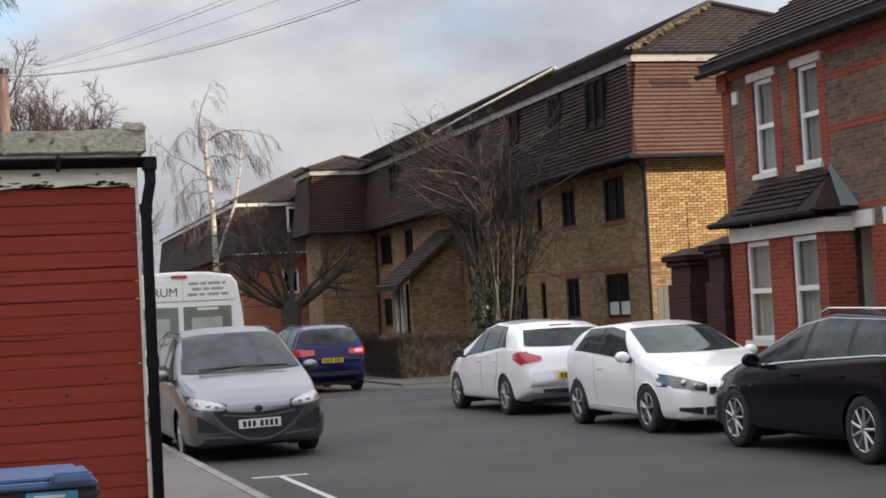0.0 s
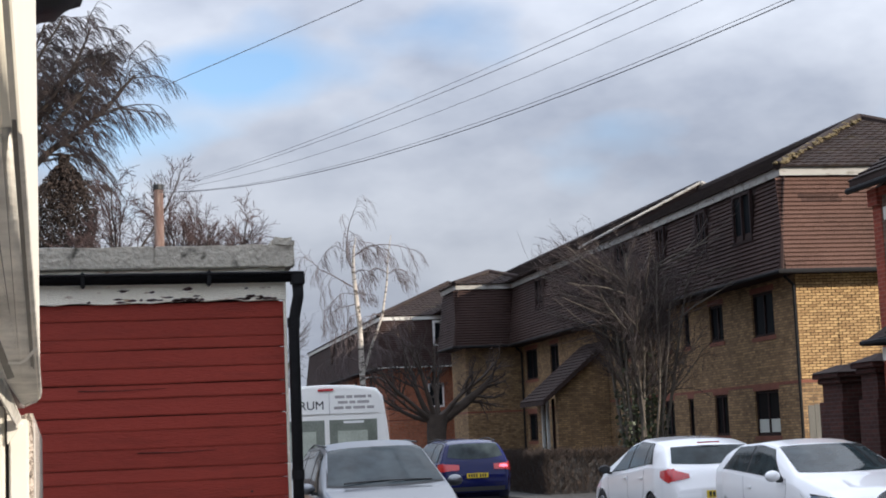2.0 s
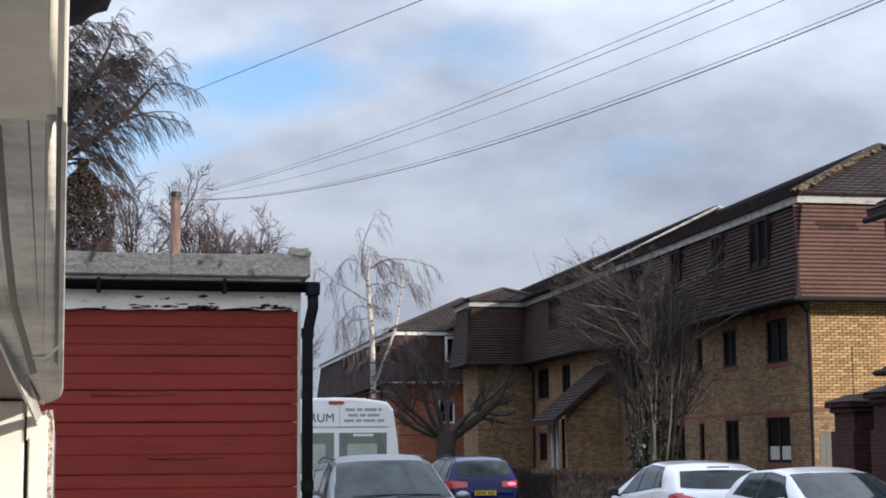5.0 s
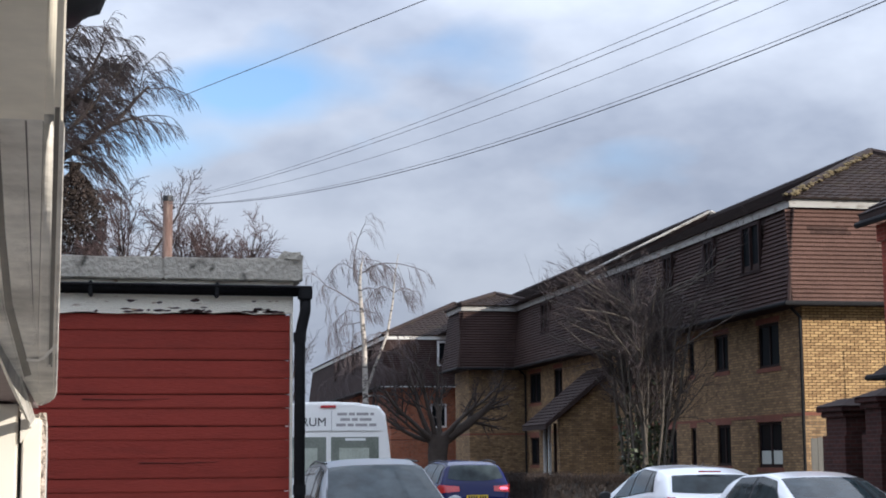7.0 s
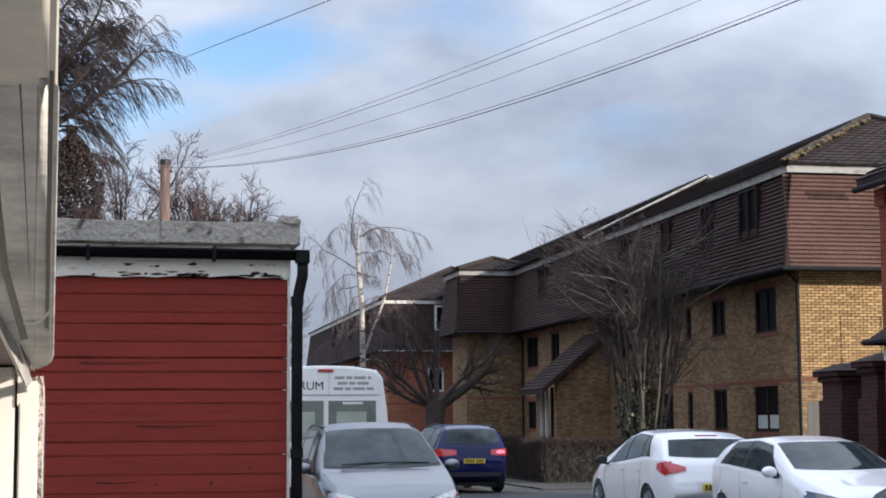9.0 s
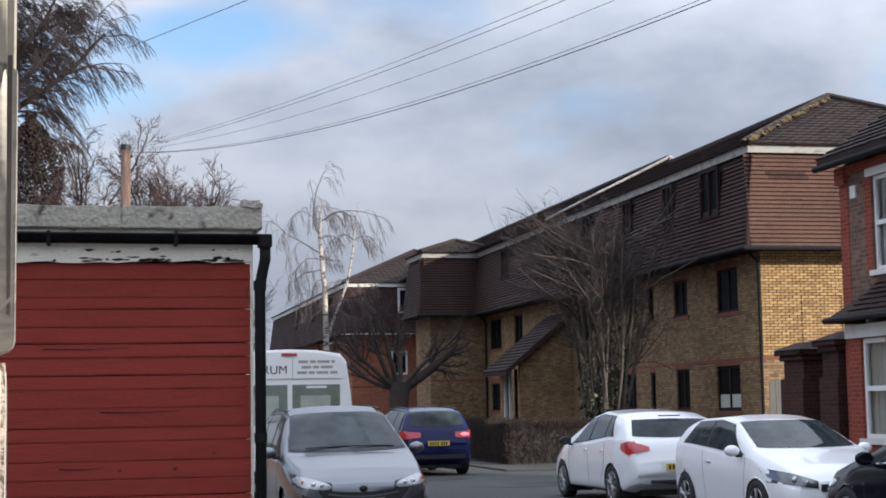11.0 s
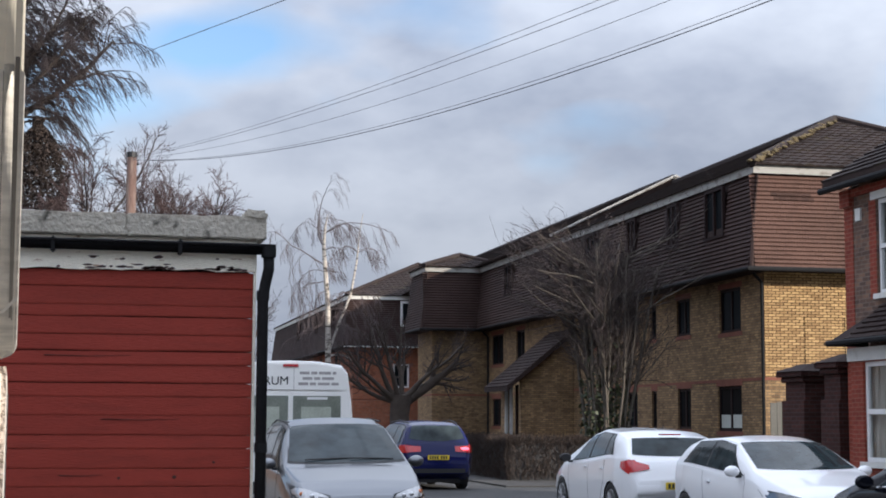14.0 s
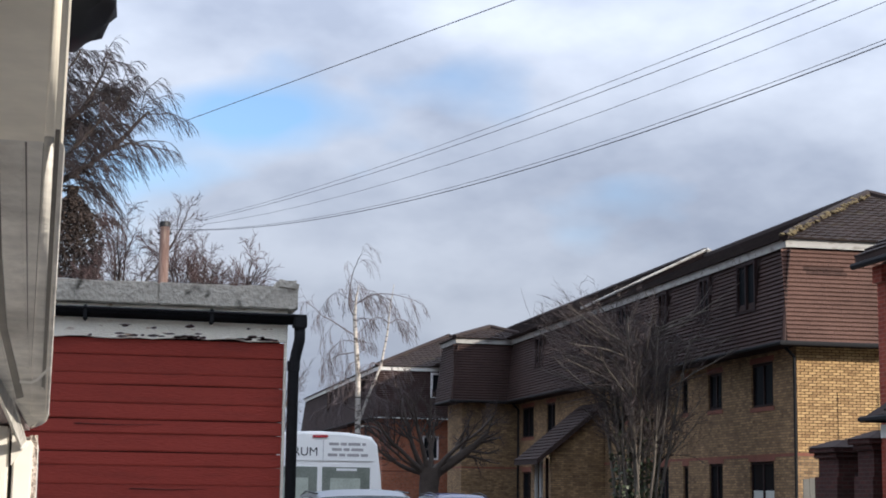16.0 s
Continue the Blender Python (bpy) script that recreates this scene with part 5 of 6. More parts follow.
def seam(sh, parent, pts, side, r=0.004, mat_name="trim", name="seam", off=0.0):
    dense = []
    for (y0, z0), (y1, z1) in zip(pts, pts[1:]):
        for k in range(6):
            t = k / 6
            y, z = y0 + (y1 - y0) * t, z0 + (z1 - z0) * t
            dense.append((side * (sh.side_x(y, z) + off), y, z))
    y, z = pts[-1]
    dense.append((side * (sh.side_x(y, z) + off), y, z))
    return part(name, tube(dense, r, 5), mat_name, parent)


def plate(parent, x, y, z, sign, mat_name, bars=True):
    p = part("number_plate", box(x - 0.26, x + 0.26, min(y, y + sign * 0.012), max(y, y + sign * 0.012), z - 0.055, z + 0.055, bevel=0.003), mat_name, parent, "number plate with dark bars")
    if bars:
        for k in range(7):
            a = x - 0.222 + k * 0.060 + (0.034 if k > 3 else 0.0)
            part("plate_bar", box(a, a + 0.040, min(y + sign * 0.013, y + sign * 0.015), max(y + sign * 0.013, y + sign * 0.015), z - 0.038, z + 0.038), "ink", p)


def mirror(parent, x, y, z, side, paint):
    bmx = bmesh.new()
    bmesh.ops.create_icosphere(bmx, subdivisions=3, radius=1.0, matrix=Matrix.Translation((x + side * 0.11, y, z)) @ Matrix.Diagonal((0.105, 0.07, 0.075, 1)))
    for v in bmx.verts:
        if v.co.y < y - 0.035:
            v.co.y = y - 0.035
    m = part("wing_mirror", bmx, paint, parent, smooth=True)
    part("mirror_arm", box(min(x - side * 0.02, x + side * 0.06), max(x - side * 0.02, x + side * 0.06), y - 0.03, y + 0.03, z - 0.085, z - 0.045, bevel=0.008), "trim", m)


def car(label, at, rz, sh, paint, wheels, radius, track, spokes, lean=0.0):
    ob = thing("car", label, "car", at, rz, group="parked cars")
    ob.matrix_basis = pose(*at, 0, lean, rz)
    part("body", sh.body(wheels, radius), paint, ob, smooth=True)
    for wy in wheels:
        for side in (1, -1):
            wheel(ob, side * track, wy, radius, side, spokes)
            bmx = bmesh.new()
            n = 16
            a = [math.pi * (k / n * 1.3 - 0.15) for k in range(n + 1)]
            inner = [bmx.verts.new((side * 0.45, wy + math.cos(t) * (radius + 0.05), radius - 0.03 + math.sin(t) * (radius + 0.05))) for t in a]
            outer = [bmx.verts.new((side * (sh.side_x(wy, radius * 1.4) - 0.05), wy + math.cos(t) * (radius + 0.05), radius - 0.03 + math.sin(t) * (radius + 0.05))) for t in a]
            for k in range(n):
                bmx.faces.new((inner[k], inner[k + 1], outer[k + 1], outer[k]))
            bmx.faces.new(inner)
            part("wheel_arch", bmx, "trim", ob)
    part("underside", box(-0.6, 0.6, -sh.half + 0.25, sh.half - 0.25, 0.17, 0.30), "trim", ob)
    return ob


def lamp_pair(sh, ob, sign, x0, x1, zin, zout, h_in, h_out, mat_name, name, label, off=0.018):
    for s in (1, -1):
        on_end(sh, ob, "lamp_surround", lambda u: (s * (x0 - 0.008 + (x1 - x0 + 0.016) * u), zin + (zout - zin) * u - (h_in + (h_out - h_in) * u) * 0.52, zin + (zout - zin) * u + (h_in + (h_out - h_in) * u) * 0.52), sign, "trim", 0.010, 12, 5)
        on_end(sh, ob, name, lambda u: (s * (x0 + (x1 - x0) * u), zin + (zout - zin) * u - (h_in + (h_out - h_in) * u) * math.sqrt(max(0.05, 1 - (2 * u - 1) ** 4)) / 2, zin + (zout - zin) * u + (h_in + (h_out - h_in) * u) * math.sqrt(max(0.05, 1 - (2 * u - 1) ** 4)) / 2), sign, mat_name, off, 12, 5, label)


# silver people carrier facing the viewpoint
sh = Shell(4.58, [(2.29, 0.66), (2.24, 0.75), (2.05, 0.86), (1.5, 0.98), (1.22, 1.04), (0.30, 1.55), (-0.35, 1.64), (-1.5, 1.61), (-2.0, 1.50), (-2.22, 1.0), (-2.29, 0.6)],
           [(2.29, 0.62), (1.2, 0.96), (0, 1.00), (-2.0, 1.08)], [(2.29, 0.70), (2.24, 0.79), (2.1, 0.85), (1.75, 0.89), (1.3, 0.905), (-1.7, 0.905), (-2.1, 0.82), (-2.29, 0.72)], [(2.29, 0.22), (2.15, 0.18), (-2.0, 0.22), (-2.29, 0.34)], tumble=0.31)
c = car("silver-grey people carrier parked against the kerb", (3.42, 22.0, 0.0), 180, sh, "silver", (1.37, -1.38), 0.325, 0.765, 5, lean=1.0)
glass_top(sh, c, "screen_seal", 1.235, 0.27, 0.965, 0.985, "trim", 0.004)
glass_top(sh, c, "windscreen", 1.20, 0.31, 0.94, 0.955)
glass_top(sh, c, "rear_window", -2.17, -2.0, 0.85, 0.85, bow=0.0)
for s in (1, -1):
    glass_side(sh, c, "window_surround", (0.90, -1.95), (0.22, -1.84), 0.045, 0.895, "trim", s, 0.005)
    glass_side(sh, c, "side_window", (0.82, -0.12), (0.22, -0.12), side=s)
    glass_side(sh, c, "side_window", (-0.20, -1.10), (-0.20, -1.10), side=s)
    glass_side(sh, c, "side_window", (-1.18, -1.9), (-1.18, -1.8), side=s)
    seam(sh, c, [(0.85, 0.35), (0.9, 0.9), (0.85, 1.0)], s)
    seam(sh, c, [(-0.16, 0.30), (-0.16, 1.0)], s)
    mirror(c, s * 0.88, 0.78, 1.07, s, "silver")
    part("fog_lamp", box(s * 0.62 - 0.045, s * 0.62 + 0.045, sh.end_y(0.62, 0.40, 1) - 0.02, sh.end_y(0.62, 0.40, 1) + 0.012, 0.365, 0.435, bevel=0.015), "clear_lens", c)
    part("roof_rail", tube([(s * 0.63, 0.1, 1.60), (s * 0.65, -1.0, 1.635), (s * 0.63, -1.8, 1.565)], 0.012, 6), "trim", c)
    on_end(sh, c, "bumper_intake", lambda u: (s * (0.46 + 0.30 * u), 0.37 + 0.02 * u, 0.40 + 0.20 * u), 1, "trim", 0.014, 8, 4)
    on_end(sh, c, "chrome_blade", lambda u: (s * (0.30 + 0.44 * u), 0.285 + 0.03 * u, 0.315 + 0.03 * u), 1, "silver", 0.016, 8, 2)
lamp_pair(sh, c, 1, 0.40, 0.83, 0.665, 0.755, 0.09, 0.155, "clear_lens", "headlight", "clear headlight unit")
for s in (1, -1):
    for x, z, r, m_ in ((0.52, 0.69, 0.028, "alloy"), (0.62, 0.70, 0.036, "alloy"), (0.74, 0.735, 0.026, "amber")):
        bmx = bmesh.new()
        bmesh.ops.create_icosphere(bmx, subdivisions=2, radius=r, matrix=Matrix.Translation((s * x, sh.end_y(x, z, 1) + 0.014, z)) @ Matrix.Diagonal((1, 0.5, 1, 1)))
        part("lamp_reflector", bmx, m_, c, smooth=True)
on_end(sh, c, "grille", lambda u: ((u * 2 - 1) * 0.56, 0.275 + 0.33 * abs(u * 2 - 1) ** 2.2, 0.595 + 0.05 * (u * 2 - 1) ** 2), 1, "trim", 0.016, 24, 6, "black smiling grille")
on_end(sh, c, "grille_bar", lambda u: ((u * 2 - 1) * 0.44, 0.530 + 0.045 * (u * 2 - 1) ** 2, 0.550 + 0.045 * (u * 2 - 1) ** 2), 1, "silver", 0.024, 20, 2)
on_end(sh, c, "grille_rim", lambda u: ((u * 2 - 1) * 0.59, 0.245 + 0.36 * abs(u * 2 - 1) ** 2.2, 0.275 + 0.36 * abs(u * 2 - 1) ** 2.2), 1, "silver", 0.022, 24, 2)
plate(c, 0.0, sh.end_y(0, 0.45, 1) + 0.026, 0.455, 1, "plate_white")
bmx = bmesh.new()
bmesh.ops.create_icosphere(bmx, subdivisions=2, radius=0.05, matrix=Matrix.Translation((0, sh.end_y(0, 0.64, 1) + 0.006, 0.635)) @ Matrix.Diagonal((1.1, 0.3, 0.8, 1)))
part("badge", bmx, "trim", c, smooth=True)
for x0, x1 in ((0.55, -0.05), (-0.05, -0.62)):
    pts = []
    for k in range(6):
        x = x0 + (x1 - x0) * k / 5
        pts.append((x, 1.14 - 0.03 * k / 5, sh.top_z(1.14, x) + 0.03))
    part("wiper", tube(pts, 0.009, 5), "trim", c)

# white three-door hatchback facing the viewpoint
sh = Shell(4.03, [(2.015, 0.58), (1.97, 0.68), (1.75, 0.80), (1.25, 0.93), (0.98, 0.985), (0.12, 1.35), (-0.4, 1.42), (-1.15, 1.39), (-1.6, 1.27), (-1.9, 0.98), (-2.015, 0.66)],
           [(2.015, 0.56), (1.0, 0.90), (0, 0.95), (-1.2, 1.03), (-2.0, 1.05)], [(2.015, 0.62), (1.97, 0.70), (1.8, 0.77), (1.4, 0.825), (1.0, 0.842), (-1.4, 0.842), (-1.8, 0.79), (-2.015, 0.70)], [(2.015, 0.20), (1.85, 0.17), (-1.7, 0.20), (-2.015, 0.34)])
c = car("white three-door hatchback parked nose to the viewpoint", (9.22, 20.43, 0), 180, sh, "white_car", (1.155, -1.315), 0.315, 0.745, 5)
glass_top(sh, c, "windscreen", 0.98, 0.14, 0.93, 0.95)
for s in (1, -1):
    glass_side(sh, c, "window_surround", (0.74, -1.44), (0.08, -1.14), 0.045, 0.895, "trim", s, 0.005)
    glass_side(sh, c, "side_window", (0.66, -0.52), (0.08, -0.52), side=s)
    glass_side(sh, c, "side_window", (-0.58, -1.38), (-0.58, -1.12), side=s)
    seam(sh, c, [(0.74, 0.32), (0.80, 0.85), (0.70, 0.95)], s)
    seam(sh, c, [(-0.56, 0.30), (-0.66, 0.95)], s)
    seam(sh, c, [(0.75, 0.30), (-0.9, 0.32)], s, 0.010, "white_car", "sill_line")
    part("door_handle", box(s * 0.845 - 0.012, s * 0.845 + 0.012, -0.50, -0.34, 0.80, 0.83, bevel=0.008), "white_car", c)
    mirror(c, s * 0.83, 0.66, 0.98, s, "white_car")
    on_end(sh, c, "bumper_intake", lambda u: (s * (0.46 + 0.27 * u), 0.25 + 0.055 * u, 0.345 + 0.005 * u), 1, "trim", 0.016, 8, 4)
lamp_pair(sh, c, 1, 0.40, 0.81, 0.585, 0.69, 0.09, 0.17, "lamp_glass", "headlight", "clear angular headlight in a dark housing")
for s in (1, -1):
    for x, z, r in ((0.54, 0.615, 0.030), (0.66, 0.645, 0.050)):
        bmx = bmesh.new()
        bmesh.ops.create_icosphere(bmx, subdivisions=2, radius=r, matrix=Matrix.Translation((s * x, sh.end_y(x, z, 1) + 0.014, z)) @ Matrix.Diagonal((1, 0.5, 1, 1)))
        part("lamp_reflector", bmx, "alloy", c, smooth=True)
on_end(sh, c, "grille", lambda u: ((u * 2 - 1) * 0.36, 0.50, 0.59), 1, "trim", 0.016, 14, 4)
on_end(sh, c, "lower_grille", lambda u: ((u * 2 - 1) * 0.42, 0.24, 0.345), 1, "trim", 0.016, 14, 4)
plate(c, 0.0, sh.end_y(0, 0.42, 1) + 0.006, 0.43, 1, "plate_white")

# white five-door hatchback seen from behind
sh = Shell(4.42, [(2.21, 0.60), (2.14, 0.72), (1.85, 0.86), (1.3, 0.98), (1.08, 1.03), (0.15, 1.42), (-0.40, 1.505), (-1.2, 1.46), (-1.70, 1.355), (-2.05, 1.04), (-2.16, 0.90), (-2.21, 0.62)],
           [(2.21, 0.58), (1.1, 0.92), (0, 0.97), (-1.3, 1.08), (-2.2, 1.06)], [(2.21, 0.62), (2.12, 0.74), (1.8, 0.84), (1.3, 0.895), (-1.6, 0.905), (-1.95, 0.86), (-2.12, 0.80), (-2.21, 0.72)], [(2.21, 0.30), (2.0, 0.20), (-1.85, 0.22), (-2.21, 0.36)])
c = car("white five-door hatchback with red tail lamps at the kerb", (9.19, 26.17, 0), 0, sh, "white_car", (1.28, -1.405), 0.33, 0.79, 10)
glass_top(sh, c, "windscreen", 1.08, 0.16, 0.93, 0.95)
glass_top(sh, c, "rear_window", -2.03, -1.70, 0.93, 0.88, bow=0.05)
for s in (1, -1):
    glass_side(sh, c, "window_surround", (0.80, -1.48), (0.18, -1.18), 0.045, 0.895, "trim", s, 0.005)
    glass_side(sh, c, "side_window", (0.72, -0.18), (0.18, -0.18), side=s)
    glass_side(sh, c, "side_window", (-0.26, -1.02), (-0.26, -0.98), side=s)
    glass_side(sh, c, "side_window", (-1.07, -1.42), (-1.04, -1.15), side=s)
    seam(sh, c, [(0.84, 0.35), (0.90, 0.9)], s)
    seam(sh, c, [(-0.22, 0.33), (-0.22, 0.97)], s)
    seam(sh, c, [(-0.85, 0.35), (-1.08, 0.70), (-1.08, 1.0)], s)
    for y in (-0.16, -1.02):
        part("door_handle", box(s * 0.905 - 0.014, s * 0.905 + 0.014, y, y + 0.17, 0.85, 0.885, bevel=0.008), "white_car", c)
    mirror(c, s * 0.88, 0.72, 1.0, s, "trim")
    # wrapped tail lamp: rear half and side half
    on_end(sh, c, "tail_light", lambda u: (s * (0.50 + 0.34 * u), 0.88 - 0.06 * u, 0.94 + 0.10 * u), -1, "red_lens", 0.016, 10, 5, "red tail lamp")
    def flank(u, v):
        y = -2.10 + 0.26 * u
        z = (0.80 + 0.10 * u) * (1 - v) + (1.03 - 0.04 * u) * v
        return (s * (sh.side_x(y, z) + 0.014), y, z)
    part("tail_light", grid_patch(flank, 8, 6), "red_lens", c, "red tail lamp", smooth=True)
on_end(sh, c, "rear_bumper_trim", lambda u: ((u * 2 - 1) * 0.52, 0.34 + 0.03 * abs(u * 2 - 1), 0.42), -1, "trim", 0.016, 16, 4)
on_end(sh, c, "plate_recess", lambda u: ((u * 2 - 1) * 0.34, 0.55, 0.70), -1, "white_car", 0.004, 6, 2)
plate(c, 0.0, sh.end_y(0, 0.62, -1) - 0.012, 0.62, -1, "plate_yellow")
part("aerial", tube([(0, -1.35, 1.49), (0, -1.45, 1.56)], 0.006, 5), "trim", c)
part("high_brake_light", box(-0.18, 0.18, -1.74, -1.70, 1.405, 1.425), "red_lens", c)

# dark estate car
sh = Shell(4.8, [(2.40, 0.56), (2.32, 0.68), (2.0, 0.82), (1.35, 0.95), (1.12, 1.0), (0.15, 1.39), (-0.4, 1.47), (-1.7, 1.42), (-2.05, 1.30), (-2.3, 1.0), (-2.4, 0.72)],
           [(2.40, 0.55), (1.2, 0.90), (0, 0.96), (-1.5, 1.03), (-2.4, 1.04)], [(2.40, 0.60), (2.30, 0.72), (2.0, 0.83), (1.4, 0.905), (-1.7, 0.915), (-2.1, 0.86), (-2.4, 0.74)], [(2.40, 0.28), (2.2, 0.20), (-2.0, 0.22), (-2.4, 0.36)])
c = car("glossy blue-black estate car with chrome window line", (9.14, 15.1, 0), 0, sh, "navy", (1.42, -1.29), 0.335, 0.80, 9)
glass_top(sh, c, "windscreen", 1.12, 0.16, 0.93, 0.95)
for s in (1, -1):
    glass_side(sh, c, "window_surround", (0.80, -2.0), (0.12, -1.78), 0.045, 0.895, "trim", s, 0.005)
    glass_side(sh, c, "side_window", (0.72, -0.12), (0.12, -0.12), side=s)
    glass_side(sh, c, "side_window", (-0.20, -1.02), (-0.20, -0.98), side=s)
    glass_side(sh, c, "side_window", (-1.10, -1.95), (-1.06, -1.75), side=s)
    chrome = []
    for k in range(24):
        y = 0.98 - 2.95 * k / 23
        zt = sh.at("top", y)
        zb = min(sh.at("belt", y), zt - 0.03)
        z = zb + (zt - zb) * 0.035
        chrome.append((s * (sh.side_x(y, z) + 0.004), y, z))
    part("chrome_strip", tube(chrome, 0.011, 5), "chrome", c, "bright chrome window strip")
    upper = []
    for k in range(24):
        y = 0.78 - 2.6 * k / 23
        zt = sh.at("top", y)
        zb = min(sh.at("belt", y), zt - 0.03)
        z = zb + (zt - zb) * 0.89
        upper.append((s * (sh.side_x(y, z) + 0.004), y, z))
    part("chrome_strip", tube(upper, 0.007, 5), "chrome", c)
    part("roof_rail", tube([(s * 0.60, -0.1, 1.46), (s * 0.62, -0.3, 1.515), (s * 0.62, -1.5, 1.49), (s * 0.60, -1.8, 1.42)], 0.012, 6), "chrome", c, "silver roof rail")
    seam(sh, c, [(0.95, 0.33), (1.0, 0.9)], s)
    seam(sh, c, [(-0.16, 0.32), (-0.16, 0.96)], s)
    for y in (-0.10, -1.0):
        part("door_handle", box(s * 0.915 - 0.014, s * 0.915 + 0.014, y, y + 0.18, 0.82, 0.85, bevel=0.008), "navy", c)
    mirror(c, s * 0.88, 0.78, 0.99, s, "navy")
    part("side_badge", box(s * 0.905 - 0.006, s * 0.905 + 0.008, 0.95, 1.03, 0.70, 0.725), "chrome", c)
lamp_pair(sh, c, 1, 0.50, 0.84, 0.62, 0.70, 0.08, 0.12, "clear_lens", "headlight", "clear headlight")

# dark blue people carrier, brake lamp glowing
sh = Shell(4.43, [(2.21, 0.62), (2.12, 0.78), (1.7, 0.98), (1.35, 1.08), (0.25, 1.53), (-0.4, 1.61), (-1.5, 1.58), (-1.92, 1.50), (-2.12, 1.08), (-2.18, 0.95), (-2.21, 0.66)],
           [(2.21, 0.6), (1.2, 0.96), (0, 1.01), (-2.2, 1.08)], [(2.21, 0.64), (2.1, 0.76), (1.7, 0.86), (1.3, 0.905), (-1.7, 0.913), (-2.0, 0.87), (-2.15, 0.80), (-2.21, 0.73)], [(2.21, 0.30), (2.0, 0.2), (-1.9, 0.22), (-2.21, 0.38)])
c = car("dark blue people carrier with one brake lamp glowing", (8.14, 39.5, 0), 3, sh, "blue", (1.35, -1.40), 0.33, 0.80, 5)
glass_top(sh, c, "rear_window", -2.10, -1.90, 0.92, 0.88, bow=0.04)
glass_top(sh, c, "windscreen", 1.35, 0.26)
for s in (1, -1):
    glass_side(sh, c, "window_surround", (0.93, -1.85), (0.25, -1.75), 0.045, 0.895, "trim", s, 0.005)
    glass_side(sh, c, "side_window", (0.85, -0.12), (0.25, -0.12), side=s)
    glass_side(sh, c, "side_window", (-0.20, -1.05), (-0.20, -1.05), side=s)
    glass_side(sh, c, "side_window", (-1.13, -1.8), (-1.13, -1.72), side=s)
    mirror(c, s * 0.9, 0.85, 1.05, s, "blue")
    on_end(sh, c, "tail_light", lambda u: (s * (0.42 + 0.42 * u), 0.90 - 0.03 * u, 1.02 + 0.03 * u), -1, "red_lens", 0.016, 10, 5, "red tail lamp")
    def flank2(u, v):
        y = -2.12 + 0.22 * u
        z = (0.86 + 0.05 * u) * (1 - v) + (1.06 - 0.02 * u) * v
        return (s * (sh.side_x(y, z) + 0.014), y, z)
    part("tail_light", grid_patch(flank2, 6, 5), "red_lens", c, "red tail lamp", smooth=True)
    part("roof_rail", tube([(s * 0.60, 0.0, 1.58), (s * 0.62, -1.0, 1.635), (s * 0.60, -1.75, 1.56)], 0.014, 6), "trim", c)
bmx = bmesh.new()
bmesh.ops.create_icosphere(bmx, subdivisions=2, radius=0.055, matrix=Matrix.Translation((0.66, sh.end_y(0.66, 0.96, -1) - 0.012, 0.96)) @ Matrix.Diagonal((2.0, 0.25, 0.8, 1)))
part("brake_lamp", bmx, "brake_light", c, "glowing red brake lamp", smooth=True)
on_end(sh, c, "bumper_trim", lambda u: ((u * 2 - 1) * 0.66, 0.40, 0.50), -1, "trim", 0.014, 16, 3)
on_end(sh, c, "chrome_line", lambda u: ((u * 2 - 1) * 0.64, 0.585, 0.60), -1, "blue", 0.012, 16, 2)
plate(c, 0.0, sh.end_y(0, 0.76, -1) - 0.012, 0.76, -1, "plate_yellow")

# white minibus seen from behind
van = thing("minibus", "white minibus with lettered rear panel parked on the street", "minibus", (3.38, 29.5, 0), 0)
sec = [(-0.98, 0.45), (0.98, 0.45), (1.03, 0.9), (1.03, 1.35), (0.985, 1.9), (0.92, 2.40), (0.82, 2.53), (0.45, 2.59), (0, 2.605), (-0.45, 2.59), (-0.82, 2.53), (-0.92, 2.40), (-0.985, 1.9), (-1.03, 1.35), (-1.03, 0.9)]
bmx = bmesh.new()
rows = []
for y, sx, sz in ((-2.90, 0.97, 0.99), (-2.86, 0.99, 0.998), (-2.80, 1.0, 1.0), (1.0, 1.0, 1.0), (1.8, 0.98, 0.93), (2.3, 0.94, 0.60), (2.9, 0.86, 0.52)):
    rows.append([bmx.verts.new((x * 1.055 * sx, y, 0.45 + (z - 0.45) * sz)) for x, z in sec])
for a, b in zip(rows, rows[1:]):
    for k in range(len(a)):
        bmx.faces.new((a[k], b[k], b[(k + 1) % len(a)], a[(k + 1) % len(a)]))
bmx.faces.new(rows[0])
bmx.faces.new(rows[-1][::-1])
bmesh.ops.recalc_face_normals(bmx, faces=bmx.faces[:])
bmesh.ops.bevel(bmx, geom=[e_ for e_ in bmx.edges if e_.verts[0].co.y < -2.8 and e_.verts[1].co.y < -2.8], offset=0.03, segments=2, affect="EDGES", clamp_overlap=True)
part("body", bmx, "van_white", van, smooth=False)
yr = -2.912
for x0, x1 in ((-0.86, -0.015), (0.015, 0.86)):
    part("rear_door", box(x0, x1, yr - 0.004, yr + 0.02, 0.75, 2.08, bevel=0.004), "van_white", van)
    part("rear_window", box(x0 + 0.03, x1 - 0.02, yr - 0.010, yr - 0.005, 1.36, 2.02, bevel=0.002), "van_glass", van, "rear window with pale seats behind")
part("lettering_panel", box(-0.87, 0.87, yr - 0.012, yr - 0.002, 2.12, 2.46, bevel=0.003), "van_white", van, "raised white lettering panel")
part("panel_joint", box(0.05, 0.058, yr - 0.014, yr - 0.0125, 2.12, 2.46), "grey_ink", van)
part("high_brake_light", box(-0.13, 0.13, yr - 0.02, yr + 0.03, 2.495, 2.54, bevel=0.008), "red_lens", van, "red high brake lamp")
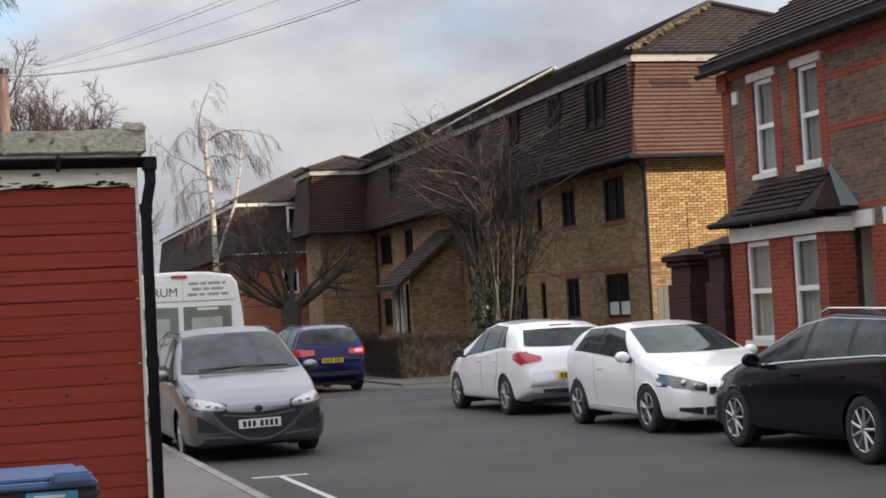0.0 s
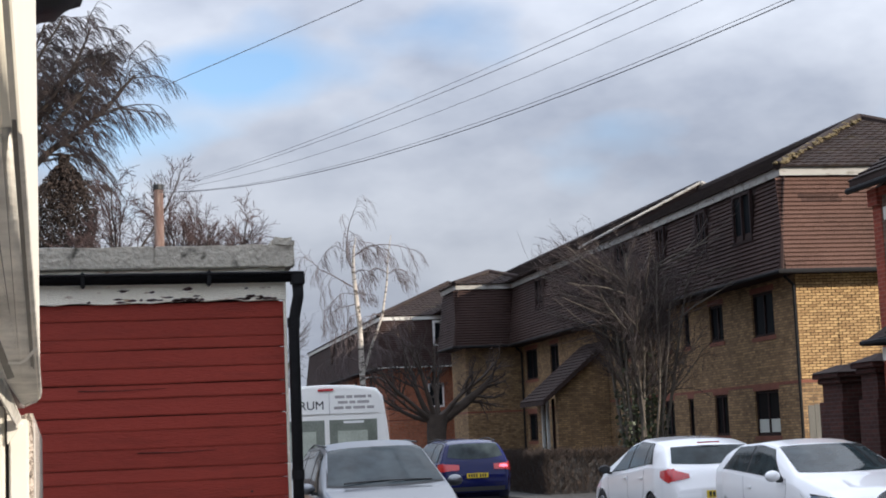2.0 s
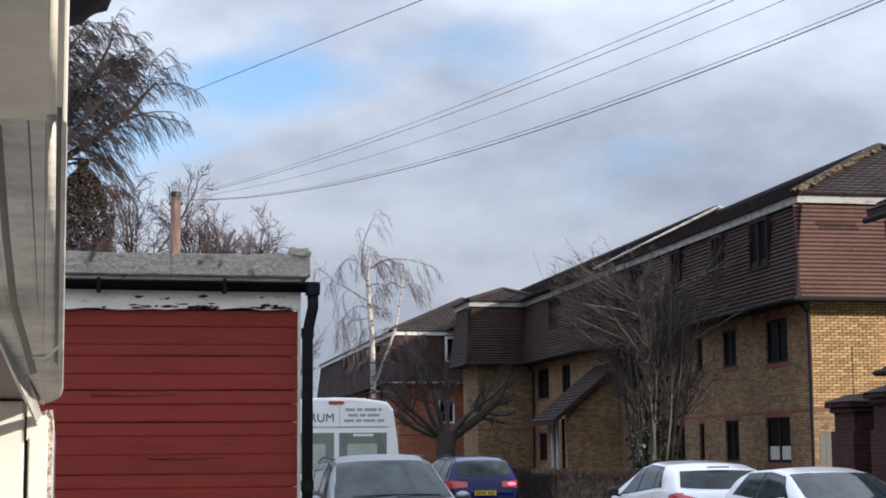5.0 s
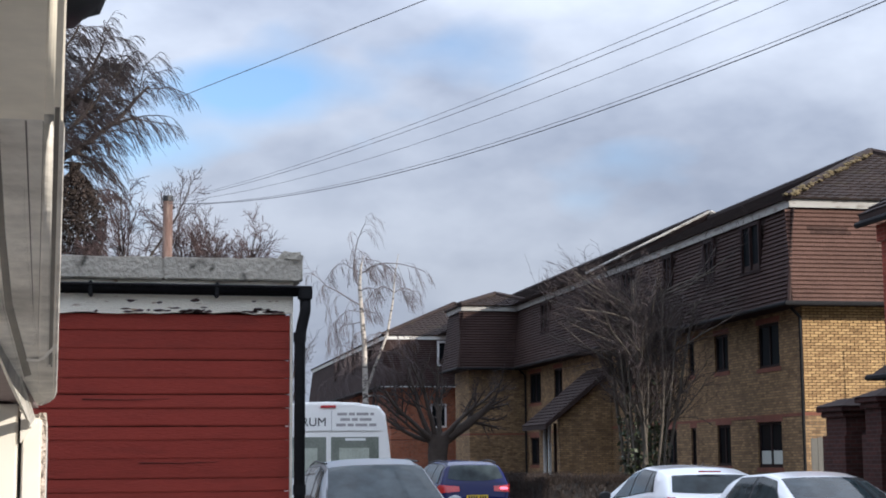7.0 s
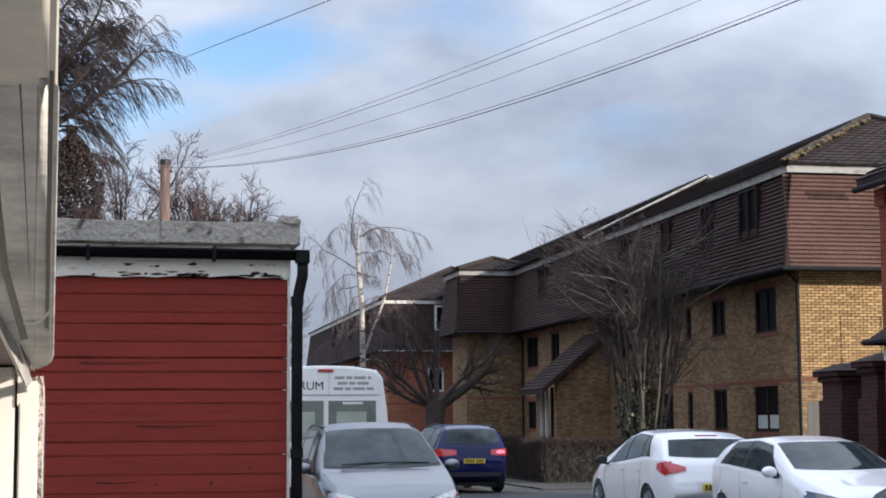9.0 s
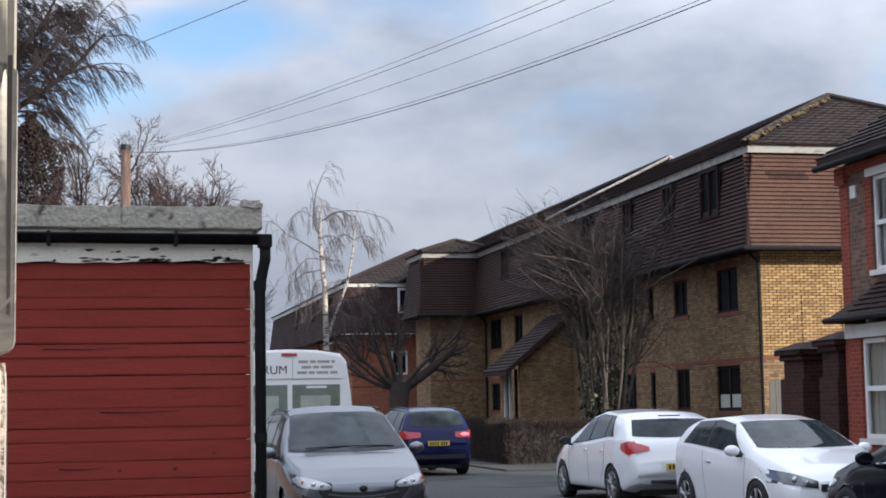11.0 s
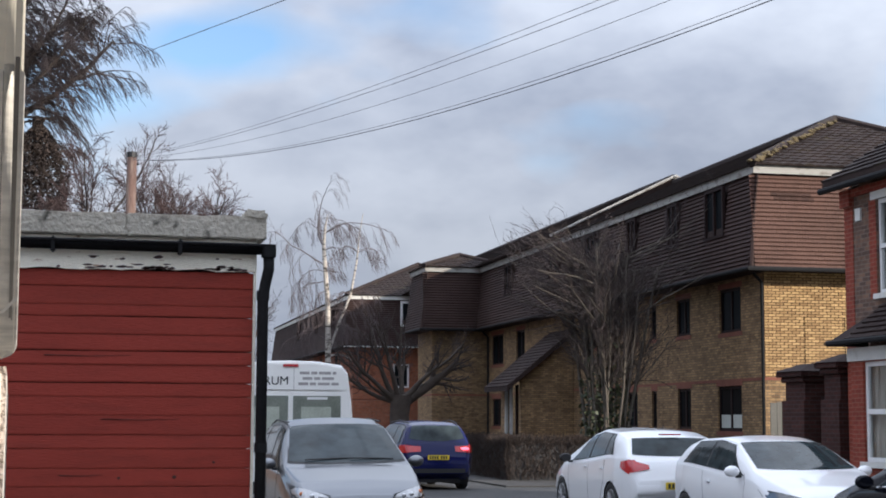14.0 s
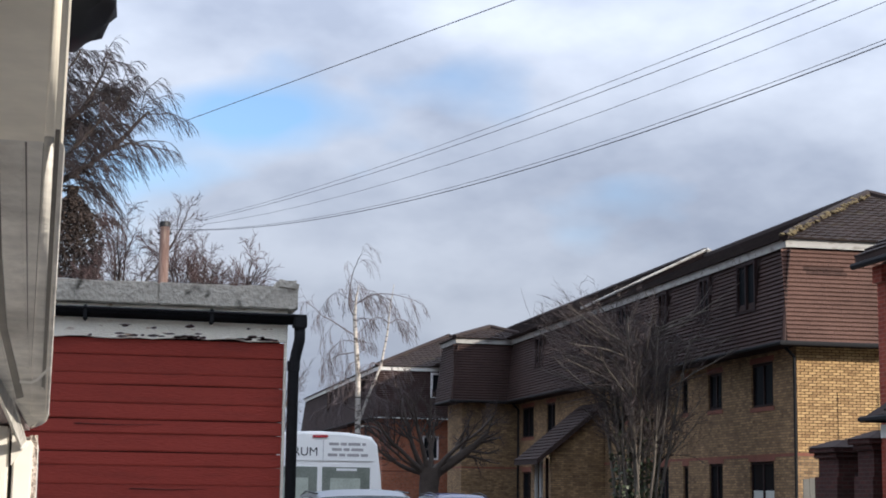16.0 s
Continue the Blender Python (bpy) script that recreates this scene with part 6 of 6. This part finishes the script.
cu = bpy.data.curves.new("lettering", "FONT")
cu.body, cu.size, cu.extrude, cu.align_x = "RUM", 0.20, 0.001, "RIGHT"
tx = new("lettering", cu)
cu.materials.append(M["ink"])
tx.parent = van
tx.matrix_basis = pose(-0.03, yr - 0.0145, 2.20, 90, 0, 0)
for z, a, b in ((2.375, 0.15, 0.76), (2.285, 0.20, 0.74), (2.195, 0.13, 0.80)):
    x = a
    k = 0
    while x < b:
        w = (0.16, 0.10, 0.20)[k % 3]
        part("text_bar", box(x, min(x + w, b), yr - 0.014, yr - 0.0125, z, z + 0.045), "grey_ink", van)
        x += w + 0.03
        k += 1
for s in (1, -1):
    part("tail_light", box(s * 0.93 - 0.05, s * 0.93 + 0.05, yr - 0.01, yr + 0.03, 1.0, 1.35, bevel=0.01), "red_lens", van)
    wheel(van, s * 0.88, 1.6, 0.34, s, 10)
    wheel(van, s * 0.88, -1.7, 0.34, s, 10)
part("bumper", box(-0.98, 0.98, yr - 0.06, yr + 0.1, 0.42, 0.62, bevel=0.03), "trim", van)
part("window_sticker", box(0.28, 0.62, yr - 0.013, yr - 0.0105, 1.96, 2.0), "plate_white", van)
for x in (-0.43, 0.43):
    part("seat_back", box(x - 0.25, x + 0.25, yr - 0.0128, yr - 0.0105, 1.38, 1.84, bevel=0.001), "seat", van, "pale grey seat back seen through the glass")


# ---- trees, hedge, pole and wires ----
class Sticks:
    """Gathers many tapered sticks into one mesh."""

    def __init__(self):
        self.v, self.f = [], []

    def add(self, pts, radii, sides):
        base = len(self.v)
        up = Vector((0.31, 0.17, 0.93))
        for i, p in enumerate(pts):
            d = (pts[min(i + 1, len(pts) - 1)] - pts[max(i - 1, 0)])
            a = d.cross(up)
            a = a.normalized() if a.length > 1e-6 else Vector((1, 0, 0))
            b = d.cross(a).normalized()
            for k in range(sides):
                t = 2 * math.pi * k / sides
                self.v.append(tuple(p + (a * math.cos(t) + b * math.sin(t)) * radii[i]))
        for i in range(len(pts) - 1):
            for k in range(sides):
                n = (k + 1) % sides
                self.f.append((base + i * sides + k, base + i * sides + n, base + (i + 1) * sides + n, base + (i + 1) * sides + k))

    def make(self, name, material, parent, label=""):
        me = bpy.data.meshes.new(name)
        me.from_pydata(self.v, [], self.f)
        me.materials.append(M[material])
        me.shade_smooth()
        ob = new(name, me)
        ob.parent = parent
        if label:
            ob["label"] = label
        return ob


def grow(bins, p, d, length, r, level, cfg, rng):
    """One branch with its children. cfg rows per level: segments, wander, pull, children, child length, child angle."""
    seg, wander, pull, kids, klen, kang, start = cfg["levels"][level]
    pts, radii = [p.copy()], [r]
    q, dd = p.copy(), d.normalized()
    tip = r * (0.35 if level < len(cfg["levels"]) - 1 else 0.45)
    for i in range(seg):
        dd = (dd + Vector((rng.gauss(0, wander), rng.gauss(0, wander), rng.gauss(0, wander))) + cfg["pulls"][level] * pull).normalized()
        q = q + dd * (length / seg)
        pts.append(q.copy())
        radii.append(r + (tip - r) * (i + 1) / seg)
    bins[min(level, len(bins) - 1)].add(pts, radii, (8, 6, 4, 3, 3)[level])
    if level + 1 < len(cfg["levels"]):
        for k in range(kids):
            t = start + (1 - start) * (k + rng.random()) / kids
            i = min(int(t * seg), seg - 1)
            f = t * seg - i
            at_p = pts[i].lerp(pts[i + 1], f)
            base = (pts[i + 1] - pts[i]).normalized()
            side = base.cross(Vector((rng.gauss(0, 1), rng.gauss(0, 1), rng.gauss(0, 1)))).normalized()
            ang = kang * rng.uniform(0.6, 1.3)
            nd = base * math.cos(ang) + side * math.sin(ang)
            grow(bins, at_p, nd, length * klen * rng.uniform(0.6, 1.2) * (1.15 - 0.45 * t), max(radii[i] * cfg["thin"], cfg["least"]), level + 1, cfg, rng)


UP, DOWN, WIND = Vector((0, 0, 1)), Vector((0, 0, -1)), Vector((1, -0.2, 0))

# many-stemmed bare tree with ivy before the flats
tree = thing("bare_tree", "many-stemmed leafless tree with ivy round its foot", "tree", (14.3, 43.0, 0.02))
rng = random.Random(31)
bins = [Sticks(), Sticks(), Sticks()]
cfg = {"levels": [(10, 0.030, 0.06, 12, 0.22, 0.65, 0.42), (6, 0.09, 0.05, 9, 0.55, 0.65, 0.15), (5, 0.12, 0.03, 4, 0.5, 0.6, 0.1), (4, 0.15, 0.0, 0, 0, 0, 0)], "pulls": [UP, UP, UP * 0.5 + WIND * -0.3, UP], "thin": 0.45, "least": 0.0055}
for k in range(20):
    a = 2 * math.pi * k / 20 + rng.uniform(-0.2, 0.2)
    lean = rng.uniform(0.02, 0.20)
    grow(bins, Vector((math.cos(a) * 0.38, math.sin(a) * 0.38, 0)), Vector((math.cos(a) * lean, math.sin(a) * lean, 1)), rng.uniform(5.0, 6.6), rng.uniform(0.045, 0.085), 0, cfg, rng)
# long side boughs, more of them up the street
for k in range(50):
    a = rng.uniform(0, 2 * math.pi)
    out = Vector((math.cos(a), math.sin(a), rng.uniform(0.15, 0.7)))
    if k % 3 == 0:
        out = Vector((-1.0, rng.uniform(-0.5, 0.5), rng.uniform(0.1, 0.6)))
    z = rng.uniform(4.0, 6.2)
    grow(bins, Vector((math.cos(a) * 0.5, math.sin(a) * 0.5, z)), out, rng.uniform(1.5, 2.9), 0.026, 1, cfg, rng)
grow(bins, Vector((0.3, 0, 2.4)), Vector((1, -0.3, 0.45)), 2.2, 0.026, 1, cfg, rng)
bins[0].make("trunk", "stem_bark", tree, "cluster of grey-brown stems")
tagged(bins[1].make("limb", "stem_bark", tree), kind="stuff")
tagged(bins[2].make("crown", "twig", tree, "fine bare twigs"), kind="stuff")
iv, ivf = [], []
for k in range(2600):
    a, z = rng.uniform(0, 2 * math.pi), abs(rng.gauss(0, 1.5))
    if z > 4.2:
        continue
    r = (0.55 + 0.10 * z * rng.random()) * rng.uniform(0.6, 1.1) * (1.0 if z > 0.3 else 0.9)
    c0 = Vector((math.cos(a) * r, math.sin(a) * r, z))
    s = rng.uniform(0.035, 0.075)
    u = Vector((rng.gauss(0, 1), rng.gauss(0, 1), rng.gauss(0, 1))).normalized() * s
    w = u.cross(Vector((rng.gauss(0, 1), rng.gauss(0, 1), rng.gauss(0, 1)))).normalized() * s
    n = len(iv)
    iv += [tuple(c0 - u), tuple(c0 + w * 0.8), tuple(c0 + u), tuple(c0 - w * 0.8)]
    ivf.append((n, n + 1, n + 2, n + 3))
me = bpy.data.meshes.new("ivy")
me.from_pydata(iv, [], ivf)
me.materials.append(M["ivy"])
o = new("ivy", me)
o.parent = tree
tagged(o, "dark green ivy leaves on the stems", kind="stuff")

# pollarded street tree
tree = thing("bare_tree", "pollarded street tree with a stout trunk and spreading limbs", "tree", (10.4, 53.0, 0.0))
rng = random.Random(44)
bins = [Sticks(), Sticks(), Sticks()]
bins[0].add([Vector((0, 0, 0)), Vector((0.02, 0, 0.9)), Vector((0.0, 0, 1.8)), Vector((0.06, 0, 2.45))], [0.42, 0.34, 0.33, 0.36], 12)
cfg = {"levels": [(8, 0.08, 0.09, 8, 0.50, 0.7, 0.35), (6, 0.14, 0.06, 7, 0.5, 0.65, 0.15), (5, 0.15, 0.0, 4, 0.5, 0.6, 0.1), (4, 0.15, 0.0, 0, 0, 0, 0)], "pulls": [UP, UP, UP, UP], "thin": 0.45, "least": 0.0055}
for dx, dy, dz, ln, r in ((-1.0, 0.2, 0.12, 2.3, 0.09), (-0.9, -0.3, 0.55, 2.5, 0.10), (-0.65, 0.2, 0.9, 2.6, 0.11), (-0.25, -0.3, 1.0, 2.8, 0.10), (1.0, 0.1, 0.75, 2.3, 0.23), (0.35, 0.3, 1.0, 2.6, 0.10), (0.8, -0.2, 0.9, 2.8, 0.10), (-1.0, -0.1, 0.3, 2.4, 0.06), (0.2, 0.8, 0.8, 2.2, 0.08)):
    grow(bins, Vector((dx * 0.14, dy * 0.12, 2.25)), Vector((dx, dy, dz)), ln, r, 0, cfg, rng)
bins[0].make("trunk", "bark", tree, "dark rough trunk and limbs")
tagged(bins[1].make("limb", "bark", tree), kind="stuff")
tagged(bins[2].make("crown", "twig", tree), kind="stuff")

# silver birch, twigs blown aside
tree = thing("birch_tree", "white-barked birch with thin hanging wind-blown twigs", "tree", (10.35, 68.0, 0.0))
rng = random.Random(52)
white, mid, twigs = Sticks(), Sticks(), Sticks()
trunk = [Vector((-0.02, 0, 0)), Vector((-0.05, 0, 2.0)), Vector((-0.12, 0, 4.5)), Vector((-0.16, 0, 6.6)), Vector((-0.36, 0, 9.0)), Vector((-0.30, 0, 9.9)), Vector((-0.2, 0, 10.4))]
white.add(trunk, [0.15, 0.14, 0.125, 0.115, 0.085, 0.045, 0.015], 9)
second = [Vector((-0.1, 0.1, 4.4)), Vector((0.3, 0.1, 5.6)), Vector((0.85, 0.1, 7.0)), Vector((1.1, 0.1, 8.4)), Vector((1.2, 0.1, 9.6)), Vector((1.35, 0.1, 10.5))]
white.add(second, [0.065, 0.06, 0.055, 0.042, 0.026, 0.012], 7)
cfg = {"levels": [(10, 0.16, 0.14, 13, 0.50, 0.9, 0.15), (8, 0.12, 0.32, 6, 0.6, 0.5, 0.15), (6, 0.08, 0.34, 2, 0.6, 0.3, 0.1), (5, 0.06, 0.3, 0, 0, 0, 0)], "pulls": [DOWN, DOWN + WIND * 0.12, DOWN + WIND * 0.25, DOWN + WIND * 0.3], "thin": 0.36, "least": 0.0052}
limbs = [(trunk, 9.0, -0.75, 0.1, 0.9, 3.1, 0.030), (trunk, 8.2, -0.8, -0.2, 0.75, 2.9, 0.028), (trunk, 9.6, 0.9, 0.1, 0.6, 3.0, 0.026), (second, 8.8, 0.8, 0.1, 0.7, 1.9, 0.022), (trunk, 5.0, -1.0, 0.1, 0.5, 2.2, 0.022), (trunk, 4.3, 1.0, 0.1, 0.55, 2.0, 0.040)]
for k in range(22):
    limbs.append((trunk if k % 3 else second, rng.uniform(5.6, 9.9), rng.choice((-1.0, -0.8, 0.7, 1.0)), rng.uniform(-0.5, 0.5), rng.uniform(0.1, 0.8), rng.uniform(0.9, 2.3), rng.uniform(0.014, 0.024)))
for line, z, dx, dy, dz, ln, r in limbs:
    i = max(j for j in range(len(line) - 1) if line[j].z <= z)
    p = line[i].lerp(line[i + 1], (z - line[i].z) / (line[i + 1].z - line[i].z))
    grow([mid if r < 0.035 else white, mid, twigs], p, Vector((dx, dy, dz)), ln, r, 0, cfg, rng)
white.make("trunk", "birch_bark", tree, "white papery trunk")
tagged(mid.make("limb", "twig_birch", tree), kind="stuff")
tagged(twigs.make("crown", "twig_birch", tree, "hair-thin hanging twigs"), kind="stuff")

# tall weeping tree beyond the garage
tree = thing("weeping_tree", "tall dark weeping tree with trailing bare twigs", "tree", (-3.4, 50.0, 0.1))
rng = random.Random(63)
white, mid, twigs = Sticks(), Sticks(), Sticks()
white.add([Vector((0, 0, 0)), Vector((0.2, 0, 4)), Vector((0.3, 0, 8)), Vector((0.2, 0, 11.5)), Vector((0.3, 0, 14.2))], [0.45, 0.38, 0.30, 0.2, 0.06], 10)
cfg = {"levels": [(10, 0.10, 0.04, 20, 0.36, 0.8, 0.15), (8, 0.13, 0.15, 15, 0.55, 0.6, 0.1), (7, 0.09, 0.34, 4, 0.6, 0.35, 0.1), (5, 0.08, 0.3, 0, 0, 0, 0)], "pulls": [WIND * 0.3 - UP * 0.2, DOWN * 0.5 + WIND * 0.5, DOWN + WIND * 0.4, DOWN + WIND * 0.5], "thin": 0.40, "least": 0.0085}
for z, dx, dy, dz, ln, r in ((9.7, 1.0, 0.0, 0.62, 5.7, 0.13), (10.3, 1.0, -0.4, 0.55, 4.6, 0.08), (10.6, 1.0, 0.3, 0.9, 4.9, 0.09), (11.0, 0.85, -0.3, 1.05, 4.6, 0.09), (11.4, 0.7, 0.2, 1.1, 4.3, 0.09), (11.8, 0.5, -0.2, 1.1, 3.6, 0.08), (12.2, 0.35, 0.3, 1.0, 3.0, 0.07), (9.0, -1.0, 0, 0.9, 4.0, 0.1), (11.0, -1.0, 0.2, 0.9, 3.6, 0.1), (9.4, 1.0, 0.25, 0.4, 3.2, 0.07)):
    grow([white, mid, twigs], Vector((0.25, 0, z)), Vector((dx, dy, dz)), ln, r, 0, cfg, rng)
white.make("trunk", "bark", tree, "dark trunk and main limbs")
tagged(mid.make("limb", "bark", tree), kind="stuff")
tagged(twigs.make("crown", "twig", tree, "trailing thin twigs"), kind="stuff")

# smaller bare trees and brown shrub behind the garage
cfg_s = {"levels": [(8, 0.09, 0.06, 9, 0.42, 0.6, 0.25), (6, 0.15, 0.03, 7, 0.55, 0.55, 0.15), (5, 0.18, 0.0, 4, 0.6, 0.6, 0.1), (4, 0.15, 0.0, 0, 0, 0, 0)], "pulls": [UP, UP, UP, UP], "thin": 0.5, "least": 0.008}
for x, y, z0, h, n, wide, seed, label in ((0.30, 46.5, 6.2, 9.6, 5, 0.28, 71, "thin upright leafless tree beside the pole"), (2.0, 47.5, 5.9, 9.0, 10, 0.8, 72, "twiggy leafless tree behind the garage"), (3.1, 47.0, 6.0, 8.7, 10, 0.9, 73, "spreading leafless tree with reddish twigs"), (-0.9, 44.0, 5.6, 7.6, 10, 0.9, 74, "tangled leafless tree beside the weeping tree")):
    tree = thing("small_tree", label, "tree", (x, y, 0.1), group="bare trees behind the garage")
    rng = random.Random(seed)
    white, mid, twigs = Sticks(), Sticks(), Sticks()
    white.add([Vector((0, 0, 0)), Vector((0.05, 0, z0 * 0.5)), Vector((0, 0, z0))], [0.12, 0.10, 0.07], 8)
    for k in range(n):
        a = 2 * math.pi * k / n + rng.uniform(-0.4, 0.4)
        s = rng.uniform(0.3, 1.0) * wide
        grow([white, mid, twigs], Vector((0, 0, z0 - rng.uniform(0.0, 0.8))), Vector((math.cos(a) * s, math.sin(a) * s, 1)), (h - z0) * rng.uniform(0.6, 1.05), 0.042, 0, cfg_s, rng)
    white.make("trunk", "bark", tree)
    tagged(mid.make("limb", "twig", tree), kind="stuff")
    tagged(twigs.make("crown", "twig_brown", tree), kind="stuff")
shrub = thing("brown_shrub", "tall shrub holding dense dead brown leaves", "shrub", (-1.45, 48.5, 0.1))
rng = random.Random(81)
st = Sticks()
for k in range(24):
    a = rng.uniform(0, 6.28)
    st.add([Vector((math.cos(a) * 0.1, math.sin(a) * 0.1, 0)), Vector((math.cos(a) * 0.5, math.sin(a) * 0.5, 4)), Vector((math.cos(a) * 0.9, math.sin(a) * 0.9, 7.5 + rng.random()))], [0.05, 0.04, 0.012], 5)
st.make("stem_cluster", "bark", shrub)
iv, ivf = [], []
for k in range(20000):
    a, t = rng.uniform(0, 6.28), rng.random()
    z = 4.8 + 5.6 * t
    lump = 0.65 + 0.35 * noise.noise(Vector((math.cos(a) * 1.5, math.sin(a) * 1.5, z * 0.8)))
    r = 1.75 * math.sqrt(max(0.02, 1 - (2 * t - 0.9) ** 2)) * lump * rng.random() ** 0.4
    c0 = Vector((math.cos(a) * r, math.sin(a) * r, z))
    s = rng.uniform(0.03, 0.06)
    u = Vector((rng.gauss(0, 1), rng.gauss(0, 1), rng.gauss(0, 1))).normalized() * s
    w = u.cross(Vector((rng.gauss(0, 1), rng.gauss(0, 1), 1))).normalized() * s * 0.7
    n = len(iv)
    iv += [tuple(c0 - u), tuple(c0 + w), tuple(c0 + u), tuple(c0 - w)]
    ivf.append((n, n + 1, n + 2, n + 3))
me = bpy.data.meshes.new("foliage")
me.from_pydata(iv, [], ivf)
me.materials.append(M["hedge"])
o = new("foliage", me)
o.parent = shrub
tagged(o, "dead brown leaves", kind="stuff")
far_tree = thing("far_tree", "distant hazy leafless trees past the flats", "tree", (11.5, 150.0, 0))
rng = random.Random(91)
white, mid, twigs = Sticks(), Sticks(), Sticks()
for k in range(5):
    a = rng.uniform(0, 6.28)
    grow([white, mid, twigs], Vector((k * 2.2 - 4, 0, 0)), Vector((0.05, 0, 1)), 10.5, 0.16, 0, {**cfg_s, "least": 0.016}, rng)
white.make("trunk", "bark", far_tree)
tagged(mid.make("limb", "twig", far_tree), kind="stuff")
tagged(twigs.make("crown", "twig", far_tree), kind="stuff")

# clipped leafless hedge before the flats
hedge = thing("hedge", "clipped brown leafless hedge along the forecourt", "hedge", (11.3, 42.5, 0.02))
core = bmesh.new()
box(0.12, 1.1, 0.12, 7.0, 0, 1.05, core)
box(1.1, 3.6, 0.12, 0.9, 0, 1.0, core)
# black core: the shade between the twigs is put into its colour
part("core", core, "ink", hedge)
st = Sticks()
rng = random.Random(101)
for k in range(11000):
    if rng.random() < 0.6:
        x, y = rng.uniform(0, 1.2), rng.uniform(0, 7.1)
        if rng.random() < 0.6:
            x = rng.uniform(0, 0.15)
    else:
        x, y = rng.uniform(0, 3.7), rng.uniform(0, 1.0)
        if rng.random() < 0.6:
            y = rng.uniform(0, 0.15)
    z = rng.uniform(0, 1.0) if rng.random() < 0.75 else rng.uniform(0.95, 1.1)
    p = Vector((x, y, z))
    d = Vector((rng.gauss(0, 0.5), rng.gauss(0, 0.5), 1.0)).normalized() * rng.uniform(0.1, 0.24)
    st.add([p, p + d], [0.008, 0.004], 3)
tagged(st.make("crown", "hedge", hedge, "tangle of thin brown twigs"), kind="stuff")

# telegraph pole and its wires
pole = thing("telegraph_pole", "weathered wooden telegraph pole behind the garage", "pole", (1.22, 45.0, 0.05))
part("shaft", tube([(0, 0, 0), (0, 0, 4.5), (0, 0, 8.85)], 0.17, 12, end=0.135), "pole_wood", pole, smooth=True)
part("cap", tube([(0, 0, 8.8), (0, 0, 8.95)], 0.145, 12), "trim", pole)
part("insulator_ring", tube([(-0.2, 0, 8.62), (0.2, 0, 8.62)], 0.03, 6), "trim", pole)
for k in range(5):
    part("step", tube([(0, 0, 5.4 + 0.55 * k), (0.24 * (-1) ** k, 0, 5.4 + 0.55 * k)], 0.012, 5), "trim", pole)


def wire(a, b, sag, reach, radius=0.011):
    """From a through b and on to reach times that way, hanging by sag."""
    pts = []
    for k in range(33):
        t = reach * k / 32
        p = Vector(a) + (Vector(b) - Vector(a)) * t
        p.z -= sag * 4 * t * (1 - t)
        pts.append(p)
    return tagged(part("overhead_wire", tube(pts, radius, 5), "cable"), "thin dark overhead telephone wire", "wire", "wires from the pole")


TOP = (1.22, 45.0, 8.79)
wire(TOP, (8.08, 18.0, 6.74), 0.60, 1.735, 0.008)
wire(TOP, (8.00, 18.0, 6.76), 0.57, 1.755, 0.0045)
wire((1.22, 45.0, 8.84), (6.41, 18.0, 6.76), 0.24, 2.29, 0.0050)
wire((1.22, 45.0, 8.87), (6.20, 18.0, 6.76), 0.22, 2.39, 0.0040)
wire((1.22, 45.0, 8.82), (6.99, 18.0, 6.76), 0.38, 2.06, 0.0040)
wire((1.14, 40.0, 10.61), (4.24, 30.0, 9.88), 0.0, 3.86, 0.009)

# wheeled bin before the garage
wb = thing("wheelie_bin", "black wheeled bin with scuffed blue lid against the garage", "bin", (0.18, 6.95, 0.1))
bmx = bmesh.new()
lo = [(-0.22, -0.26), (0.22, -0.26), (0.22, 0.26), (-0.22, 0.26)]
hi = [(-0.28, -0.35), (0.28, -0.35), (0.28, 0.35), (-0.28, 0.35)]
a = [bmx.verts.new((*p, 0.06)) for p in lo]
b = [bmx.verts.new((*p, 0.90)) for p in hi]
bmx.faces.new(a[::-1])
bmx.faces.new(b)
for i in range(4):
    bmx.faces.new((a[i], a[(i + 1) % 4], b[(i + 1) % 4], b[i]))
bmesh.ops.bevel(bmx, geom=bmx.edges[:], offset=0.03, segments=2, affect="EDGES")
part("body", bmx, "bin_black", wb)
part("rim", box(-0.31, 0.31, -0.38, 0.37, 0.875, 0.925, bevel=0.015), "bin_black", wb)
lidb = box(-0.30, 0.30, -0.40, 0.36, 0.93, 0.955, bevel=0.01)
box(-0.25, 0.25, -0.34, 0.30, 0.955, 0.972, lidb, bevel=0.008)
part("lid", lidb, "bin_blue", wb, "scuffed blue plastic lid")
part("lid_handle", box(0.12, 0.275, -0.43, -0.30, 0.945, 0.992, bevel=0.012), "bin_blue", wb)
part("handle_bar", tube([(-0.26, 0.40, 0.93), (0.26, 0.40, 0.93)], 0.015, 8), "bin_black", wb)
part("sticker", box(0.02, 0.22, -0.392, -0.385, 0.882, 0.918), "sticker", wb, "pale blue address label")
part("sticker_bar", box(0.05, 0.17, -0.3945, -0.3925, 0.894, 0.906), "plate_white", wb)
for s in (1, -1):
    part("wheel", tube([(s * 0.25, 0.28, 0.10), (s * 0.30, 0.28, 0.10)], 0.10, 14), "tyre", wb)
